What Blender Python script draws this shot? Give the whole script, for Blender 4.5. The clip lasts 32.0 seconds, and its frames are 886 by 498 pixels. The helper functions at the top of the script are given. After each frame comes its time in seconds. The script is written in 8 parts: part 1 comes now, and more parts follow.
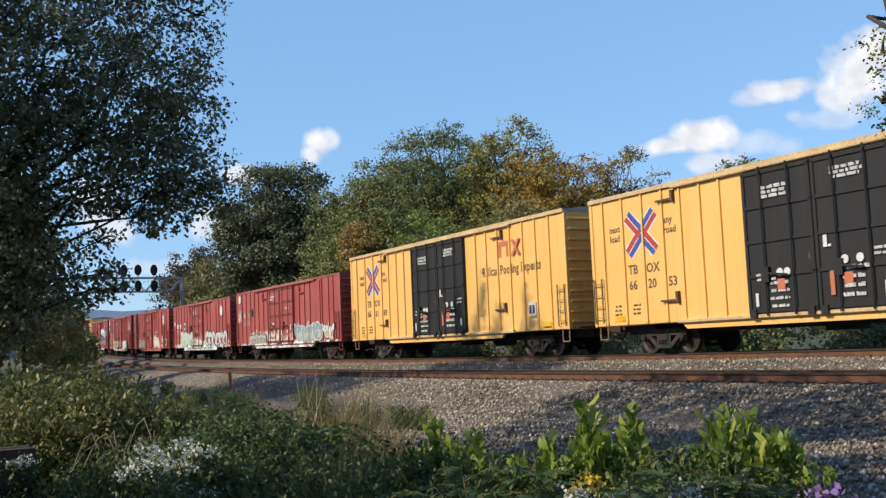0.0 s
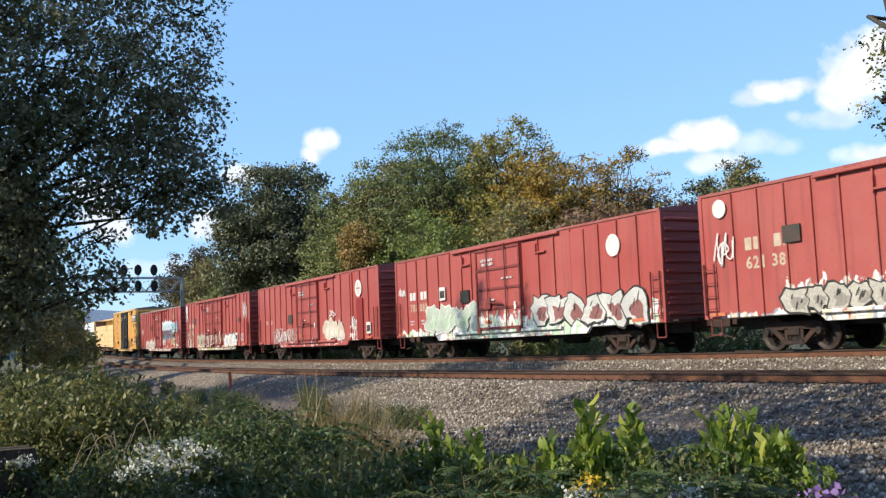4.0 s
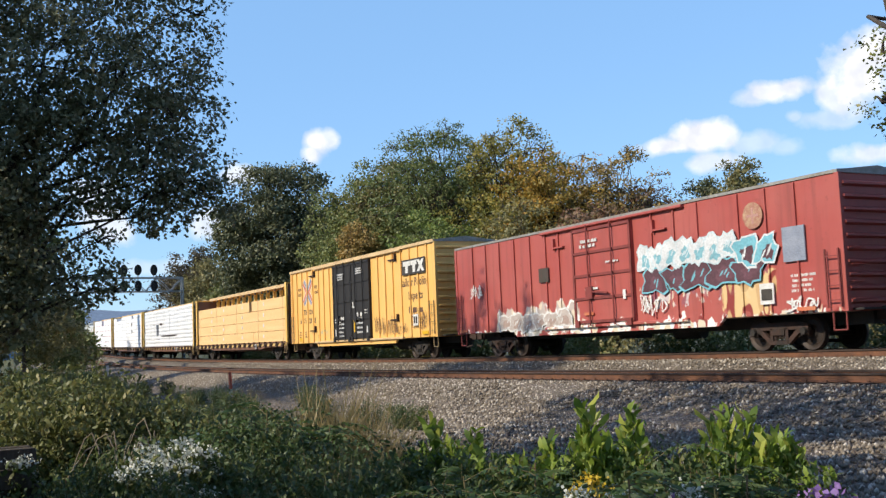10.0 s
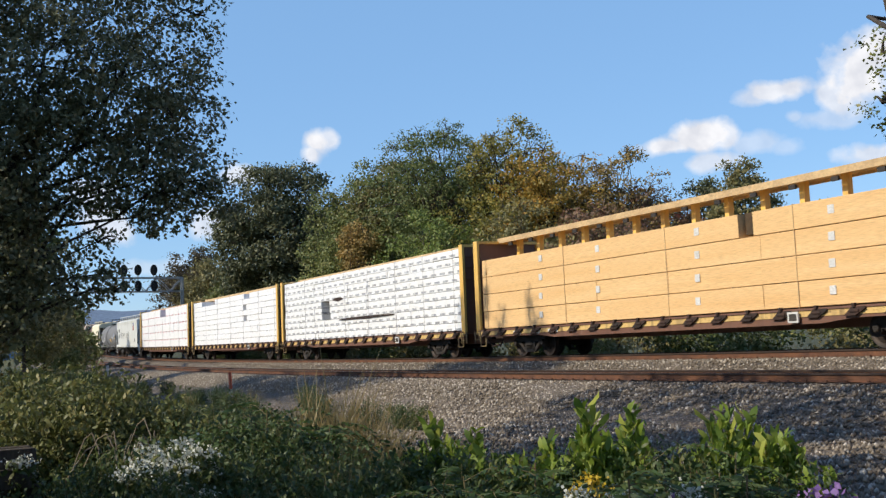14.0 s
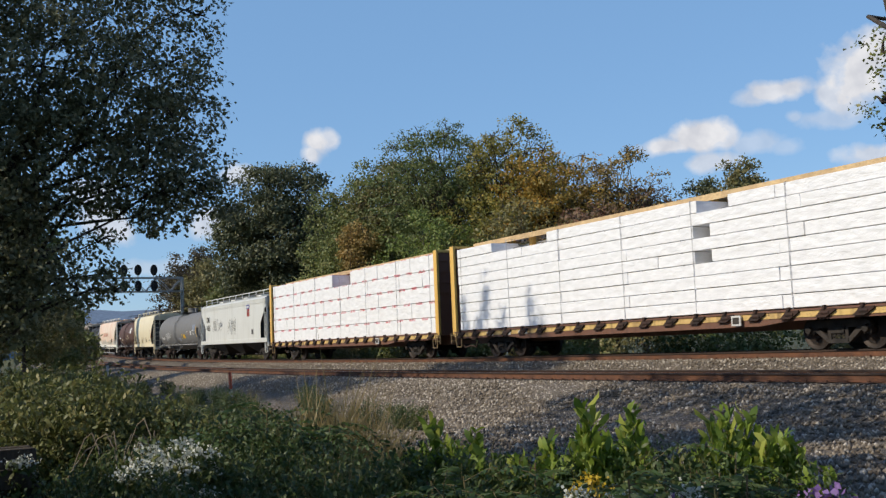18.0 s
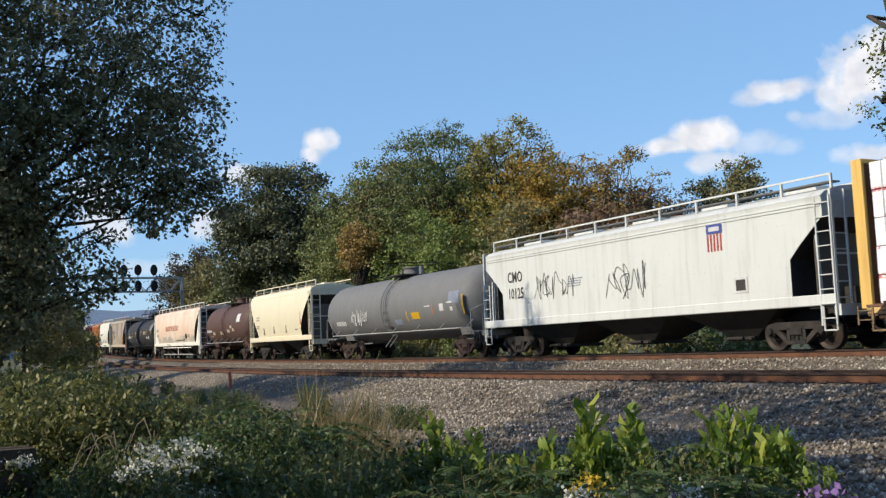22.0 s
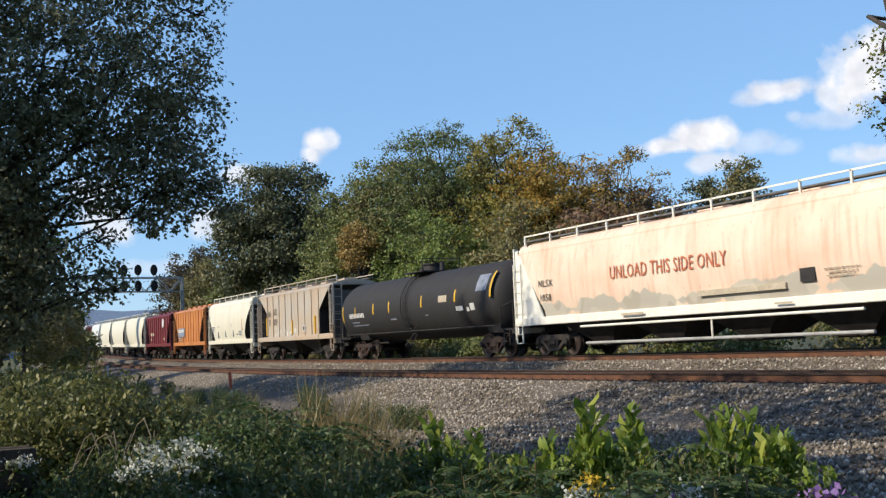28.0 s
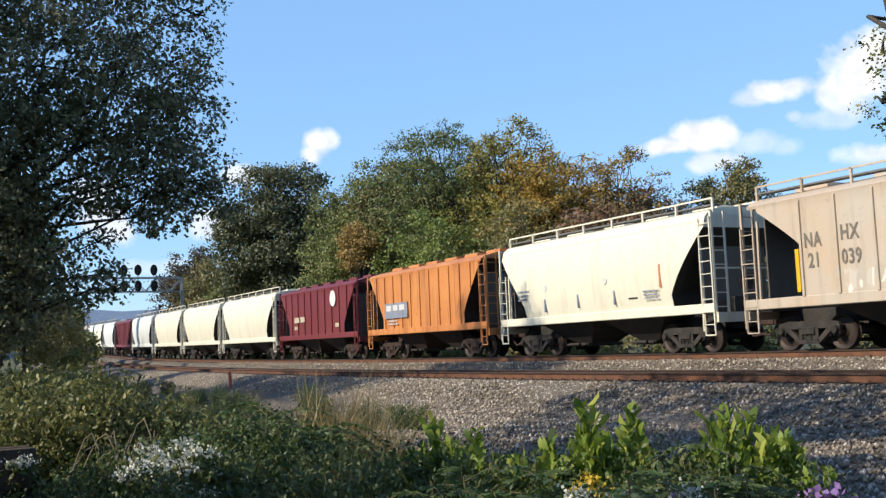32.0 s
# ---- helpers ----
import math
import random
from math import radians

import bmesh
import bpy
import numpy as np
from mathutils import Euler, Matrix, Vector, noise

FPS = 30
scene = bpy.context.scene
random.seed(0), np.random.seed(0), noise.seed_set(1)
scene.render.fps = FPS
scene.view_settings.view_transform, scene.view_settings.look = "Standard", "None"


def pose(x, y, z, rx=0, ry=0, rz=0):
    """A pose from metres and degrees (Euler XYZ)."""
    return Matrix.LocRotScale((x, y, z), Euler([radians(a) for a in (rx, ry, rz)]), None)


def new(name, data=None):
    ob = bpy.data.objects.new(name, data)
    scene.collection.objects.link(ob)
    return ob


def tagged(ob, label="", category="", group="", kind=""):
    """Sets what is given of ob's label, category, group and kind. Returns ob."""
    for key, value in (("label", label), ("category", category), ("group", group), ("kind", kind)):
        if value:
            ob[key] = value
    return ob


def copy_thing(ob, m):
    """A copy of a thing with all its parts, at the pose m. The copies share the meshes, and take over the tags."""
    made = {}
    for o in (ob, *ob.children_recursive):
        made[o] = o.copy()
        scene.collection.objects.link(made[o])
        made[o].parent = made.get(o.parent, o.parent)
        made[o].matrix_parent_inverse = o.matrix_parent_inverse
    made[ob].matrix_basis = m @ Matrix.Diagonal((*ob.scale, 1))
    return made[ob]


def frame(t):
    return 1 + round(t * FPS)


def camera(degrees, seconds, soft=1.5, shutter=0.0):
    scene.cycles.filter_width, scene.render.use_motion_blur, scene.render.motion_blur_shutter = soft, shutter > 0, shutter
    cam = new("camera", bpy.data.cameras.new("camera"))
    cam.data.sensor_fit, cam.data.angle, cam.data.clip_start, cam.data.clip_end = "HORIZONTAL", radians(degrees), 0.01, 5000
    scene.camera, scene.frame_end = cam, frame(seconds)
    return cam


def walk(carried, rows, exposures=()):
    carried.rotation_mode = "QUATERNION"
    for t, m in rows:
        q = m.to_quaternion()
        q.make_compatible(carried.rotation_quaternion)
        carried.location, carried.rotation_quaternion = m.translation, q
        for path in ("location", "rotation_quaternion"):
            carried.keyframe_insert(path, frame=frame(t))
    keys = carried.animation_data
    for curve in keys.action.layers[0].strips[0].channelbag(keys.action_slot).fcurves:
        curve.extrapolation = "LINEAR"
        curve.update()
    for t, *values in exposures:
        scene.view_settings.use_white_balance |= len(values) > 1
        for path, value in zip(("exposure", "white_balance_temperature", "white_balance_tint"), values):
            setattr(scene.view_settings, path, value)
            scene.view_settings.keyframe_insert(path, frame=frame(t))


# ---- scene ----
# ---------------------------------------------------------------- camera
cam = camera(45.73, 32.0, soft=1.35, shutter=0.08)
EYE = (0.0, 0.0, 0.842)


def stand(yaw, pitch, roll):
    """A pose at EYE: yaw from +Y towards -X, pitch up, and the picture's content leaning left by roll."""
    turn = Euler((radians(90 + pitch), 0, radians(yaw))).to_matrix().to_4x4()
    return Matrix.Translation(EYE) @ turn @ pose(0, 0, 0, 0, 0, -roll)


EXPOSURE = [(0.0, 0.16), (3.0, 0.42), (6.0, 0.5), (9.0, 0.42), (11.0, 0.24), (13.0, 0.1), (14.5, 0.1), (17.0, -0.12), (20.0, -0.16), (22.0, 0.1), (25.0, 0.3), (28.0, 0.18), (30.0, 0.62), (32.0, 0.4)]
walk(cam, [(0.0, stand(61.32, 5.52, 2.55)), (32.0, stand(61.32, 5.52, 2.55))], EXPOSURE)

# ---------------------------------------------------------------- light
SUN_DIR = Vector((-0.06, -0.80, 0.56)).normalized()
sun = new("sun", bpy.data.lights.new("sun", "SUN"))
sun.data.energy, sun.data.angle, sun.data.color = 4.6, radians(0.53), (1.0, 0.90, 0.73)
sun.matrix_world = Matrix.Translation((0, 0, 60)) @ SUN_DIR.to_track_quat("Z", "Y").to_matrix().to_4x4()

world = bpy.data.worlds.new("world")
scene.world = world
world.use_nodes = True
wt = world.node_tree
wt.nodes.clear()
sky = wt.nodes.new("ShaderNodeTexSky")
sky.sky_type, sky.sun_disc = "NISHITA", False
sky.sun_elevation = math.asin(SUN_DIR.z)
sky.sun_rotation = math.atan2(SUN_DIR.x, SUN_DIR.y)
sky.air_density, sky.dust_density, sky.ozone_density = 1.0, 0.1, 3.0
wbg, wout = wt.nodes.new("ShaderNodeBackground"), wt.nodes.new("ShaderNodeOutputWorld")
wbg.inputs["Strength"].default_value = 0.15


def wnode(kind, ins=(), **props):
    n = wt.nodes.new("ShaderNode" + kind)
    for k, v in props.items():
        setattr(n, k, v)
    for k, v in dict(ins).items():
        if isinstance(v, bpy.types.NodeSocket):
            wt.links.new(v, n.inputs[k])
        else:
            n.inputs[k].default_value = v
    return n


# fair-weather clouds: bearing from +Y towards -X, height, half width, half height (degrees), density
CLOUDS = [(68.0, 11.5, 0.85, 0.72, 1.0), (67.5, 11.65, 0.8, 0.55, 0.75), (68.3, 11.0, 0.6, 0.6, 0.9),
          (48.9, 10.3, 1.9, 0.62, 0.95), (47.4, 10.75, 1.9, 0.95, 1.0), (46.3, 10.6, 1.5, 0.8, 0.8), (44.3, 10.1, 1.5, 0.75, 0.42), (42.8, 9.7, 0.9, 0.5, 0.3), (46.7, 9.3, 1.8, 0.55, 0.7),
          (42.9, 12.7, 1.9, 0.62, 0.9), (44.2, 12.5, 1.1, 0.5, 0.6), (39.2, 13.3, 1.7, 1.9, 1.0), (38.0, 14.2, 1.6, 1.5, 1.0), (40.2, 12.0, 1.2, 0.9, 0.8), (40.6, 11.0, 1.9, 0.5, 0.4), (42.3, 11.2, 0.5, 0.35, 0.4), (38.4, 8.9, 2.0, 0.6, 0.75),
          (72.2, 9.9, 1.1, 0.6, 0.8), (73.9, 7.4, 1.2, 0.9, 0.75), (79.0, 7.4, 1.4, 1.2, 0.75), (76.5, 5.0, 2.2, 0.5, 0.35), (79.8, 9.0, 1.2, 0.7, 0.7),
          (20.0, 12.0, 6.0, 2.0, 0.9), (5.0, 9.0, 7.0, 1.8, 0.9), (110.0, 11.0, 6.0, 2.2, 0.9), (150.0, 14.0, 8.0, 2.5, 0.9), (215.0, 12.0, 9.0, 2.5, 0.9), (290.0, 13.0, 8.0, 2.5, 0.9)]
wdir = wnode("TexCoord").outputs["Generated"]
puff = wnode("TexNoise", {"Vector": wdir, "Scale": 30.0, "Detail": 6.0, "Roughness": 0.5}).outputs["Fac"]
wisp = wnode("MapRange", {"Value": puff, "From Min": 0.25, "From Max": 0.75, "To Min": -0.55, "To Max": 0.55}).outputs[0]
cover = None
for az, el, w, h, dense in CLOUDS:
    a, e = radians(az), radians(el)
    right, up = (math.cos(a), math.sin(a), 0), (math.sin(a) * math.sin(e), -math.cos(a) * math.sin(e), math.cos(e))
    fwd = (-math.sin(a) * math.cos(e), math.cos(a) * math.cos(e), math.sin(e))
    dots = [wnode("VectorMath", {0: wdir, 1: v}, operation="DOT_PRODUCT").outputs["Value"] for v in (right, up, fwd)]
    u = wnode("Math", {0: dots[0], 1: 1 / math.tan(radians(w))}, operation="MULTIPLY").outputs[0]
    v = wnode("Math", {0: dots[1], 1: 1 / math.tan(radians(h))}, operation="MULTIPLY").outputs[0]
    r2 = wnode("Math", {0: u, 1: u, 2: wnode("Math", {0: v, 1: v}, operation="MULTIPLY").outputs[0]}, operation="MULTIPLY_ADD").outputs[0]
    q = wnode("Math", {0: wisp, 1: wnode("Math", {0: r2}, operation="SQRT").outputs[0]}, operation="SUBTRACT").outputs[0]
    mk = wnode("MapRange", {"Value": q, "From Min": -1.10, "From Max": -0.52, "To Max": dense}).outputs[0]
    ahead = wnode("Math", {0: dots[2], 1: 0.5}, operation="GREATER_THAN").outputs[0]
    mk = wnode("Math", {0: mk, 1: ahead}, operation="MULTIPLY").outputs[0]
    cover = mk if cover is None else wnode("Math", {0: cover, 1: mk}, operation="MAXIMUM").outputs[0]
blue = wnode("HueSaturation", {"Color": sky.outputs[0], "Hue": 0.504, "Saturation": 1.10, "Value": 1.10}).outputs[0]
low_sky = wnode("MapRange", {"Value": wnode("SeparateXYZ", {0: wdir}).outputs[2], "From Min": 0.36, "From Max": 0.6, "To Min": 0.65, "To Max": 0.0}).outputs[0]
blue = wnode("MixRGB", {"Fac": low_sky, "Color1": blue, "Color2": (1.62, 3.08, 5.2, 1)}).outputs[0]
billow = wnode("TexNoise", {"Vector": wdir, "Scale": 46.0, "Detail": 3.0}).outputs["Fac"]
lit = wnode("MixRGB", {"Fac": wnode("MapRange", {"Value": billow, "From Min": 0.35, "From Max": 0.65}).outputs[0], "Color1": (4.7, 4.8, 5.2, 1), "Color2": (6.0, 6.0, 6.2, 1)}).outputs[0]
white = wnode("MixRGB", {"Fac": cover, "Color1": blue, "Color2": lit}).outputs[0]
wt.links.new(white, wbg.inputs[0])
wt.links.new(wbg.outputs[0], wout.inputs[0])

# ---------------------------------------------------------------- the two tracks
FAR_Y, NEAR_Y = 22.34, 18.37        # centre lines beside the camera
FAR_Z, NEAR_Z = 0.398, 0.0          # rail tops there


def bend(x):
    e = max(-15 - x, 0) / 100
    return 3.0 * e * e + 0.3 * e ** 3


def rise(x):
    q = max(x, -240) / 50
    return 0.229 * q * q + 0.016 * q + (2.53 * (1 - math.exp((240 + x) / 60)) if x < -240 else 0)


def on_track(x, y0, z0):
    """Centre line of a track at x: place and the unit way along it."""
    h = 0.5
    d = Vector((2 * h, bend(x + h) - bend(x - h), rise(x + h) - rise(x - h))).normalized()
    return Vector((x, y0 + bend(x), z0 + rise(x))), d


def run(t):
    """How far the train has gone by t seconds."""
    return 11.639 * t - 0.02415 * t * t / 2 - 0.00018 * t ** 3 / 6

# ---------------------------------------------------------------- materials
def material(name, rough=0.6, metal=0.0):
    """A node material: its tree, its surface node and a function that adds nodes."""
    m = bpy.data.materials.new(name)
    m.use_nodes = True
    nt = m.node_tree
    bsdf = nt.nodes["Principled BSDF"]
    bsdf.inputs["Roughness"].default_value, bsdf.inputs["Metallic"].default_value = rough, metal

    def add(kind, ins=(), **props):
        n = nt.nodes.new("ShaderNode" + kind)
        for k, v in props.items():
            setattr(n, k, v)
        for k, v in dict(ins).items():
            if isinstance(v, bpy.types.NodeSocket):
                nt.links.new(v, n.inputs[k])
            else:
                n.inputs[k].default_value = v
        return n

    return m, nt, bsdf, add


def rgb(c):
    return (c[0], c[1], c[2], 1.0)


def mixed(add, fac, a, b, mode="MIX"):
    n = add("MixRGB", {}, blend_type=mode)
    for key, v in (("Fac", fac), ("Color1", a), ("Color2", b)):
        if isinstance(v, bpy.types.NodeSocket):
            n.id_data.links.new(v, n.inputs[key])
        else:
            n.inputs[key].default_value = v if key == "Fac" else rgb(v)
    return n.outputs["Color"]


def maths(add, op, a, b=0.0, c=0.0):
    return add("Math", {0: a, 1: b, 2: c}, operation=op).outputs[0]


def ramp(add, fac, lo, hi):
    """0 below lo, 1 above hi."""
    return add("MapRange", {"Value": fac, "From Min": lo, "From Max": hi}).outputs[0]


def noisy(add, coord, scale, detail=3.0, stretch=(1, 1, 1), rough=0.55):
    if stretch != (1, 1, 1):
        coord = add("Mapping", {"Vector": coord, "Scale": stretch}).outputs[0]
    return add("TexNoise", {"Vector": coord, "Scale": scale, "Detail": detail, "Roughness": rough}).outputs["Fac"]


def bumped(add, nt, bsdf, height, strength, distance):
    b = add("Bump", {"Height": height, "Strength": strength, "Distance": distance})
    nt.links.new(b.outputs[0], bsdf.inputs["Normal"])


def paint(name, base, worn, streak, rough=0.5, streaks=0.5, sprays=(), fade=0.35):
    """Weathered enamel on steel: a fade in patches, run-down streaks, chips; sprays: (x0, x1, z0, z1, scale, fill, second, outline, cover) of spray-can lettering."""
    m, nt, bsdf, add = material(name, rough)
    P = add("TexCoord").outputs["Object"]
    big = noisy(add, P, 0.45, 4)
    col = mixed(add, maths(add, "MULTIPLY", ramp(add, big, 0.35, 0.7), fade), base, worn)
    run_down = noisy(add, P, 1.0, 5, (5.0, 5.0, 0.35))
    col = mixed(add, maths(add, "MULTIPLY", ramp(add, run_down, 0.52, 0.78), streaks), col, streak)
    chips = noisy(add, P, 9.0, 6)
    col = mixed(add, maths(add, "MULTIPLY", ramp(add, chips, 0.62, 0.70), streaks * 0.7), col, streak)
    scabs = noisy(add, P, 2.6, 7, (1.0, 1.0, 0.6), 0.7)
    col = mixed(add, maths(add, "MULTIPLY", ramp(add, scabs, 0.66, 0.71), streaks), col, tuple(0.5 * a + 0.22 * b for a, b in zip(worn, (1.0, 0.9, 0.8))))
    soot = noisy(add, P, 0.8, 4, (2.2, 2.2, 0.22))
    col = mixed(add, maths(add, "MULTIPLY", ramp(add, soot, 0.55, 0.75), streaks * 0.55), col, streak)
    if sprays:
        sep = add("SeparateXYZ", {0: P})
        X, Z = sep.outputs[0], sep.outputs[2]
        for i, (x0, x1, z0, z1, scale, fill, second, line, cover) in enumerate(sprays):
            off = add("Mapping", {"Vector": P, "Location": (3.7 * i + x0, 5.1, 2.3 * i), "Scale": (1.5, 0.02, 0.72)}).outputs[0]
            w = noisy(add, off, scale * 1.1, 3)
            wob = maths(add, "MULTIPLY_ADD", w, 1.5, -0.75)
            dx = maths(add, "SUBTRACT", (x1 - x0) / 2, maths(add, "ABSOLUTE", maths(add, "SUBTRACT", X, (x0 + x1) / 2)))
            dz = maths(add, "SUBTRACT", (z1 - z0) / 2, maths(add, "ABSOLUTE", maths(add, "SUBTRACT", Z, (z0 + z1) / 2)))
            inside = ramp(add, maths(add, "ADD", maths(add, "MINIMUM", dx, dz), wob), 0.0, 0.05)
            v = add("TexVoronoi", {"Vector": off, "Scale": scale, "Randomness": 1.0}, feature="SMOOTH_F1")
            ring = maths(add, "FRACT", maths(add, "MULTIPLY", v.outputs["Distance"], 2.6))
            lines = maths(add, "SUBTRACT", 1.0, ramp(add, maths(add, "ABSOLUTE", maths(add, "SUBTRACT", ring, 0.5)), 0.07, 0.11))
            body = ramp(add, ring, 0.48, 0.53)
            c2 = mixed(add, body, fill, second)
            c2 = mixed(add, lines, c2, line)
            keep = ramp(add, noisy(add, off, scale * 1.9, 2), 0.62 - cover * 0.4, 0.66 - cover * 0.4)
            col = mixed(add, maths(add, "MULTIPLY", maths(add, "MULTIPLY", inside, keep), 0.92), col, c2)
    nt.links.new(col, bsdf.inputs["Base Color"])
    nt.links.new(maths(add, "MULTIPLY_ADD", big, 0.3, rough - 0.15), bsdf.inputs["Roughness"])
    bumped(add, nt, bsdf, noisy(add, P, 3.0, 3), 0.25, 0.02)
    return m


def plain(name, base, second, scale, rough=0.8, metal=0.0, bump=0.3, bumpdist=0.01, fine=None, coord="Object", stretch=(1, 1, 1)):
    """Two colours by a noise at one scale, a finer grain over it and fine relief."""
    m, nt, bsdf, add = material(name, rough, metal)
    P = add("TexCoord").outputs[coord]
    col = mixed(add, ramp(add, noisy(add, P, scale, 5, stretch), 0.35, 0.65), base, second)
    grain = noisy(add, P, fine or scale * 9, 4, stretch)
    col = mixed(add, 0.55, col, mixed(add, ramp(add, grain, 0.25, 0.75), (0.25, 0.25, 0.25), (1, 1, 1)), "MULTIPLY")
    nt.links.new(col, bsdf.inputs["Base Color"])
    bumped(add, nt, bsdf, grain, bump, bumpdist)
    return m


def leafy(name, base, second, third, glow=0.35):
    """Leaves: each one of its own tint, thin enough to pass some light."""
    m, nt, bsdf, add = material(name, 0.55)
    geo = add("NewGeometry")
    r = geo.outputs["Random Per Island"]
    col = mixed(add, ramp(add, r, 0.0, 0.6), base, second)
    col = mixed(add, ramp(add, r, 0.72, 0.95), col, third)
    info = add("ObjectInfo")
    col = mixed(add, 0.45, col, mixed(add, info.outputs["Random"], (0.55, 0.6, 0.5), (1.0, 1.0, 0.9)), "MULTIPLY")
    nt.links.new(col, bsdf.inputs["Base Color"])
    thin = add("BsdfTranslucent", {"Color": col})
    mix = add("MixShader", {"Fac": glow, 1: bsdf.outputs[0], 2: thin.outputs[0]})
    nt.links.new(mix.outputs[0], nt.nodes["Material Output"].inputs["Surface"])
    return m


RUST = (0.13, 0.055, 0.03)
M_RUSTRAIL = plain("rusty_rail_steel", (0.20, 0.085, 0.04), (0.11, 0.05, 0.03), 2.0, 0.75, 0.2)
M_RAILTOP = plain("polished_rail_head", (0.42, 0.40, 0.38), (0.30, 0.27, 0.25), 3.0, 0.3, 0.9)
M_RAILSIDE = plain("dark_rail_side", (0.045, 0.030, 0.024), (0.075, 0.045, 0.03), 2.0, 0.6, 0.3)
M_TIE = plain("creosoted_oak", (0.10, 0.075, 0.055), (0.05, 0.04, 0.03), 2.5, 0.9, 0.0, 0.6, 0.02, 20, "Object", (1, 12, 1))
M_TRUCK = plain("dusty_cast_steel", (0.060, 0.048, 0.040), (0.024, 0.021, 0.019), 3.0, 0.8, 0.2)
M_TRUCKRUST = plain("rusty_cast_steel", (0.070, 0.036, 0.026), (0.032, 0.023, 0.019), 3.0, 0.85, 0.2)
M_WHEEL = plain("wheel_steel", (0.035, 0.028, 0.025), (0.06, 0.04, 0.03), 4.0, 0.6, 0.5)
# black ironwork; also the painted shade under hopper bodies
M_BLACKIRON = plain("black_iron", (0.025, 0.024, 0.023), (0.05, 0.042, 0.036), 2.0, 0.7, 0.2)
M_GALV = plain("galvanised_steel", (0.50, 0.49, 0.46), (0.36, 0.35, 0.33), 2.0, 0.6, 0.0)
M_GRATE = plain("running_board_grating", (0.20, 0.20, 0.20), (0.13, 0.13, 0.13), 3.0, 0.7)
M_WHITE = plain("white_stencil", (0.80, 0.79, 0.76), (0.66, 0.65, 0.62), 3.0, 0.7)
M_BLACKLET = plain("black_lettering", (0.035, 0.03, 0.025), (0.06, 0.05, 0.04), 3.0, 0.7)
M_BROWNLET = plain("faded_brown_lettering", (0.10, 0.05, 0.03), (0.16, 0.08, 0.04), 3.0, 0.7)
M_REDLET = plain("red_lettering", (0.52, 0.05, 0.035), (0.42, 0.06, 0.05), 3.0, 0.7)
M_BLUELET = plain("blue_lettering", (0.05, 0.07, 0.30), (0.08, 0.10, 0.33), 3.0, 0.7)
M_GREYLET = plain("grey_lettering", (0.30, 0.33, 0.40), (0.22, 0.25, 0.32), 3.0, 0.7)
M_ORANGELET = plain("faded_orange_lettering", (0.62, 0.16, 0.07), (0.55, 0.2, 0.1), 3.0, 0.7)
M_YELLOWREF = plain("yellow_reflector", (0.85, 0.52, 0.02), (0.75, 0.42, 0.02), 5.0, 0.35)
M_DIMLET = plain("dim_grey_lettering", (0.15, 0.13, 0.11), (0.22, 0.19, 0.15), 6.0, 0.8)
M_CREAMLET = plain("cream_lettering", (0.62, 0.52, 0.38), (0.5, 0.42, 0.3), 3.0, 0.7)
M_BARK = plain("bark", (0.095, 0.075, 0.058), (0.05, 0.04, 0.032), 3.0, 0.95, 0.0, 0.9, 0.03, 22, "Object", (1, 1, 0.3))
M_STEM = plain("green_stem", (0.12, 0.14, 0.05), (0.16, 0.11, 0.05), 5.0, 0.8)


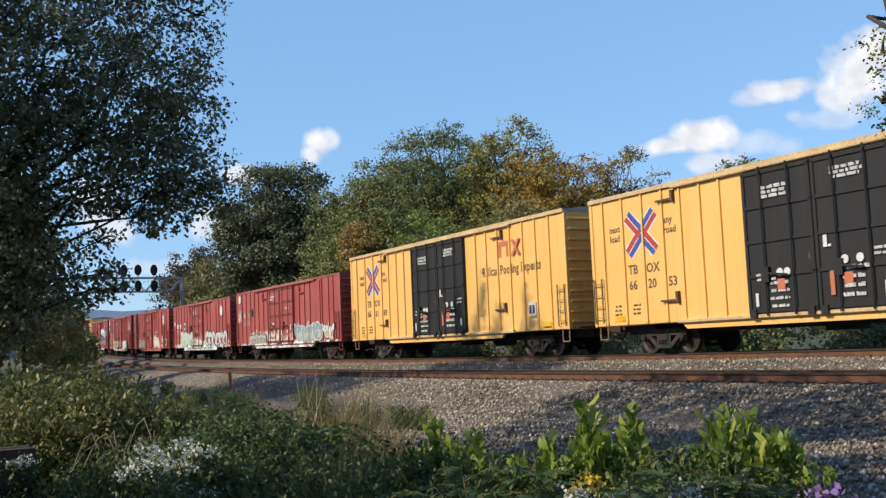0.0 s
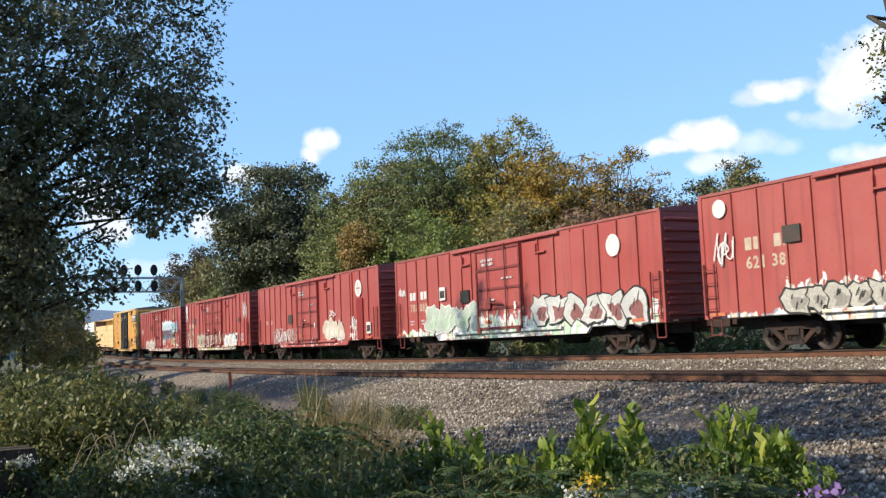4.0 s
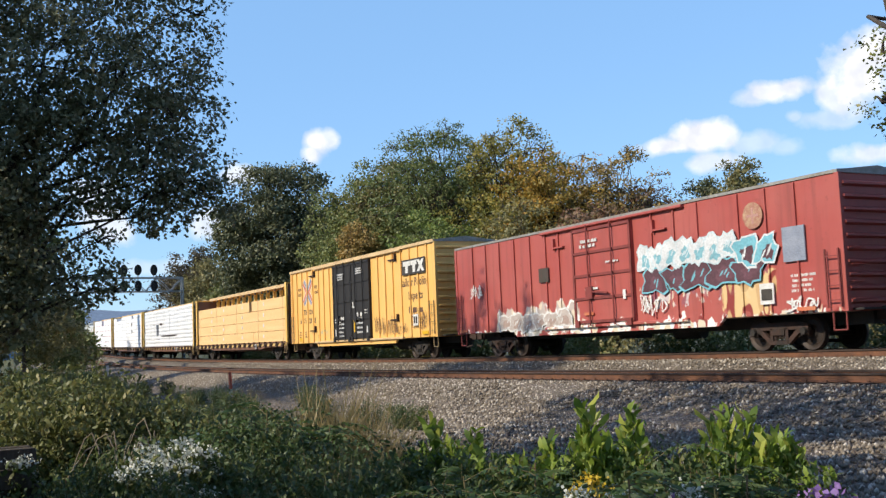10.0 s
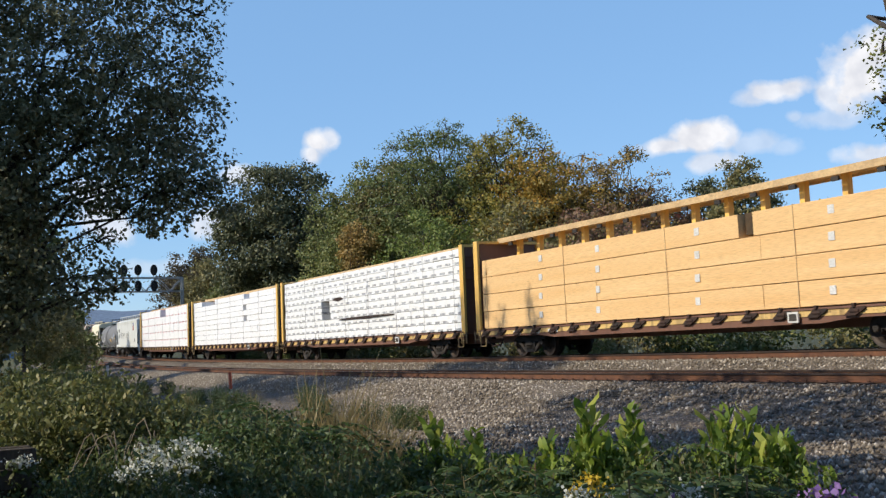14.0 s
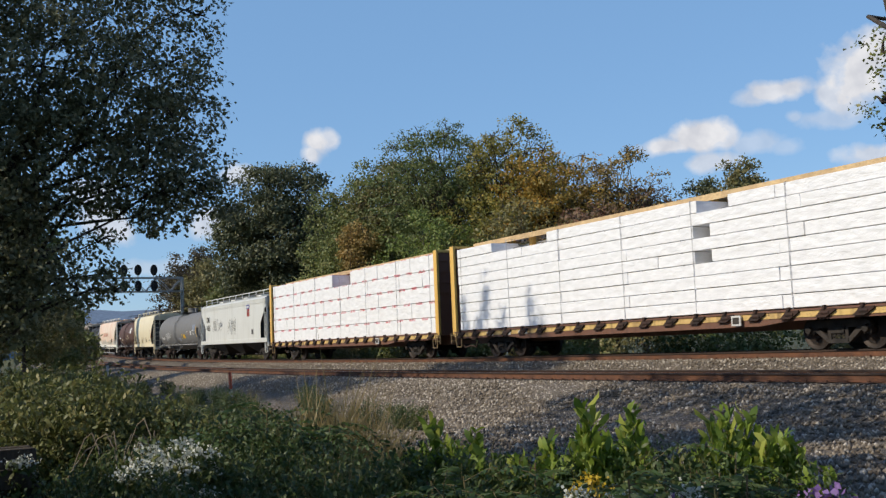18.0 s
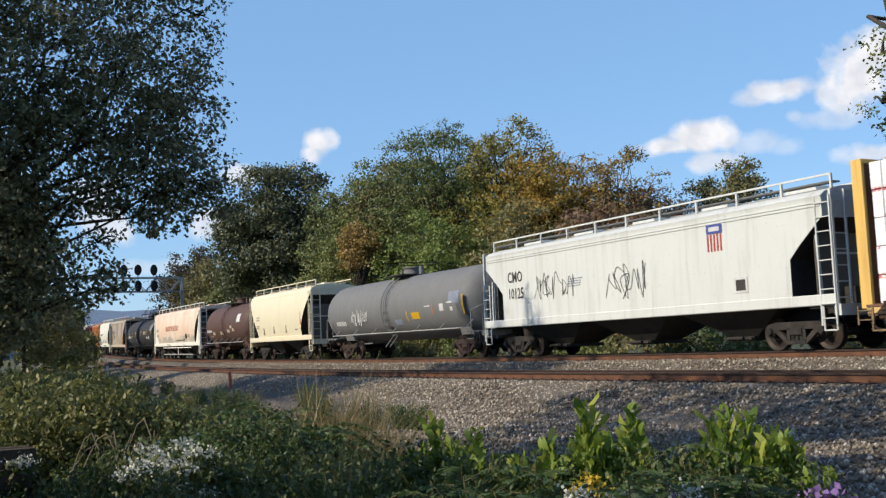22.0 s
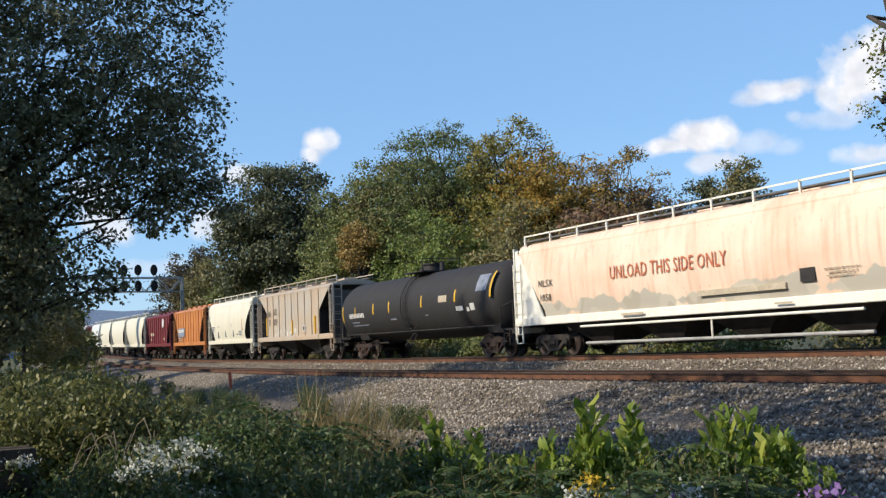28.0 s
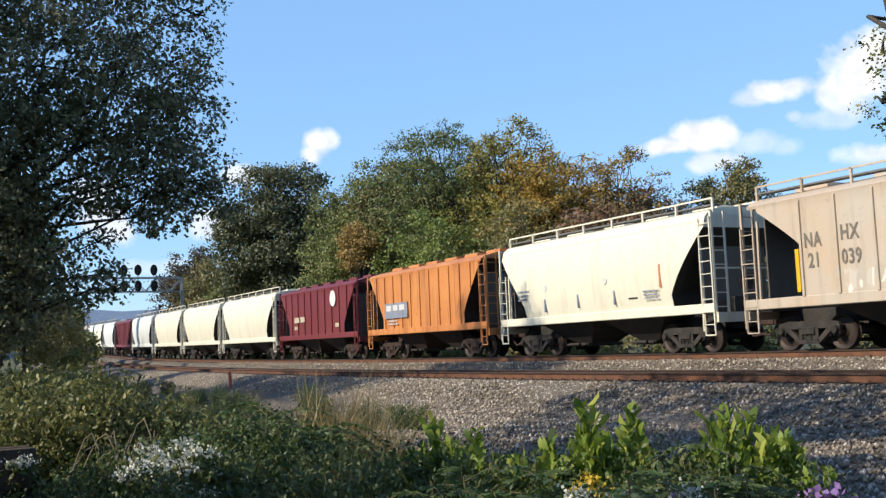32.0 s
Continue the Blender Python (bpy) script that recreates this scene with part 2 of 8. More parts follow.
# ---------------------------------------------------------------- mesh building
class Shape:
    """Collects vertices and faces for one mesh."""

    def __init__(self):
        self.v, self.f = [], []

    def add(self, verts, faces):
        n = len(self.v)
        self.v += [tuple(p) for p in verts]
        self.f += [tuple(i + n for i in q) for q in faces]
        return self

    def box(self, x0, x1, y0, y1, z0, z1, bevel=0.0):
        if bevel:
            b = bevel
            prof = [(y0 + b, z0), (y1 - b, z0), (y1, z0 + b), (y1, z1 - b), (y1 - b, z1), (y0 + b, z1), (y0, z1 - b), (y0, z0 + b)]
            return self.extrude(prof, x0, x1)
        vs = [(x, y, z) for x in (x0, x1) for y in (y0, y1) for z in (z0, z1)]
        return self.add(vs, [(0, 1, 3, 2), (4, 6, 7, 5), (0, 4, 5, 1), (2, 3, 7, 6), (0, 2, 6, 4), (1, 5, 7, 3)])

    def extrude(self, prof, x0, x1):
        """A (y, z) outline, anticlockwise from +x, drawn along x."""
        n = len(prof)
        vs = [(x, y, z) for x in (x0, x1) for y, z in prof]
        fs = [(i, i + n, (i + 1) % n + n, (i + 1) % n) for i in range(n)]
        return self.add(vs, [tuple(f[::-1]) for f in fs] + [tuple(range(n))[::-1], tuple(range(n, 2 * n))])

    def plate(self, outline, y0, y1):
        """An (x, z) outline with thickness from y0 to y1."""
        n = len(outline)
        vs = [(x, y, z) for y in (y0, y1) for x, z in outline]
        fs = [(i, (i + 1) % n, (i + 1) % n + n, i + n) for i in range(n)]
        return self.add(vs, fs + [tuple(range(n))[::-1], tuple(range(n, 2 * n))])

    def beam(self, a, b, w, h=None):
        """A square-edged bar from a to b."""
        a, b = Vector(a), Vector(b)
        h = h or w
        d = (b - a).normalized()
        s = d.cross(Vector((0, 0, 1)) if abs(d.z) < 0.95 else Vector((0, 1, 0))).normalized()
        u = s.cross(d)
        vs = [p + s * i * w / 2 + u * j * h / 2 for p in (a, b) for i, j in ((-1, -1), (1, -1), (1, 1), (-1, 1))]
        return self.add(vs, [(3, 2, 1, 0), (4, 5, 6, 7), (0, 1, 5, 4), (1, 2, 6, 5), (2, 3, 7, 6), (3, 0, 4, 7)])

    def rod(self, a, b, r0, r1=None, n=8, caps=True):
        a, b = Vector(a), Vector(b)
        r1 = r0 if r1 is None else r1
        d = (b - a).normalized()
        s = d.cross(Vector((0, 0, 1)) if abs(d.z) < 0.95 else Vector((0, 1, 0))).normalized()
        u = s.cross(d)
        vs = [p + (s * math.cos(k * math.tau / n) + u * math.sin(k * math.tau / n)) * r for p, r in ((a, r0), (b, r1)) for k in range(n)]
        fs = [(i, (i + 1) % n, (i + 1) % n + n, i + n) for i in range(n)]
        return self.add(vs, fs + ([tuple(range(n))[::-1], tuple(range(n, 2 * n))] if caps else []))

    def path(self, pts, r, n=6):
        for a, b in zip(pts, pts[1:]):
            self.rod(a, b, r, None, n)
        return self

    def lathe(self, prof, axis, centre, n=24):
        """(along, radius) outline turned about an axis 'x' or 'y' through centre."""
        k = len(prof)
        vs = []
        for i in range(n):
            a = i * math.tau / n
            for t, r in prof:
                c, s = r * math.cos(a), r * math.sin(a)
                vs.append((centre[0] + t, centre[1] + c, centre[2] + s) if axis == "x" else (centre[0] + c, centre[1] + t, centre[2] + s))
        fs = []
        for i in range(n):
            j = (i + 1) % n
            for q in range(k - 1):
                f = (i * k + q, j * k + q, j * k + q + 1, i * k + q + 1)
                fs.append(f[::-1] if axis == "x" else f)
        return self.add(vs, fs)

    def mesh(self, name, mat, smooth=False):
        me = bpy.data.meshes.new(name)
        me.from_pydata(self.v, [], self.f)
        me.materials.append(mat)
        if smooth:
            me.polygons.foreach_set("use_smooth", [True] * len(me.polygons))
            me.set_sharp_from_angle(angle=radians(35))
        return me


def part(name, shape, mat, parent, label="", smooth=False):
    """One mesh object under a thing or under a part; shape: a Shape or a mesh."""
    ob = new(name, shape if isinstance(shape, bpy.types.Mesh) else shape.mesh(name, mat, smooth))
    ob.parent = parent
    if label:
        ob["label"] = label
    return ob


def lettering(name, words, x, z, size, mat, parent, y=-1.56, spread=1.0, squeeze=1.0, lean=0.0, bold=0.022):
    """Words that stand flat on the near side of a car, from x on, with their foot at z."""
    cu = bpy.data.curves.new(name, "FONT")
    cu.body, cu.size, cu.space_character, cu.extrude, cu.resolution_u, cu.shear, cu.offset = words, size, spread, 0.002, 2, lean, size * bold
    tmp = bpy.data.objects.new(name, cu)
    scene.collection.objects.link(tmp)
    me = bpy.data.meshes.new_from_object(tmp.evaluated_get(bpy.context.evaluated_depsgraph_get()))
    bpy.data.objects.remove(tmp)
    me.name = name
    me.transform(Matrix.Translation((x, y, z)) @ Matrix.Rotation(radians(90), 4, "X") @ Matrix.Diagonal((squeeze, 1, 1, 1)))
    me.materials.clear()
    me.materials.append(mat)
    return part(name, me, mat, parent)


def bars(name, rows, mat, parent, y=-1.56):
    """Small writing as plain bars: (x, z, width, height)."""
    s = Shape()
    for x, z, w, h in rows:
        s.box(x, x + w, y - 0.004, y + 0.01, z, z + h)
    return tagged(part(name, s, mat, parent), kind="stuff" if len(rows) > 1 else "")


def lines_of(rng, x, z, w, rows, h=0.07, gap=0.06):
    """Rows of letter-sized bars, in words, that stand for a stencilled paragraph."""
    out = []
    cw = max(h * 0.55, 0.035)
    for r in range(rows):
        px = x + rng.uniform(0, 0.12) * w
        end = x + w * rng.uniform(0.82, 1.0)
        while px < end:
            for _ in range(rng.randint(2, 6)):
                if px + cw > end:
                    break
                tall = rng.choice((1.0, 1.0, 0.8))
                out.append((px, z - r * (h + gap), cw * rng.uniform(0.6, 0.85), h * tall))
                px += cw
            px += cw * 1.1
    return out


def scrawl(name, rng, x, z, w, h, loops, mat, parent, thick=0.05, y=-1.57):
    """A sprayed tag: one looping flat stroke."""
    s = Shape()
    pts = []
    for i in range(loops):
        # one letter: quick up and down strokes, some looped, joined to the next
        cx, r = x + w * (i + 0.5) / loops, w / loops
        for k in range(rng.randint(3, 5)):
            up = (k + i) % 2
            pts.append((cx + r * (k / 4 - 0.5) + rng.uniform(-0.25, 0.25) * r, z + h * (rng.uniform(0.6, 1.0) if up else rng.uniform(0.0, 0.3))))
            if rng.random() < 0.45:
                pts.append((cx + r * rng.uniform(-0.4, 0.6), z + h * rng.uniform(0.3, 0.7)))
    fine = []
    for i in range(len(pts) - 1):
        p0, p1, p2, p3 = pts[max(i - 1, 0)], pts[i], pts[i + 1], pts[min(i + 2, len(pts) - 1)]
        for k in range(4):
            t = k / 4
            fine.append(tuple(0.5 * (2 * b + (c - a) * t + (2 * a - 5 * b + 4 * c - d) * t * t + (3 * b - a - 3 * c + d) * t ** 3) for a, b, c, d in zip(p0, p1, p2, p3)))
    for i, (a, b) in enumerate(zip(fine, fine[1:])):
        d = Vector((b[0] - a[0], b[1] - a[1]))
        if d.length < 1e-4:
            continue
        q = Vector((-d.y, d.x)).normalized() * thick * 0.36
        e = d.normalized() * thick * 0.3
        yy = y - 0.0002 * (i % 12)
        s.add([(a[0] - e.x - q.x, yy, a[1] - e.y - q.y), (b[0] + e.x - q.x, yy, b[1] + e.y - q.y), (b[0] + e.x + q.x, yy, b[1] + e.y + q.y), (a[0] - e.x + q.x, yy, a[1] - e.y + q.y)], [(0, 1, 2, 3)])
    return part(name, s, mat, parent)

SPRAY = {}


def sprayed(c):
    """Matt spray-can paint of one colour."""
    if c not in SPRAY:
        SPRAY[c] = plain("spray_paint", c, tuple(v * 0.8 for v in c), 1.6, 0.75, 0.0, 0.1)
    return SPRAY[c]


def mural(car, seed, x, z, w, h, letters, fill, second, line, y=-1.582, thick=0.07, hollow=False):
    """Swollen sprayed letter shapes in a row: a broad outline, the fill, a shaded lower part and small counters."""
    rng = random.Random(seed)
    under, body, low, eyes = Shape(), Shape(), Shape(), Shape()

    def disc(s, cx, cz, pts, yy):
        n = len(pts)
        s.add([(cx, yy, cz)] + [(cx + a, yy, cz + b) for a, b in pts], [(0, k + 1, (k + 1) % n + 1) for k in range(n)])

    for i in range(letters):
        lw = w / letters * rng.uniform(0.56, 0.78)
        lh = h / 2 * rng.uniform(0.80, 1.0)
        cx, cz = x + w * (i + 0.5) / letters, z + h / 2 + rng.uniform(-0.05, 0.05) * h
        p2, lean = rng.uniform(0, 6.28), rng.uniform(-0.3, 0.35)
        ring = []
        for k in range(17):
            a = k * math.tau / 17 + rng.uniform(-0.12, 0.12)
            c, q = math.cos(a), math.sin(a)
            r = (abs(c) ** 4 + abs(q) ** 4) ** -0.25 * (rng.uniform(0.62, 1.0) + 0.12 * math.sin(3 * a + p2))
            ring.append((r * c * lw + lean * r * q * lh, r * q * lh))
        yy = y - 0.0008 * i
        grow = [(a * (1 + thick / lw), b * (1 + thick / lh)) for a, b in ring]
        if hollow:
            n = len(ring)
            under.add([(cx + a, yy, cz + b) for a, b in ring] + [(cx + a, yy, cz + b) for a, b in grow], [(k, (k + 1) % n, (k + 1) % n + n, k + n) for k in range(n)])
        else:
            disc(under, cx, cz, grow, yy)
            disc(body, cx, cz, ring, yy - 0.0003)
            disc(low, cx + 0.12 * lw, cz - 0.2 * lh, [(a * 0.55, b * rng.uniform(0.4, 0.65)) for a, b in ring], yy - 0.0005)
        for _ in range(rng.choice((1, 2, 3))):
            ex, ez = cx + rng.uniform(-0.35, 0.35) * lw, cz + rng.uniform(-0.45, 0.45) * lh
            tall = rng.uniform(0.15, 0.4) * lh
            disc(eyes, ex, ez, [(0.035 * math.cos(k * 0.7854) + (lean + 0.5) * tall * math.sin(k * 0.7854), tall * math.sin(k * 0.7854)) for k in range(8)], yy - 0.0007)
    for name, sh, c in (("spray_outline", under, line), ("spray_fill", body, fill), ("spray_shade", low, second), ("spray_counter", eyes, line)):
        if sh.f:
            tagged(part(name, sh, sprayed(c), car), kind="stuff")


# ---------------------------------------------------------------- ground and permanent way
def smooth(a, b, x):
    t = min(max((x - a) / (b - a), 0), 1)
    return t * t * (3 - 2 * t)


PROFILE = [(-400, -0.90), (-9.0, -0.90), (-5.2, -0.86), (-4.2, -0.78), (-2.5, -0.36), (-1.75, -0.24), (1.55, -0.24), (2.05, 0.12), (2.4, 0.15), (5.6, 0.15), (6.4, 0.02), (8.2, -0.5), (11, -0.75), (600, -0.75)]


def ground_z(x, y):
    """Height of the ground: shaped across the line of the near track."""
    lat = y - NEAR_Y - bend(max(x, -400))
    z = float(np.interp(lat, [p[0] for p in PROFILE], [p[1] for p in PROFILE]))
    follow = smooth(-16, -6, lat)
    bump = 0.07 * noise.noise((x * 0.35, y * 0.35, 0)) * smooth(4.2, 6, abs(lat - 1.2)) if abs(lat) < 60 else 0
    return z + rise(min(max(x, -400), 60)) * follow * (1 - 0.0 * lat) + bump


def stony(name, a, b, c, scale, bump):
    """Broken stone: cells of grey, tan and dark, each a little apart in height."""
    m, nt, bsdf, add = material(name, 0.9)
    P = add("TexCoord").outputs["Object"]
    cell = add("TexVoronoi", {"Vector": P, "Scale": scale, "Randomness": 1.0})
    edge = add("TexVoronoi", {"Vector": P, "Scale": scale, "Randomness": 1.0}, feature="DISTANCE_TO_EDGE")
    g = add("SeparateColor", {0: cell.outputs["Color"]}).outputs[0]
    col = mixed(add, ramp(add, g, 0.0, 0.7), a, b)
    col = mixed(add, ramp(add, g, 0.8, 0.9), col, c)
    patch = noisy(add, P, 0.5, 4)
    col = mixed(add, 0.6, col, mixed(add, ramp(add, patch, 0.3, 0.7), (0.55, 0.5, 0.46), (1, 1, 1)), "MULTIPLY")
    nt.links.new(mixed(add, ramp(add, edge.outputs["Distance"], 0.0, 0.06), (0.05, 0.045, 0.04), col), bsdf.inputs["Base Color"])
    bumped(add, nt, bsdf, maths(add, "ADD", maths(add, "MULTIPLY", edge.outputs["Distance"], 2.0), g), bump, 0.05)
    return m


M_BALLAST = stony("limestone_ballast", (0.145, 0.115, 0.085), (0.23, 0.19, 0.145), (0.42, 0.36, 0.29), 15.0, 1.0)
M_SOIL = plain("weedy_soil", (0.085, 0.075, 0.035), (0.05, 0.07, 0.022), 0.5, 1.0, 0, 1.0, 0.08, 9)

xs = [3000, 800, 300, 120, 60, 30] + [20 - i * 2.5 for i in range(60)] + [-135 - i * 8 for i in range(40)] + [-500, -700, -1200, -3000]
lats = [-3000, -600, -150, -60, -30, -20, -14, -11, -9, -7, -5.2, -4.2, -3.3, -2.5, -1.75, 0, 1.55, 2.05, 2.4, 4, 5.6, 6.4, 8.2, 11, 16, 30, 60, 150, 600, 3000]
g = Shape()
for x in xs:
    for l in lats:
        y = NEAR_Y + bend(max(x, -400)) + l
        g.v.append((x, y, ground_z(x, y) - (0.05 if -6 < l < 9 else 0)))
n = len(lats)
g.f = [(i * n + k, i * n + k + 1, (i + 1) * n + k + 1, (i + 1) * n + k) for i in range(len(xs) - 1) for k in range(n - 1)]
tagged(part("ground", g, M_SOIL, None, "", True), "weedy brown soil beside the railway", "ground", kind="structure")

# ballast bed, from the toe on the camera's side to the far ditch
bx = [12 - i * 1.5 for i in range(100)] + [-140 - i * 10 for i in range(40)]
b = Shape()
bl = [0, 0.2, 0.4, 0.55, 0.7, 0.85, 1.0]
inner = [-2.9, -2.3, -1.75, -1.2, 0, 1.2, 1.55, 1.8, 2.05, 2.4, 3.2, 4, 4.8, 5.6, 6.4, 7.4]
for x in bx:
    toe = -8.0 - 3.5 * smooth(-24, -9, x) + 0.5 * noise.noise((x * 0.3, 0, 3))
    for l in [toe + (-2.9 - toe) * q for q in bl[:-1]] + inner:
        y = NEAR_Y + bend(x) + l
        lump = 0.035 * noise.noise((x * 1.7, y * 1.7, 5)) + (0.05 * noise.noise((x * 0.6, y * 0.6, 9)) if l < -2 else 0)
        b.v.append((x, y, ground_z(x, y) + (0.02 if l > toe + 0.1 else -0.06) + lump))
n = len(bl) - 1 + len(inner)
b.f = [(i * n + k, i * n + k + 1, (i + 1) * n + k + 1, (i + 1) * n + k) for i in range(len(bx) - 1) for k in range(n - 1)]
tagged(part("ballast", b, M_BALLAST, None, "", True), "grey crushed stone ballast bed", "ballast", kind="structure")

# loose stones on the shoulder nearest the camera
rs = np.random.RandomState(5)
N = 74000
sx = -4 - 70 * rs.rand(N) ** 1.2
sl = np.where(rs.rand(N) < 0.72, -1.5 - rs.rand(N) * (2.6 + 6.4 * np.clip((sx + 34) / 16, 0, 1)), 1.3 + rs.rand(N) * 1.9)
st = Shape()
octa = np.array([(1, 0, 0), (-1, 0, 0), (0, 1, 0), (0, -1, 0), (0, 0, 1), (0, 0, -1)], float)
of = [(0, 2, 4), (2, 1, 4), (1, 3, 4), (3, 0, 4), (2, 0, 5), (1, 2, 5), (3, 1, 5), (0, 3, 5)]
V = np.zeros((N, 6, 3))
for i in range(N):
    x, l = sx[i], sl[i]
    y = NEAR_Y + bend(x) + l
    V[i] = octa * (0.022 + 0.03 * rs.rand(3)) * (1 + 0.5 * (rs.rand(6, 1) - 0.5)) + (x, y, ground_z(x, y) + 0.03 + 0.012 * rs.rand())
    a = rs.rand() * 6.28
    c, s_ = math.cos(a), math.sin(a)
    d = V[i][:, :2] - (x, y)
    V[i][:, 0], V[i][:, 1] = x + c * d[:, 0] - s_ * d[:, 1], y + s_ * d[:, 0] + c * d[:, 1]
F = (np.array(of)[None] + np.arange(N)[:, None, None] * 6).reshape(-1, 3)


def quick_mesh(name, verts, faces, mat):
    """A mesh from arrays: verts (n, 3), faces (m, k)."""
    me = bpy.data.meshes.new(name)
    k = faces.shape[1]
    me.vertices.add(len(verts))
    me.vertices.foreach_set("co", verts.astype(np.float32).ravel())
    me.loops.add(faces.size)
    me.loops.foreach_set("vertex_index", faces.astype(np.int32).ravel())
    me.polygons.add(len(faces))
    me.polygons.foreach_set("loop_start", np.arange(0, faces.size, k, dtype=np.int32))
    me.update(calc_edges=True)
    me.materials.append(mat)
    return me


def tinted(name, a, b, c, rough=0.9):
    """Many small pieces, each of its own tint."""
    m, nt, bsdf, add = material(name, rough)
    r = add("NewGeometry").outputs["Random Per Island"]
    col = mixed(add, ramp(add, r, 0.0, 0.75), a, b)
    nt.links.new(mixed(add, ramp(add, r, 0.82, 0.9), col, c), bsdf.inputs["Base Color"])
    return m


M_STONE = tinted("broken_stone", (0.095, 0.073, 0.053), (0.25, 0.207, 0.155), (0.50, 0.44, 0.36))
stones = part("ballast_stones", quick_mesh("ballast_stones", V.reshape(-1, 3), F, M_STONE), None, None)
tagged(stones, "loose grey broken stones on the ballast shoulder", "stones", kind="stuff")

# rails and ties
RAIL_PROF = [(-0.070, -0.185), (0.070, -0.185), (0.070, -0.170), (0.012, -0.150), (0.010, -0.050), (0.036, -0.040), (0.036, -0.006), (0.028, 0.0), (-0.028, 0.0), (-0.036, -0.006), (-0.036, -0.040), (-0.010, -0.050), (-0.012, -0.150), (-0.070, -0.170)]
rx = [14 - i * 3.0 for i in range(60)] + [-166 - i * 8 for i in range(52)]
tie_dice = random.Random(3)
tie_mesh = Shape().box(-0.11, 0.11, -1.29, 1.29, -0.36, -0.188, 0.012).mesh("tie", M_TIE)
plate_mesh = Shape().box(-0.09, 0.09, -0.18, 0.18, -0.19, -0.180).box(-0.03, 0.03, -0.115, -0.075, -0.185, -0.150).box(-0.03, 0.03, 0.075, 0.115, -0.185, -0.150).mesh("tie_plate", M_RUSTRAIL)
for y0, z0, kind in ((NEAR_Y, NEAR_Z, "nearer"), (FAR_Y, FAR_Z, "farther")):
    track = tagged(new("railway_track"), "railway track with rusty rails on oak ties", "track", "railway tracks", "structure")
    for s in (-0.755, 0.755):
        r, h = Shape(), Shape()
        for x in rx:
            p, d = on_track(x, y0, z0)
            r.v += [(p.x, p.y + s + a, p.z + c) for a, c in RAIL_PROF]
            h.v += [(p.x, p.y + s + a, p.z + c) for a, c in ((-0.027, 0.003), (0.027, 0.003))]
        k = len(RAIL_PROF)
        r.f = [(i * k + j, (i + 1) * k + j, (i + 1) * k + (j + 1) % k, i * k + (j + 1) % k) for i in range(len(rx) - 1) for j in range(k)]
        h.f = [(i * 2, i * 2 + 1, i * 2 + 3, i * 2 + 2) for i in range(len(rx) - 1)]
        rail = part("rail", r, M_RUSTRAIL, track)
        w = Shape()
        for x in rx:
            p, d = on_track(x, y0, z0)
            w.v += [(p.x, p.y + s + a, p.z + c) for a, c in ((-0.034, -0.045), (-0.040, -0.042), (-0.040, -0.006), (-0.030, 0.0022))]
        w.f = [(i * 4 + j, (i + 1) * 4 + j, (i + 1) * 4 + j + 1, i * 4 + j + 1) for i in range(len(rx) - 1) for j in range(3)]
        part("rail_side", w, M_RAILSIDE, rail, "dark brown side of the rail head")
        part("rail_head", h, M_RAILTOP, rail, "worn bright running surface")
    x = 2.0
    for i in range(150):
        p, d = on_track(x - i * 0.535, y0, z0)
        t = part("tie", tie_mesh, None, track)
        t.matrix_basis = Matrix.Translation(p) @ d.to_track_quat("X", "Z").to_matrix().to_4x4() @ pose(0, 0, 0.0, 0, 0, tie_dice.uniform(-1.5, 1.5))
        if i < 110:
            pl = part("tie_plate", plate_mesh, None, t)
            pl.location = (0, -0.755, 0)

# ---------------------------------------------------------------- rolling stock: trucks
CARS = []       # (car, middle of the car along the track at the start)
WHEELS = []     # (wheelset, its place in the truck, middle of its car)
WHEEL_R = 0.457


def side_frame_shape(y):
    s = Shape()
    a, b = y - 0.06, y + 0.06
    s.plate([(-1.02, 0.60), (-0.78, 0.46), (-0.62, 0.56), (0.62, 0.56), (0.78, 0.46), (1.02, 0.60), (0.98, 0.70), (0.70, 0.76), (-0.70, 0.76), (-0.98, 0.70)], a, b)
    for q in (-1, 1):
        s.plate([(q * 0.74, 0.50), (q * 0.60, 0.56), (q * 0.24, 0.25), (q * 0.32, 0.17)][::q], a, b)
        s.box(q * 0.27 - 0.05, q * 0.27 + 0.05, a, b, 0.22, 0.60)
        s.box(q * 0.89 - 0.11, q * 0.89 + 0.11, a + 0.01, b + 0.01, 0.40, 0.62)
    s.plate([(-0.34, 0.17), (0.34, 0.17), (0.30, 0.27), (-0.30, 0.27)], a - 0.02, b + 0.02)
    return s


def springs_shape(y):
    s = Shape()
    for x in (-0.15, 0.0, 0.15):
        for k in range(5):
            s.rod((x, y, 0.27 + k * 0.045), (x, y, 0.297 + k * 0.045), 0.062, None, 8)
    return s


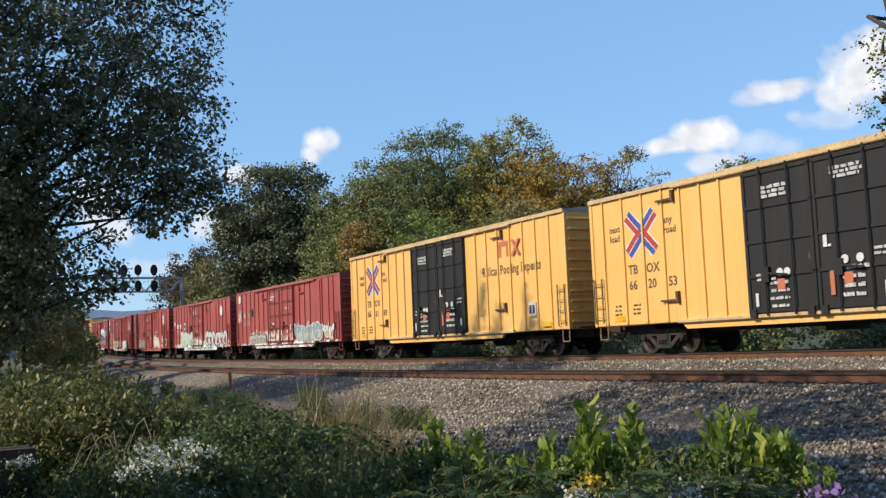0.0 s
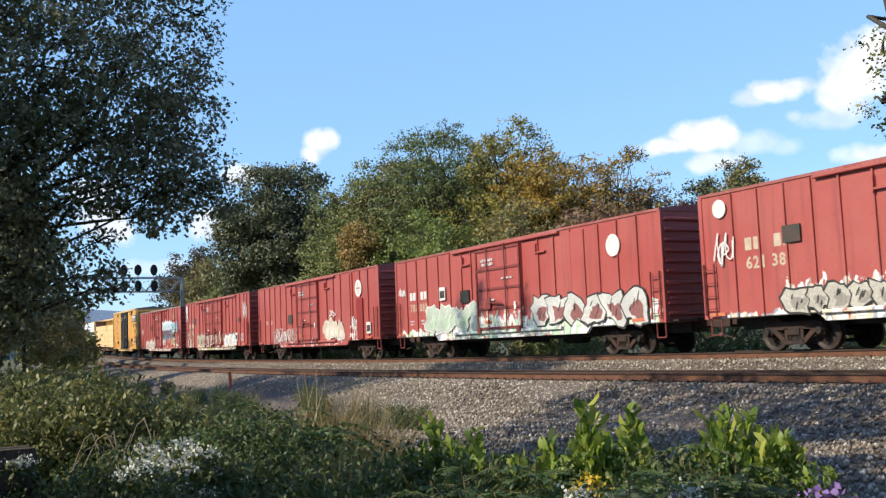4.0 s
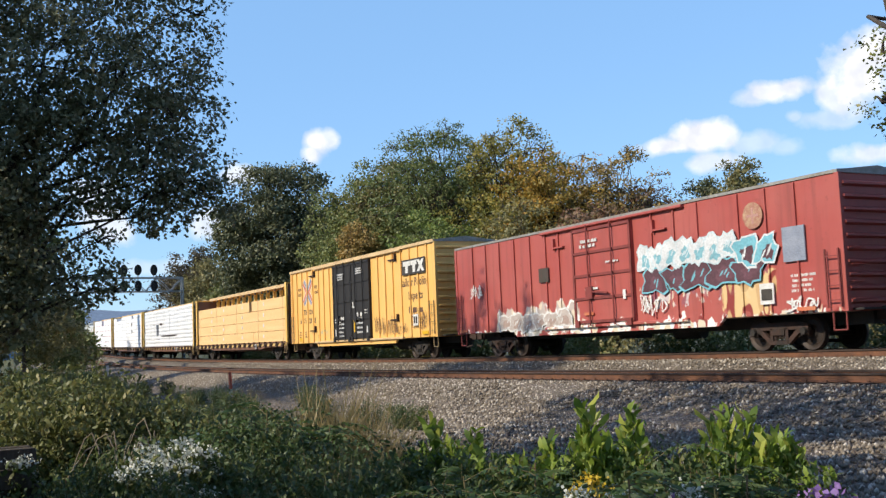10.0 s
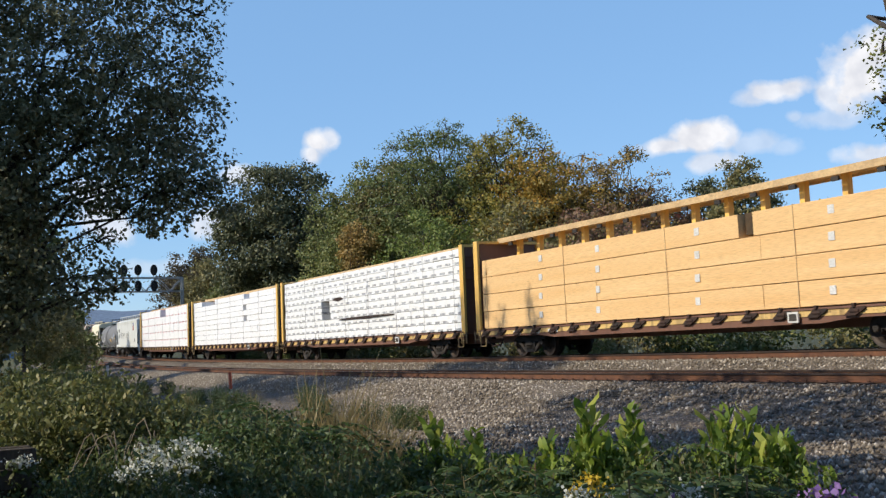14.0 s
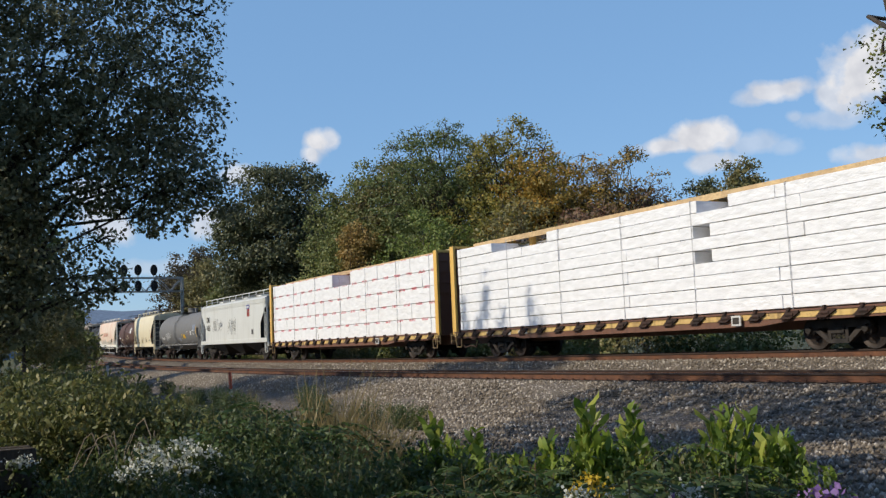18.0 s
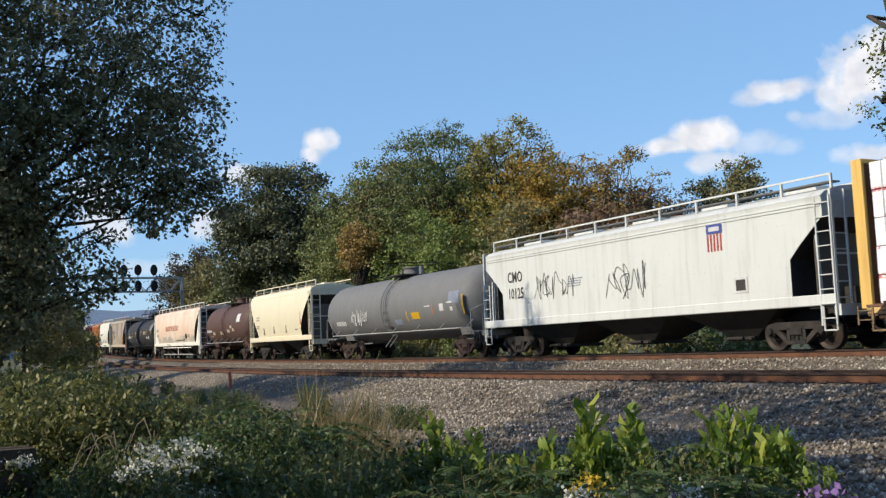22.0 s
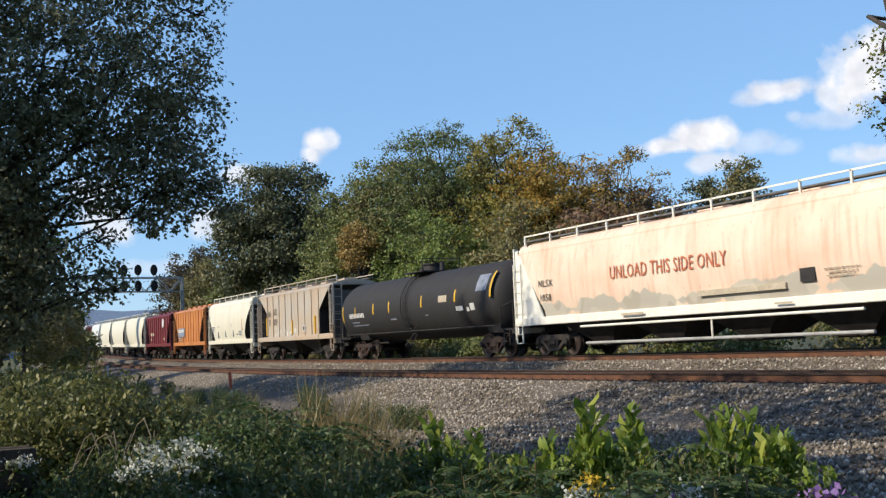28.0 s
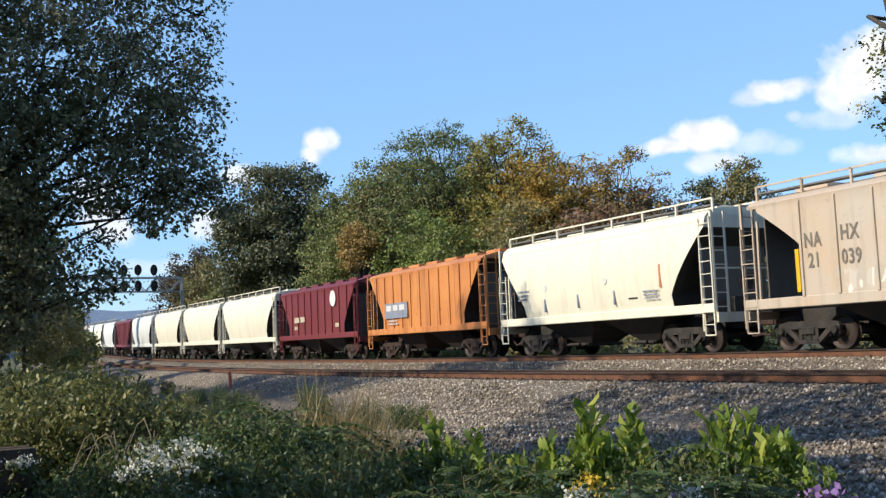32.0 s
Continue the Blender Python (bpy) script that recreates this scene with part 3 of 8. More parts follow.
def wheelset_shape():
    s = Shape()
    R = WHEEL_R
    for q in (-1, 1):
        t = [(-0.065, 0.10), (-0.075, 0.16), (-0.03, 0.20), (-0.012, 0.34), (-0.055, 0.385), (-0.065, R - 0.01), (-0.05, R), (0.045, R + 0.004), (0.05, R + 0.028), (0.072, R + 0.022), (0.072, 0.385), (0.03, 0.34), (0.02, 0.2), (0.06, 0.16), (0.06, 0.10)]
        prof = [(q * 0.755 - q * -u * 1.0, r) for u, r in t]
        prof = [(q * (0.755 - u), r) for u, r in t]
        s.lathe(prof if q < 0 else prof[::-1], "y", (0, 0, 0), 28)
    s.rod((0, -1.02, 0), (0, 1.02, 0), 0.10, None, 10)
    for k in range(3):
        a = k * math.tau / 3
        s.rod((0.06 * math.cos(a), -1.13, 0.06 * math.sin(a)), (0.06 * math.cos(a), -1.15, 0.06 * math.sin(a)), 0.02, None, 6)
    return s


def cap_shape(y):
    q = -1 if y < 0 else 1
    return Shape().rod((0, y - q * 0.06, 0), (0, y + q * 0.08, 0), 0.115, 0.09, 12)


TR = {}
for kind, mt in (("dusty", M_TRUCK), ("rusty", M_TRUCKRUST)):
    bol = Shape().box(-0.20, 0.20, -1.08, 1.08, 0.40, 0.62, 0.03).box(-0.45, 0.45, -0.5, 0.5, 0.55, 0.68).rod((0, 0, 0.6), (0, 0, 0.86), 0.25, None, 12)
    bol.beam((-0.55, -0.62, 0.42), (-0.55, 0.62, 0.42), 0.08, 0.14).beam((0.55, -0.62, 0.42), (0.55, 0.62, 0.42), 0.08, 0.14)
    TR[kind] = (bol.mesh("truck", mt), side_frame_shape(-1.0).mesh("side_frame", mt), side_frame_shape(1.0).mesh("side_frame", mt), springs_shape(-1.0).mesh("springs", mt))
ME_WHEELS = wheelset_shape().mesh("wheelset", M_WHEEL, True)
ME_CAP = {q: cap_shape(q * 1.07).mesh("bearing_cap", M_TRUCKRUST if q > 0 else M_TRUCK, True) for q in (-1, 1)}


def truck(car, x, mid, kind="dusty"):
    bol, fa, fb, sp = TR[kind]
    t = part("truck", bol, None, car, "four-wheel cast-steel freight truck")
    t.location.x = x
    part("side_frame", fa, None, t)
    part("side_frame", fb, None, t)
    part("springs", sp, None, t)
    for q in (-1, 1):
        w = part("wheelset", ME_WHEELS, None, t)
        w.location = (q * 0.89, 0, WHEEL_R)
        WHEELS.append((w, Vector((q * 0.89, 0, WHEEL_R)), mid + x))
        for r in (-1, 1):
            c = part("bearing_cap", ME_CAP[r], None, t)
            c.location = (q * 0.89, 0, WHEEL_R + 0.06)


def start_car(name, ends, label, category, trucks=2.6, kind="dusty", sill_z=0.95):
    """The Empty of a car between two body ends, with trucks and couplers."""
    a, b = ends
    car = tagged(new(name), label, category, "freight train")
    mid, half = (a + b) / 2, (b - a) / 2
    CARS.append((car, mid))
    for q in (-1, 1):
        truck(car, q * (half - trucks), mid, kind)
        s = Shape().box(q * half - 0.15, q * half + 0.15, -0.28, 0.28, 0.72, 1.06, 0.02)
        s.beam((q * half, 0, 0.88), (q * (half + 0.62), 0, 0.88), 0.15, 0.16)
        s.box(q * (half + 0.72) - 0.18, q * (half + 0.72) + 0.18, -0.17, 0.17, 0.72, 1.02, 0.03)
        s.path([(q * half, -0.35, 0.7), (q * (half + 0.3), -0.33, 0.42), (q * (half + 0.75), -0.25, 0.5)], 0.03)
        part("coupler", s, M_TRUCKRUST, car)
    return car, half


def ladder(car, x, y, z0, z1, mat, width=0.42, name="ladder", rungs=None):
    s = Shape()
    s.beam((x, y, z0), (x, y, z1), 0.04)
    s.beam((x + width, y, z0), (x + width, y, z1), 0.04)
    n = rungs or max(2, round((z1 - z0) / 0.38))
    for i in range(n):
        z = z0 + (i + 0.5) * (z1 - z0) / n
        s.beam((x, y - 0.02, z), (x + width, y - 0.02, z), 0.024)
    return part(name, s, mat, car)


def grab(car, rows, mat, y=-1.62):
    """Bent grab irons: (x0, x1, z)."""
    for x0, x1, z in rows:
        s = Shape().path([(x0, y + 0.09, z), (x0, y, z), (x1, y, z), (x1, y + 0.09, z)], 0.014, 5)
        part("grab_iron", s, mat, car)


def stirrup(car, x, mat, z0=0.5, z1=1.0, y=-1.45):
    part("stirrup_step", Shape().path([(x, y, z1), (x, y, z0), (x + 0.4, y, z0), (x + 0.4, y, z1)], 0.022, 6), mat, car)


# ---------------------------------------------------------------- boxcars
def boxcar(ends, top, coat, roof_coat, label, doors, door_coat, ribs, bays=(), end_ribs=11, sill=(0.95, 0.72, 4.6), kind="dusty", eave=None, rib_w=0.07, low_ladder=True, rod_coat=None, iron=None):
    """A boxcar: plated body, posts, corrugated ends, ribbed roof, doors (x0, x1), deep side sill amidships.
    ribs: x of the posts; bays: (x0, x1) of plain panels that stand proud."""
    car, half = start_car("boxcar", ends, label, "boxcar", 2.7, kind)
    zb, zs, xs = sill
    iron = iron or coat
    W = 1.52
    body = Shape().box(-half, half, -W, W, zb, top - 0.10, 0.02)
    part("body", body, coat, car)
    for q in (-1, 1):
        part("side_sill", Shape().plate([(-xs - 0.35, zb + 0.1), (-xs, zs), (xs, zs), (xs + 0.35, zb + 0.1)], q * (W - 0.02) - 0.05, q * (W - 0.02) + 0.05), coat, car)
    part("underframe", Shape().box(-half + 0.2, half - 0.2, -0.35, 0.35, 0.62, zb + 0.05).box(-xs, xs, -1.3, -1.15, zs + 0.02, zb + 0.05).box(-1.5, -0.6, 0.2, 0.9, 0.5, 0.95).rod((1.2, 0.5, 0.62), (2.4, 0.5, 0.62), 0.22, None, 10), M_BLACKIRON, car)
    roof = Shape()
    roof.extrude([(-W - 0.03, top - 0.10), (W + 0.03, top - 0.10), (W + 0.03, top - 0.02), (0, top + 0.10), (-W - 0.03, top - 0.02)], -half - 0.04, half + 0.04)
    part("roof", roof, roof_coat, car)
    n = round(half * 2 / 1.0)
    for i in range(n + 1):
        x = -half + 0.06 + i * (2 * half - 0.12) / n
        s = Shape().extrude([(-W + 0.02, top - 0.02), (W - 0.02, top - 0.02), (0, top + 0.145)], x - 0.035, x + 0.035)
        part("roof_rib", s, roof_coat, car)
    if eave:
        for q in (-1, 1):
            part("eave_strip", Shape().box(-half - 0.05, half + 0.05, q * (W + 0.05) - 0.03, q * (W + 0.05) + 0.03, top - 0.13, top + 0.0), eave, car)
    for q in (-1, 1):
        for y in (-W - 0.03, W - 0.08):
            part("corner_post", Shape().box(q * half - 0.07, q * half + 0.07, y, y + 0.11, zb, top - 0.1), coat, car)
        for i in range(end_ribs):
            z = zb + 0.25 + i * (top - zb - 0.6) / (end_ribs - 1)
            h = 0.075
            pr = [(q * (half + 0.0), z - h), (q * (half + 0.10), z - h * 0.35), (q * (half + 0.10), z + h * 0.35), (q * (half + 0.0), z + h)]
            vs = [(x, y, zz) for y in (-W + 0.10, W - 0.10) for x, zz in pr]
            s = Shape().add(vs, [(0, 1, 5, 4), (1, 2, 6, 5), (2, 3, 7, 6), (3, 2, 1, 0), (4, 5, 6, 7)] if q < 0 else [(4, 5, 1, 0), (5, 6, 2, 1), (6, 7, 3, 2), (0, 1, 2, 3), (7, 6, 5, 4)])
            part("end_rib", s, coat, car)
        ladder(car, q * (half - 0.27) - 0.21, -W - 0.09, zb + 0.1, zb + (1.55 if low_ladder else 3.4), iron)
        for i in range(4):
            z = zb + 0.3 + i * 0.42
            part("end_rung", Shape().path([(q * half, -1.35, z), (q * (half + 0.14), -1.35, z), (q * (half + 0.14), -0.95, z), (q * half, -0.95, z)], 0.014, 5), iron, car)
        stirrup(car, q * (half - 0.28) - 0.2, iron)
        part("crossover_step", Shape().box(q * (half + 0.16) - 0.16, q * (half + 0.16) + 0.16, -1.3, -0.4, zb + 0.02, zb + 0.07), M_BLACKIRON, car)
    part("brake_wheel", Shape().lathe([(0.0, 0.25), (0.03, 0.28), (0.06, 0.25), (0.03, 0.22), (0.0, 0.25)], "x", (half + 0.16, 0.5, 2.0), 16).beam((half + 0.02, 0.5, 2.0), (half + 0.19, 0.5, 2.0), 0.06).beam((half + 0.19, 0.25, 2.0), (half + 0.19, 0.75, 2.0), 0.03).beam((half + 0.19, 0.5, 1.75), (half + 0.19, 0.5, 2.25), 0.03), M_BLACKIRON, car)
    for x in ribs:
        for q in (-1, 1):
            y0, y1 = sorted((q * (W - 0.01), q * (W + 0.055)))
            part("side_post", Shape().box(x - rib_w / 2, x + rib_w / 2, y0, y1, zb + 0.02, top - 0.14, 0.02), coat, car)
    for x0, x1 in bays:
        part("side_panel", Shape().box(x0, x1, -W - 0.045, -W + 0.02, zb + 0.04, top - 0.22, 0.015), coat, car)
    d0, d1 = doors[0][0], doors[-1][1]
    for zr, hh in ((top - 0.20, 0.09), (zb - 0.03, 0.10)):
        part("door_track", Shape().box(d0 - (d1 - d0) * 0.6, d1 + (d1 - d0) * 0.75, -W - 0.13, -W + 0.02, zr, zr + hh, 0.02), coat if not eave else eave, car)
    rc = rod_coat or door_coat
    for x0, x1 in doors:
        door = part("door", Shape().box(x0 + 0.02, x1 - 0.02, -W - 0.10, -W + 0.01, zb + 0.1, top - 0.25, 0.02), door_coat, car)
        w = x1 - x0
        fr = Shape()
        z0, z1 = zb + 0.1, top - 0.25
        for x in (x0 + 0.07, x1 - 0.07):
            fr.box(x - 0.05, x + 0.05, -W - 0.14, -W - 0.095, z0, z1)
        for k in range(5):
            z = z0 + 0.06 + k * (z1 - z0 - 0.12) / 4
            fr.box(x0 + 0.02, x1 - 0.02, -W - 0.14, -W - 0.095, z - 0.045, z + 0.045)
        part("door_frame", fr, rod_coat or door_coat, door)
        for x in (x0 + w * 0.3, x1 - w * 0.3):
            part("locking_rod", Shape().rod((x, -W - 0.19, z0 - 0.08), (x, -W - 0.19, z1 + 0.08), 0.028, None, 6), rc, door)
        part("door_lever", Shape().beam((x0 + w * 0.3, -W - 0.2, zb + 1.15), (x0 + w * 0.62, -W - 0.2, zb + 1.05), 0.05).box(x0 + w * 0.25, x0 + w * 0.36, -W - 0.22, -W - 0.1, zb + 0.9, zb + 1.3), rc, door)
        for x in (x0 + 0.1, x1 - 0.32):
            part("roller_bracket", Shape().box(x, x + 0.22, -W - 0.2, -W - 0.08, zb - 0.02, zb + 0.2), rc, door)
    return car, half


C_YELLOW = dict(base=(0.74, 0.42, 0.115), worn=(0.78, 0.50, 0.19), streak=(0.42, 0.20, 0.07))
M_YELLOW = paint("yellow_boxcar_paint", **C_YELLOW, streaks=0.22)
M_YELLOW_TAG = paint("tagged_yellow_boxcar_paint", **C_YELLOW, streaks=0.28, sprays=[(-4.6, -2.9, 0.9, 1.6, 2.2, (0.33, 0.35, 0.25), (0.8, 0.42, 0.1), (0.35, 0.33, 0.2), 0.25)])
M_EAVE = plain("tan_eave", (0.70, 0.50, 0.26), (0.55, 0.38, 0.20), 1.5, 0.7)
M_GRIME = plain("grimy_yellow_iron", (0.40, 0.28, 0.12), (0.16, 0.11, 0.07), 5.0, 0.7)
M_ROOFZINC = plain("weathered_zinc_roof", (0.40, 0.39, 0.36), (0.30, 0.27, 0.23), 1.2, 0.55, 0.3)
M_DOORBLACK = paint("black_door_paint", (0.011, 0.010, 0.0105), (0.020, 0.018, 0.018), (0.045, 0.038, 0.032), 0.78, 0.3)


def cross_logo(car, x, z, w, h, faded=False):
    """Four arms that meet: each a blue band towards the upright and a red one towards the level, edged in white."""
    y = -1.523
    red, blue = (M_ORANGELET, M_GREYLET) if faded else (M_REDLET, M_BLUELET)
    t = 0.15 * w
    for q in (-1, 1):
        for r in (-1, 1):
            for mt, a0, a1, dy in ((M_WHITE, -1.25, 1.25, 0.0), (blue, 0.10, 1.0, -0.003), (red, -1.0, -0.10, -0.003)):
                # a0, a1: across the arm, from the level side to the upright side
                pts = [(x + q * (w / 2 - e * t * 0.7), z + r * (h / 2 + e * t * 0.7)) for e in (a0, a1)] + [(x - q * e * t * 0.7, z + r * e * t * 0.7) for e in (a1, a0)]
                if q * r > 0:
                    pts = pts[::-1]
                part("emblem_arm", Shape().plate(pts, y + dy - 0.0004 * (q + 2 * r), y + dy + 0.004), mt, car)


def yellow_boxcar(ends, label, coat, number, faded, big_mark):
    ribs = ([-8.95, -8.2, -7.35, -6.49, -5.62, -4.71, -3.96, -3.13] if faded else [-8.72, -7.72, -6.75, -5.8, -5.0, -4.15, -3.35]) + [3.25, 4.08, 4.94, 5.85, 6.75, 7.6, 8.5]
    car, half = boxcar(ends, 5.07, coat, M_ROOFZINC, label, [(-2.40, 0.0), (0.0, 2.40)], M_DOORBLACK, ribs, eave=M_EAVE, sill=(0.92, 0.72, 5.0), kind="dusty", iron=M_GRIME)
    rng = random.Random(number)
    dx = 0.0 if faded else -0.36
    cross_logo(car, -6.5 + dx, 3.73, 1.3, 1.2, faded)
    ink = M_BLACKLET if faded else M_BROWNLET
    for words, lx in (("TB", -7.21), ("OX", -6.34)):
        lettering("reporting_mark", words, lx + dx, 2.50, 0.40, ink, car, -1.524)
    split = ((number[0], -7.80), (number[1:3], -7.19), (number[3:5], -6.36), (number[5], -5.51)) if faded else ((number[:2], -7.21), (number[2:4], -6.30), (number[4:], -5.35))
    for words, lx in split:
        lettering("car_number", words, lx + dx, 2.02, 0.40, ink, car, -1.524)
    lettering("slogan", "next\nload", -8.06 + dx, 3.88, 0.30, M_BROWNLET, car, -1.524)
    lettering("slogan", "any\nroad", -5.45 + dx, 3.90, 0.30, M_BROWNLET, car, -1.524)
    bars("small_print", lines_of(rng, -8.0 + dx, 1.5, 0.4, 3) + lines_of(rng, -7.1 + dx, 1.5, 0.45, 3), M_BROWNLET, car, -1.524)
    part("yellow_plate", Shape().box(-8.0 + dx, -7.5 + dx, -1.535, -1.515, 1.05, 1.22), M_YELLOWREF, car)
    # writing on the doors
    out = lines_of(rng, -1.75, 4.28, 1.05, 3, 0.09, 0.03) + lines_of(rng, 0.6, 4.42, 1.15, 3, 0.08, 0.03)
    out += lines_of(rng, -2.1, 2.0, 0.8, 2) + lines_of(rng, -1.6, 1.75, 0.8, 4, 0.08, 0.12) + lines_of(rng, 0.75, 1.95, 0.9, 4, 0.1, 0.12) + lines_of(rng, 1.75, 2.35, 0.5, 2) + [(0.28, 2.55, 0.12, 0.3), (0.42, 2.55, 0.1, 0.06), (-2.1, 1.2, 0.1, 0.35), (2.0, 1.3, 0.14, 0.3)]
    bars("door_stencil", out, M_WHITE, car, -1.666)
    for x, z in ((-1.2, 2.05), (-0.95, 2.05), (0.9, 2.2), (1.35, 2.2)):
        part("white_disc", Shape().rod((x, -1.66, z), (x, -1.672, z), 0.11, None, 16), M_WHITE, car)
    part("yellow_decal", Shape().box(0.42, 0.55, -1.672, -1.66, 1.35, 1.95), M_YELLOWREF if faded else M_ORANGELET, car)
    if not faded:
        for x in (-1.30, 0.85):
            part("red_decal", Shape().box(x, x + 0.26, -1.675, -1.66, 1.6, 1.88), M_ORANGELET, car)
    # markings behind the doors
    if big_mark:
        part("name_board", Shape().box(6.05, 8.4, -1.60, -1.57, 3.72, 4.40), M_BLACKLET, car)
        bars("name_mark", [(6.2, 4.12, 0.75, 0.2), (6.45, 3.8, 0.25, 0.34), (7.0, 4.12, 0.6, 0.2), (7.2, 3.8, 0.25, 0.34)], M_WHITE, car, -1.605)
        for q in (-1, 1):
            part("name_mark", Shape().plate([(7.98 - q * 0.24 - 0.12, 3.8), (7.98 - q * 0.24 + 0.12, 3.8), (7.98 + q * 0.24 + 0.12, 4.32), (7.98 + q * 0.24 - 0.12, 4.32)], -1.609 - 0.001 * q, -1.60), M_WHITE, car)
        lettering("slogan", "Railcar Pooling", 5.7, 3.22, 0.52, M_BROWNLET, car, -1.524, 1.05, 0.86)
        lettering("slogan", "Experts", 6.5, 2.62, 0.52, M_BROWNLET, car, -1.524, 1.05, 0.86)
        bars("small_print", [(6.5, 2.02, 0.3, 0.3), (6.9, 2.02, 0.4, 0.24), (7.4, 2.02, 0.5, 0.2)], M_BROWNLET, car, -1.524)
        scrawl("spray_tag", rng, 6.8, 1.25, 1.5, 0.9, 6, M_BROWNLET, car, 0.045)
        for x in (2.75, 3.6, 4.5):
            scrawl("spray_tag", rng, x, 1.1, 0.8, 0.95, 5, M_BROWNLET, car, 0.03)
        scrawl("spray_tag", rng, 4.9, 1.1, 1.6, 0.5, 6, M_BROWNLET, car, 0.03)
    else:
        bars("name_mark", [(4.9, 4.15, 0.95, 0.2), (5.0, 3.75, 0.2, 0.45), (5.55, 3.75, 0.2, 0.45)], M_ORANGELET, car, -1.524)
        for q in (-1, 1):
            part("name_mark", Shape().plate([(6.3 - q * 0.24 - 0.08, 3.75), (6.3 - q * 0.24 + 0.08, 3.75), (6.3 + q * 0.24 + 0.08, 4.35), (6.3 + q * 0.24 - 0.08, 4.35)], -1.589 - 0.001 * q, -1.57), M_ORANGELET, car)
        lettering("slogan", "Railcar Pooling Experts", 3.7, 3.12, 0.50, M_BROWNLET, car, -1.524, 1.1, 0.80)
    part("notice", Shape().box(7.05, 7.55, -1.60, -1.57, 1.45, 1.95), M_WHITE, car)
    bars("notice_print", [(7.12, 1.55, 0.14, 0.3), (7.32, 1.55, 0.14, 0.3)], M_BLACKLET, car, -1.605)
    part("yellow_plate", Shape().box(7.9, 8.5, -1.60, -1.57, 1.05, 1.2), M_YELLOWREF, car)
    for x, z in ((-6.0, 4.55), (-6.0, 1.55), (4.6, 4.5), (4.7, 1.75)):
        part("bracket_rail", Shape().box(x, x + 0.75, -1.63, -1.53, z, z + 0.06).box(x + 0.68, x + 0.78, -1.64, -1.53, z - 0.05, z + 0.28), M_BROWNLET if not faded else M_TRUCKRUST, car)
    return car


yellow_boxcar((-27.85, -9.15), "yellow high-cube boxcar with black plug doors", M_YELLOW, "662053", False, False)
yellow_boxcar((-48.32, -29.44), "clean yellow high-cube boxcar with closed black doors", M_YELLOW, "666189", False, False)

C_RED = dict(base=(0.345, 0.068, 0.056), worn=(0.44, 0.150, 0.122), streak=(0.15, 0.045, 0.035))
RD, WH, TEAL, DKR, CREAM, GREY, MINT = (0.22, 0.03, 0.025), (0.78, 0.77, 0.74), (0.18, 0.45, 0.55), (0.10, 0.02, 0.03), (0.62, 0.55, 0.42), (0.28, 0.31, 0.36), (0.45, 0.60, 0.42)
BK = (0.04, 0.035, 0.035)
M_RED_A = paint("graffitied_red_paint_a", **C_RED, sprays=[(-6.4, -0.5, 0.85, 1.7, 2.4, WH, CREAM, GREY, 0.6), (7.3, 8.1, 1.0, 1.9, 2.0, WH, CREAM, RD, 0.6), (-2, 2.4, 0.8, 1.6, 1.8, WH, CREAM, BK, 0.3), (-9, 9, 0.6, 1.05, 1.2, WH, CREAM, GREY, 0.8)])
M_RED_B = paint("graffitied_red_paint_b", **C_RED, sprays=[(-6.4, 9.0, 0.85, 1.6, 2.2, WH, MINT, GREY, 0.7), (-9, 9, 0.6, 1.15, 1.1, WH, MINT, GREY, 0.75)])
M_RED_C = paint("graffitied_red_paint_c", **C_RED, sprays=[(-6.9, -2.2, 0.9, 1.7, 2.6, (0.42, 0.25, 0.22), DKR, (0.5, 0.4, 0.36), 0.35), (6.0, 6.9, 1.0, 1.9, 2.4, WH, RD, WH, 0.5), (-9, 9, 0.8, 1.05, 1.3, WH, RD, DKR, 0.25)])
M_RED_D = paint("graffitied_red_paint_d", **C_RED, sprays=[(-5.3, 2.3, 0.95, 1.9, 2.8, (0.5, 0.46, 0.36), (0.12, 0.08, 0.07), CREAM, 0.45), (-9.0, -6.4, 0.9, 2.2, 2.2, (0.3, 0.25, 0.15), DKR, CREAM, 0.35), (-5, 6, 0.6, 1.02, 1.2, WH, (0.5, 0.5, 0.2), RD, 0.7), (-9, -7.8, 0.9, 1.5, 2, WH, RD, WH, 0.5)])
M_RED_E = paint("graffitied_red_paint_e", **C_RED, sprays=[(2.0, 7.2, 1.5, 2.3, 2.0, (0.5, 0.45, 0.45), (0.25, 0.08, 0.1), CREAM, 0.4), (-6.8, -1.3, 0.85, 1.75, 1.3, (0.45, 0.40, 0.36), CREAM, WH, 0.85), (5.4, 7.4, 0.9, 2.0, 1.2, (0.62, 0.45, 0.22), (0.5, 0.33, 0.15), RD, 0.7), (-9.5, 9.5, 0.7, 1.0, 1.3, WH, CREAM, RD, 0.6)])
M_REDROOF = plain("faded_red_roof", (0.32, 0.075, 0.062), (0.38, 0.14, 0.12), 1.2, 0.75)
M_ROD = plain("dark_red_rod", (0.27, 0.052, 0.043), (0.18, 0.038, 0.032), 3.0, 0.6)


M_FAINT = plain("faint_emblem_red", (0.52, 0.30, 0.26), (0.45, 0.22, 0.19), 4.0, 0.7)
M_WORNCREAM = plain("worn_cream_emblem", (0.50, 0.33, 0.20), (0.36, 0.13, 0.10), 6.0, 0.7)


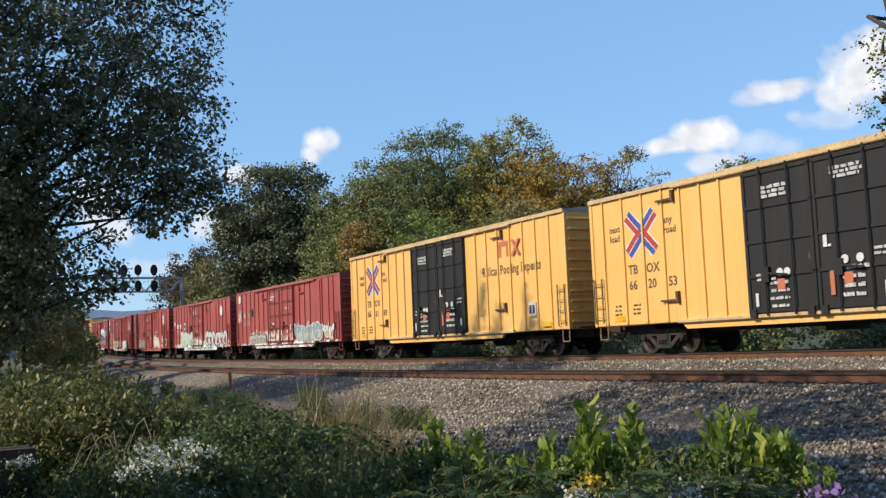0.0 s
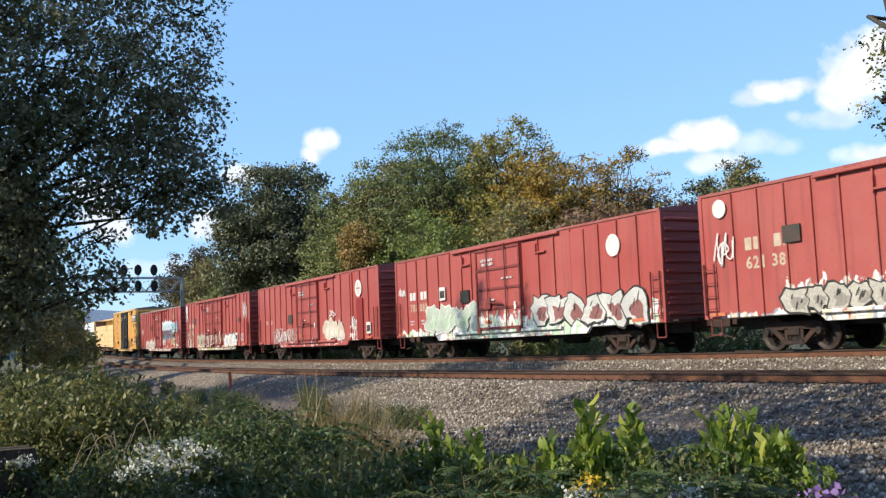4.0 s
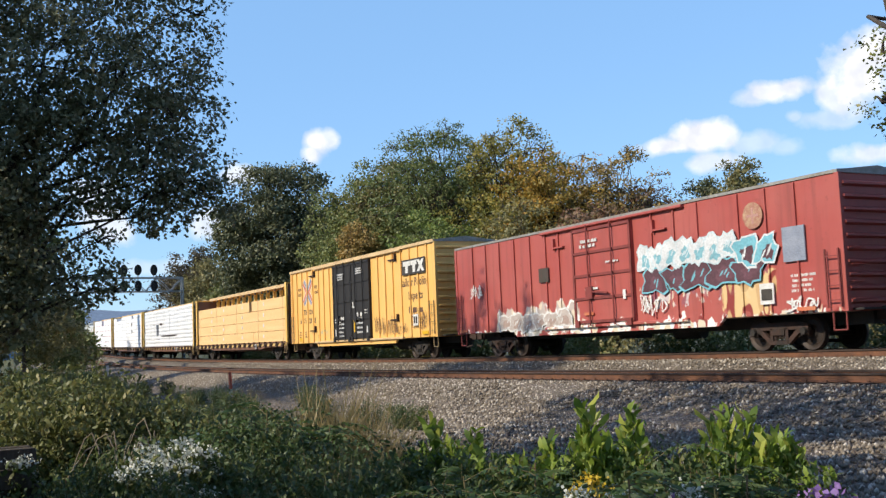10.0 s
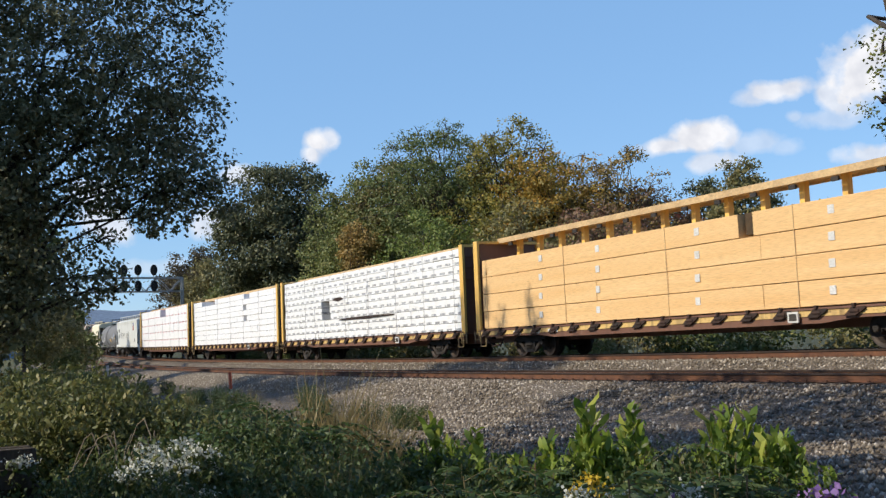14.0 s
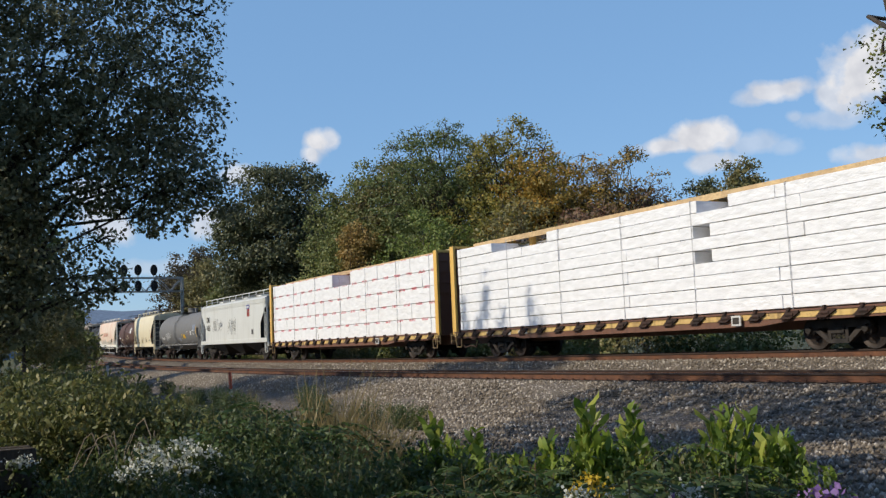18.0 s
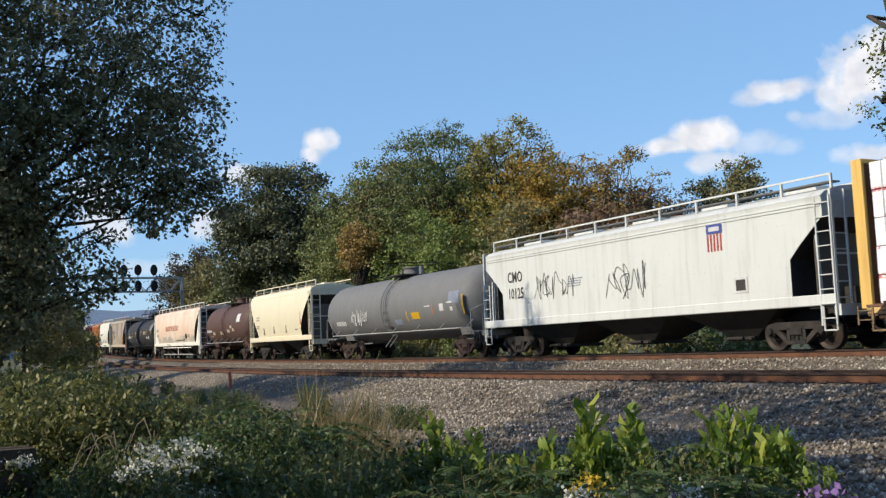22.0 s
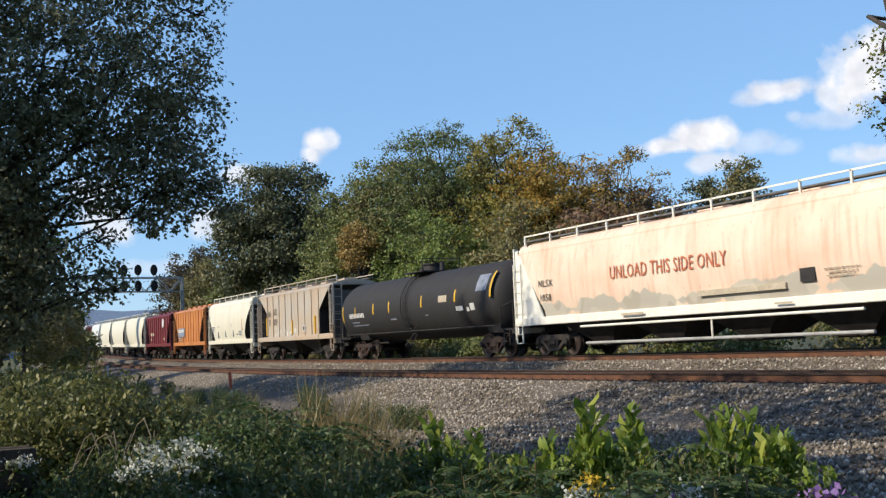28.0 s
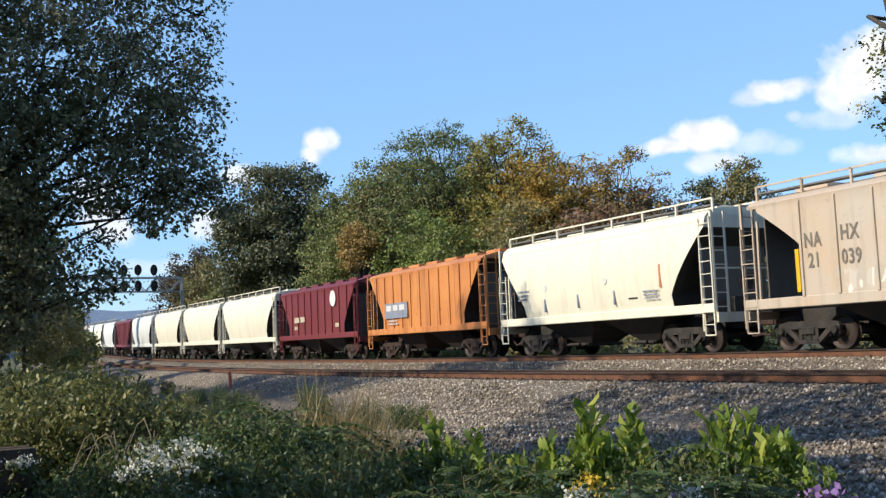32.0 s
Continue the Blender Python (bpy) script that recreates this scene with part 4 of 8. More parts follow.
def roundel(car, x, z, r, quartered, mat=M_WHITE, y=-1.58):
    part("round_emblem", Shape().rod((x, y + 0.012, z), (x, y, z), r, None, 28), mat, car)
    if quartered:
        part("emblem_cross", Shape().box(x - r * 0.6, x + r * 0.6, y - 0.006, y, z - r * 0.09, z + r * 0.09).box(x - r * 0.09, x + r * 0.09, y - 0.0062, y, z - r * 0.6, z + r * 0.6), M_FAINT, car)


def red_boxcar(ends, top, coat, label, doors, ribs, bays, seed, extras, kind="rusty", roof=None, murals=()):
    car, half = boxcar(ends, top, coat, roof or M_REDROOF, label, doors, coat, ribs, bays, 10, (0.95, 0.74, 5.3), kind, rod_coat=M_ROD, rib_w=0.05, iron=M_ROD)
    rng = random.Random(seed)
    d0, d1 = doors[0][0], doors[-1][1]
    bars("door_stencil", lines_of(rng, d0 + 0.45, top - 0.75, 1.1, 2, 0.11, 0.05) + lines_of(rng, d1 - 1.4, top - 1.5, 0.9, 1, 0.07) + [(d0 + 0.7, 2.15, 0.7, 0.07), (d0 + 0.85, 1.9, 0.1, 0.2), (d1 - 0.5, 1.75, 0.14, 0.3)], M_WHITE, car, -1.67)
    part("amber_reflector", Shape().box(d0 + 0.6, d0 + 1.1, -1.675, -1.66, 1.32, 1.42).box(half - 1.5, half - 0.9, -1.60, -1.57, 1.02, 1.12).box(-half + 0.2, -half + 0.8, -1.60, -1.57, 1.02, 1.12), M_ORANGELET, car)
    bars("sill_stencil", [(x, 0.80, rng.uniform(0.15, 0.5), 0.05) for x in (-4.5, -3.1, 0.8, 2.2, 3.7)], M_WHITE, car, -1.56)
    for kind_, *v in extras:
        if kind_ == "disc":
            roundel(car, *v)
        elif kind_ == "mark":
            x, z = v[0], v[1]
            bars("reporting_mark", [(x + dx, z, 0.24, 0.34) for dx in (0, 0.32, 1.05, 1.37)], M_WHITE if len(v) < 3 else v[2], car, -1.524)
        elif kind_ == "number":
            lettering("car_number", v[0], v[1], v[2], 0.46, M_CREAMLET, car, -1.524, 1.12)
        elif kind_ == "print":
            bars("small_print", lines_of(rng, v[0], v[1], v[2], v[3]), M_WHITE, car, -1.524)
        elif kind_ == "tag":
            scrawl("spray_tag", rng, v[0], v[1], v[2], v[3], v[4], v[5] if len(v) > 5 else M_WHITE, car, 0.06, -1.583)
        elif kind_ == "notice":
            part("notice", Shape().box(v[0], v[0] + 0.5, -1.60, -1.57, v[1], v[1] + 0.55), M_WHITE, car)
            bars("notice_print", [(v[0] + 0.06, v[1] + 0.1, 0.38, 0.3)], M_BLACKLET, car, -1.605)
        elif kind_ == "patch":
            part("repair_patch", Shape().box(v[0], v[0] + v[2], -1.59, -1.55, v[1], v[1] + v[3]), v[4], car)
    for m in murals:
        mural(car, seed * 10 + int(m[0] * 3) % 7, *m)
    for x in (d0 - 0.55, d1 + 1.6):
        part("bracket_rail", Shape().box(x - 0.6, x, -1.62, -1.5, top - 0.75, top - 0.7).box(x - 0.62, x - 0.55, -1.63, -1.5, top - 0.8, top - 0.4), coat, car)
    return car


M_DKPATCH = plain("dark_green_patch", (0.05, 0.05, 0.035), (0.08, 0.05, 0.04), 3.0, 0.7)
M_NEWRED = plain("fresh_red_patch", (0.30, 0.025, 0.018), (0.27, 0.03, 0.02), 2.0, 0.5)
R_A = [-8.3, -7.35, -6.4, -5.5, -4.6, -3.6, -2.75, 3.2, 4.1, 5.0, 5.9, 6.9, 7.9, 8.6]
red_boxcar((-69.0, -49.92), 4.5, M_RED_A, "dark red boxcar with grey and white graffiti", [(-2.45, -0.15), (-0.15, 2.35)], R_A, [(5.6, 6.6)], 2,
           [("disc", -8.75, 4.0, 0.26, False), ("number", "621 38", -7.9, 2.25), ("mark", -7.9, 2.75, M_CREAMLET), ("patch", -6.5, 2.8, 0.6, 0.45, M_DKPATCH), ("tag", -9.0, 2.4, 0.9, 1.0, 3), ("patch", -0.95, 1.9, 0.55, 0.6, M_DKPATCH)], murals=[(2.5, 0.82, 4.4, 1.3, 4, (0.27, 0.35, 0.37), (0.44, 0.48, 0.40), WH), (-6.5, 0.9, 3.4, 0.85, 5, (0.55, 0.52, 0.44), (0.35, 0.33, 0.28), BK), (7.2, 1.0, 1.4, 0.95, 2, WH, CREAM, DKR)])
R_B = [-8.2, -7.2, -6.2, -5.15, -4.1, -3.1, -2.3, 2.6, 3.6, 4.6, 6.2, 7.2, 8.2]
red_boxcar((-89.4, -70.8), 4.42, M_RED_B, "faded red boxcar with pale green graffiti", [(-1.8, 1.5)], R_B, [(4.6, 5.4)], 3,
           [("mark", -7.95, 2.55), ("number", "781 083", -7.95, 2.05), ("disc", 7.0, 3.5, 0.36, False), ("tag", -8.95, 2.75, 0.7, 0.4, 3), ("notice", -5.0, 2.4), ("print", -8.0, 1.6, 0.5, 2), ("print", -6.9, 1.6, 0.4, 2), ("patch", -3.2, 2.2, 0.7, 0.5, M_BLACKIRON)], murals=[(-6.3, 0.9, 7.6, 1.35, 6, (0.52, 0.60, 0.50), MINT, WH), (2.1, 0.9, 6.4, 1.3, 6, (0.66, 0.66, 0.62), (0.30, 0.12, 0.11), BK)])
red_boxcar((-110.3, -91.4), 4.48, M_RED_C, "faded red boxcar with a white roundel and cream graffiti", [(-1.95, 1.4)], R_B, [(5.0, 5.9)], 4,
           [("disc", 7.05, 3.5, 0.42, True), ("patch", 6.75, 1.0, 0.8, 2.0, M_NEWRED), ("print", 6.9, 1.7, 0.5, 2), ("notice", 8.0, 1.25), ("patch", -3.7, 2.1, 0.7, 0.5, M_DKPATCH), ("print", -8.1, 2.3, 0.5, 2), ("print", -7.1, 2.3, 0.4, 2), ("tag", 6.1, 1.4, 0.5, 0.9, 2), ("tag", -6.2, 1.0, 3.6, 0.8, 7), ("tag", 3.0, 2.2, 0.9, 0.4, 2)], murals=[(-6.3, 0.95, 3.9, 0.95, 4, RD, RD, (0.62, 0.55, 0.52), -1.582, 0.05, True), (2.2, 0.95, 2.7, 1.15, 4, (0.66, 0.57, 0.43), (0.75, 0.70, 0.60), WH)])
red_boxcar((-130.8, -112.4), 4.5, M_RED_D, "red double-door boxcar with yellowish graffiti", [(-2.6, -0.25), (-0.25, 2.3)], R_A, [(-5.67, -4.76)], 5,
           [("disc", -8.75, 3.98, 0.33, True), ("mark", -8.3, 2.45, M_CREAMLET), ("number", "621 420", -8.35, 1.95), ("print", -8.0, 1.55, 0.5, 2), ("patch", -6.4, 2.75, 0.7, 0.45, M_DKPATCH), ("tag", -9.0, 2.9, 0.7, 0.8, 3), ("tag", 7.7, 2.6, 1.1, 1.3, 4), ("notice", 5.85, 1.3), ("print", 6.8, 1.7, 0.9, 4), ("tag", -2.4, 1.3, 2.2, 0.6, 4), ("patch", 6.6, 2.55, 0.45, 0.3, M_DKPATCH)], murals=[(2.8, 0.78, 3.0, 1.1, 3, WH, (0.62, 0.62, 0.60), (0.20, 0.19, 0.18)), (-5.2, 1.0, 2.4, 0.9, 3, (0.40, 0.38, 0.26), (0.25, 0.12, 0.10), CREAM), (-2.3, 1.0, 2.6, 0.8, 3, RD, RD, WH, -1.72, 0.05, True)])
red_boxcar((-152.4, -132.9), 4.46, M_RED_E, "red boxcar with white and turquoise graffiti lettering", [(-1.45, 1.75)], [x * 1.02 for x in R_B], [], 6,
           [("disc", 6.9, 3.65, 0.36, True, M_WORNCREAM), ("patch", -3.6, 2.6, 0.6, 0.5, M_DKPATCH), ("notice", 7.0, 1.25), ("print", 8.0, 1.9, 0.9, 4), ("patch", 7.9, 2.3, 0.75, 0.9, M_GREYLET), ("tag", -8.6, 2.3, 0.9, 0.6, 3), ("tag", 2.0, 1.15, 1.2, 0.7, 4), ("tag", 7.9, 1.0, 1.2, 0.4, 4)], roof=M_ROOFZINC, murals=[(2.2, 1.75, 4.9, 0.95, 5, (0.11, 0.045, 0.06), (0.15, 0.06, 0.08), (0.20, 0.52, 0.62)), (2.0, 2.45, 4.2, 0.95, 7, (0.74, 0.76, 0.77), (0.24, 0.50, 0.58), (0.62, 0.72, 0.76), -1.59), (6.2, 2.2, 1.5, 1.1, 2, (0.20, 0.52, 0.62), (0.11, 0.045, 0.06), (0.74, 0.76, 0.77), -1.596), (-6.4, 0.9, 4.6, 0.7, 6, (0.55, 0.47, 0.42), (0.45, 0.33, 0.28), WH)])
yellow_boxcar((-172.7, -154.3), "yellow high-cube boxcar with black doors and small tags", M_YELLOW_TAG, "671288", True, True)

# ---------------------------------------------------------------- centre-beam flat cars and their lumber
M_CBYELLOW = paint("centre_beam_yellow", (0.74, 0.45, 0.10), (0.70, 0.48, 0.18), (0.20, 0.09, 0.05), 0.55, 0.4)
M_CBSILL = paint("rusty_sill_yellow", (0.66, 0.45, 0.16), (0.55, 0.36, 0.14), (0.09, 0.05, 0.03), 0.6, 0.95, fade=0.7)
M_CBBROWN = paint("centre_beam_brown", (0.15, 0.07, 0.045), (0.20, 0.10, 0.06), (0.06, 0.04, 0.03), 0.6, 0.5)


def wrap(name, tint, print_col, px, pz, amount, dense=0.0):
    """Woven plastic wrap: faint folds, rows of small print that stay unreadable."""
    m, nt, bsdf, add = material(name, 0.45)
    P = add("TexCoord").outputs["Object"]
    fold = noisy(add, P, 2.2, 5, (1, 1, 2.5))
    col = mixed(add, ramp(add, fold, 0.35, 0.72), tint, tuple(c * 0.83 for c in tint))
    if amount:
        sep = add("SeparateXYZ", {0: P})
        row = maths(add, "MULTIPLY", sep.outputs[2], pz)
        shift = maths(add, "MULTIPLY", maths(add, "FLOOR", row), 0.37)
        u = maths(add, "FRACT", maths(add, "ADD", maths(add, "MULTIPLY", sep.outputs[0], px), shift))
        v = maths(add, "FRACT", row)
        inu = maths(add, "MULTIPLY", ramp(add, u, 0.18, 0.2), maths(add, "SUBTRACT", 1.0, ramp(add, u, 0.66 + dense, 0.68 + dense)))
        inv = maths(add, "MULTIPLY", ramp(add, v, 0.40 - dense, 0.43 - dense), maths(add, "SUBTRACT", 1.0, ramp(add, v, 0.56, 0.60)))
        ink = ramp(add, noisy(add, P, 14.0, 2), 0.42 - dense * 0.6, 0.52 - dense * 0.4)
        col = mixed(add, maths(add, "MULTIPLY", maths(add, "MULTIPLY", inu, inv), maths(add, "MULTIPLY", ink, amount)), col, print_col)
    nt.links.new(col, bsdf.inputs["Base Color"])
    bumped(add, nt, bsdf, fold, 0.9, 0.05)
    return m


M_WRAP_SMALL = wrap("white_wrap_grey_print", (0.84, 0.845, 0.85), (0.24, 0.25, 0.27), 1.25, 2.95, 0.9, 0.12)
M_WRAP_PLAIN = wrap("white_wrap_plain", (0.86, 0.86, 0.87), (0.5, 0.5, 0.5), 1.0, 1.0, 0.0)
M_WRAP_RED = wrap("white_wrap_red_print", (0.87, 0.87, 0.875), (0.55, 0.03, 0.05), 0.78, 1.45, 0.9)
M_WOOD = plain("fresh_sawn_lumber", (0.90, 0.60, 0.29), (0.83, 0.51, 0.22), 0.8, 0.75, 0.0, 0.5, 0.01, 26, "Object", (0.15, 1, 3))
M_WOODEND = plain("dark_board_gap", (0.10, 0.06, 0.03), (0.06, 0.04, 0.02), 3.0, 0.9)
M_STRAPW = plain("white_strap", (0.62, 0.62, 0.63), (0.5, 0.5, 0.52), 3.0, 0.6)
M_STRAP = plain("dark_strap", (0.03, 0.03, 0.035), (0.05, 0.05, 0.05), 3.0, 0.5)


def centre_beam(ends, label):
    car, half = start_car("centre_beam_car", ends, label, "flat car", 3.0, "dusty")
    deck = Shape().box(-half, half, -1.42, 1.42, 0.98, 1.08).box(-half, half, -0.35, 0.35, 0.55, 0.98)
    part("deck", deck, M_CBBROWN, car)
    for q in (-1, 1):
        part("side_sill", Shape().box(-half, half, q * 1.45 - 0.04, q * 1.45 + 0.04, 0.86, 1.02), M_CBSILL, car)
        part("lower_sill", Shape().plate([(-half, 0.80), (-half + 4.2, 0.78), (-half + 5.2, 0.68), (half - 5.2, 0.68), (half - 4.2, 0.78), (half, 0.80), (half, 0.86), (-half, 0.86)], q * 1.43 - 0.04, q * 1.43 + 0.04), M_CBBROWN, car, "dark brown lower flange")
        part("rub_rail", Shape().box(-half, half, q * 1.47 - 0.05, q * 1.47 + 0.05, 1.02, 1.07), M_CBBROWN, car)
        n = 19
        for i in range(n):
            x = -half + 0.6 + i * (2 * half - 1.2) / (n - 1)
            # winch plate widened to a dark wedge that also draws its shadow
            s = Shape().plate([(x - 0.34, 0.83), (x + 0.02, 0.83), (x + 0.32, 0.99), (x + 0.32, 1.04), (x - 0.10, 1.04), (x - 0.16, 0.97)], q * 1.50 - 0.06, q * 1.50 + 0.06)
            s.rod((x - 0.12, q * 1.54, 0.94), (x + 0.14, q * 1.54, 0.94), 0.05, None, 8)
            s.box(x - 0.04, x + 0.04, q * 1.55 - 0.05, q * 1.55 + 0.05, 1.03, 1.13)
            part("winch", s, M_TRUCKRUST, car)
        # bulkhead
        b = Shape().box(q * half - 0.06, q * half + 0.06, -1.3, 1.3, 1.08, 4.5)
        for y in (-1.48, 1.38):
            part("bulkhead_post", Shape().box(q * half - 0.15, q * half + 0.15, y, y + 0.1, 0.98, 4.58, 0.01), M_CBYELLOW, car)
        part("bulkhead_cap", Shape().box(q * half - 0.15, q * half + 0.15, -1.37, 1.37, 4.48, 4.58), M_CBYELLOW, car)
        part("bulkhead", b, M_CBBROWN, car)
        for i in range(7):
            z = 1.4 + i * 0.45
            part("bulkhead_rib", Shape().box(q * half + q * 0.06 - 0.05, q * half + q * 0.06 + 0.05, -1.36, 1.36, z, z + 0.1), M_CBBROWN, car)
        ladder(car, q * (half + 0.05) - 0.2, -1.5, 0.6, 1.05, M_GRIME)
        stirrup(car, q * (half - 0.3) - 0.2, M_GRIME, 0.45, 0.9)
    part("top_chord", Shape().box(-half, half, -0.42, 0.42, 4.58, 4.70).box(-half, half, -0.44, -0.38, 4.50, 4.6).box(-half, half, 0.38, 0.44, 4.50, 4.6), M_EAVE, car)
    n = 15
    for i in range(n):
        x = -half + 1.0 + i * (2 * half - 2.0) / (n - 1)
        part("centre_post", Shape().box(x - 0.09, x + 0.09, -0.1, 0.1, 1.08, 4.6), M_CBYELLOW, car)
        part("strap_hook", Shape().box(x - 0.12, x + 0.12, -0.47, -0.4, 4.34, 4.46), M_BLACKIRON, car)
    bars("sill_stencil", [(-half + 2.6, 0.84, 0.5, 0.13), (-half + 3.8, 0.84, 0.55, 0.13), (-half + 4.9, 0.84, 0.6, 0.13)], M_WHITE, car, -1.50)
    part("notice", Shape().box(4.95, 5.3, -1.60, -1.56, 0.72, 1.0), M_WHITE, car)
    bars("notice_print", [(5.0, 0.77, 0.25, 0.18)], M_BLACKLET, car, -1.602)
    return car, half


def bundle_wall(load, rng, half, z0, z1, layers, split, mat, skip=(), jag=0.05, wob=0.012):
    """Bundles of boards in courses along both sides of the beam; skip: (layer, x0, x1) left empty. split: lengths."""
    h = (z1 - z0) / layers
    for k in range(layers):
        x = -half + 0.30 + rng.uniform(0, jag)
        i = 0
        while x < half - 0.35:
            x1 = min(x + split[(i + k * 2) % len(split)], half - 0.28)
            if half - 0.28 - x1 < 0.7:
                x1 = half - 0.28
            runs = [(x, x1)]
            for l, a, b in skip:
                if l == k:
                    runs = [(p, q) for u, v in runs for p, q in ((u, min(v, a)), (max(u, b), v)) if q - p > 0.12]
            for p, q in runs:
                d = rng.uniform(-wob, wob)
                s = Shape().box(p + 0.004, q - 0.004, -1.38 + d, -0.16, z0 + k * h + 0.016, z0 + (k + 1) * h - 0.002, 0.012)
                part("wrapped_pack", s, mat, load)
            x = x1
            i += 1
    far = Shape().box(-half + 0.3, half - 0.3, 0.16, 1.38, z0 + 0.02, z1 - 0.02)
    part("far_stack", far, mat, load)
    for k in range(layers):
        bat = Shape()
        for i in range(12):
            x = -half + 0.9 + i * (2 * half - 1.8) / 11
            bat.box(x - 0.04, x + 0.04, -1.34, -0.18, z0 + k * h - 0.004, z0 + k * h + 0.024)
        tagged(part("sticker", bat, M_WOODEND, load), kind="stuff")


def straps(load, rng, half, z0, z1, n, mat=M_STRAP, hang=0.0):
    for i in range(n):
        x = -half + 0.7 + i * (2 * half - 1.4) / (n - 1) + rng.uniform(-0.15, 0.15)
        s = Shape().box(x - 0.01, x + 0.01, -1.405, -1.395, z0 - 0.05, z1 + 0.01).box(x - 0.02, x + 0.02, -1.40, -0.45, z1 + 0.004, z1 + 0.014)
        if hang:
            s.beam((x, -1.36, z1), (x, -0.42, 4.5), 0.035)
        part("strap", s, mat, load)


LOADS = []


def loaded(ends, label, load_label):
    car, half = centre_beam(ends, label)
    load = tagged(new("lumber_load"), load_label, "lumber", "lumber loads")
    LOADS.append((load, (ends[0] + ends[1]) / 2))
    return car, load, half


car, load, half = loaded((-196.2, -173.9), "yellow centre-beam flat car with bare lumber", "courses of bare yellow lumber strapped on a flat car")
rng = random.Random(8)
bundle_wall(load, rng, half, 1.10, 3.78, 4, [7.4, 7.4, 7.4], M_WOOD, [(3, 3.2, 3.75)], 0.03, 0.012)
straps(load, rng, half, 1.1, 3.78, 5, M_EAVE)
lab = Shape()
for x, z in [(c + 0.04 * k, 1.38 + 0.67 * k) for c in (-6.9, -3.5, 1.3, 6.2) for k in range(4)]:
    lab.box(x, x + 0.2, -1.40, -1.385, z, z + 0.22)
tagged(part("paper_label", lab, M_WHITE, load), kind="stuff")
# dark block in the skipped course stands in for the gap's shade
part("tarpaulin_flap", Shape().box(3.3, 3.9, -1.2, -0.5, 3.2, 3.8), M_WOODEND, load, "dark block that paints the shade in an open gap")

car, load, half = loaded((-220.0, -197.4), "yellow centre-beam flat car under white wrapped lumber", "white wrapped lumber bundles with grey print")
rng = random.Random(9)
bundle_wall(load, rng, half, 1.10, 4.44, 10, [2.5, 2.44, 4.9, 2.44], M_WRAP_SMALL, [(3, -4.9, -3.75), (4, -4.9, -3.75), (5, -4.9, -3.75)], 0.1, 0.022)
straps(load, rng, half, 1.06, 4.44, 8, M_STRAPW)
part("torn_wrap", Shape().plate([(-3.2, 3.1), (-2.4, 3.0), (-1.7, 3.1), (-2.0, 3.2), (-2.8, 3.22)], -1.42, -1.40), M_TRUCKRUST, load, "brown torn wrap")
part("torn_wrap", Shape().plate([(-2.4, 2.02), (1.2, 1.98), (4.5, 2.02), (4.5, 2.08), (0.5, 2.1), (-2.2, 2.08)], -1.42, -1.40), M_TRUCKRUST, load, "brown torn wrap")

car, load, half = loaded((-243.1, -220.9), "centre-beam flat car under plain white wrapped lumber", "plain white wrapped lumber bundles in long courses")
rng = random.Random(10)
bundle_wall(load, rng, half, 1.10, 4.40, 9, [7.3, 5.2, 4.9, 6.1], M_WRAP_PLAIN, [(8, -8.0, -4.2), (8, 3.6, 4.9), (6, 3.4, 4.1), (4, 3.4, 4.1)], 0.1, 0.02)
straps(load, rng, half, 1.06, 4.40, 7, M_STRAPW)

car, load, half = loaded((-267.1, -244.6), "centre-beam flat car under red-printed white bundles", "white wrapped lumber bundles with rows of red print")
rng = random.Random(11)
bundle_wall(load, rng, half, 1.07, 4.46, 5, [1.22, 1.24, 1.2, 1.22], M_WRAP_RED, [(4, -1.0, 1.5)], 0.03, 0.012)
straps(load, rng, half, 1.06, 4.46, 7, M_STRAPW)

# ---------------------------------------------------------------- covered hoppers
def hopper_section(x, half, foot, knee, slope_top, bulge, top, zb):
    """The outline of a hopper body at x, near side from its lower edge to the crown: (y, z) points."""
    d = half - abs(x)
    if d >= foot:
        low = zb
    elif d >= foot - 0.001:
        low = knee
    else:
        low = knee + (slope_top - knee) * (1 - max(d, 0) / foot) ** 0.9
    pts = []
    for k in range(9):
        z = low + (top - 0.42 - low) * k / 8
        u = (z - zb) / (top - 0.42 - zb)
        y = 1.46 if not bulge else 1.30 + 0.27 * math.sin(math.pi * min(1.0, 0.12 + 0.76 * u)) ** 0.8
        pts.append((-y, z))
    y_e = -pts[-1][0]
    if bulge:
        pts += [(-y_e + 0.04, top - 0.30), (-y_e + 0.22, top - 0.14), (-0.75, top - 0.03), (0.0, top)]
    else:
        pts += [(-y_e - 0.02, top - 0.34), (-y_e + 0.15, top - 0.22), (-0.7, top - 0.06), (0.0, top)]
    return pts


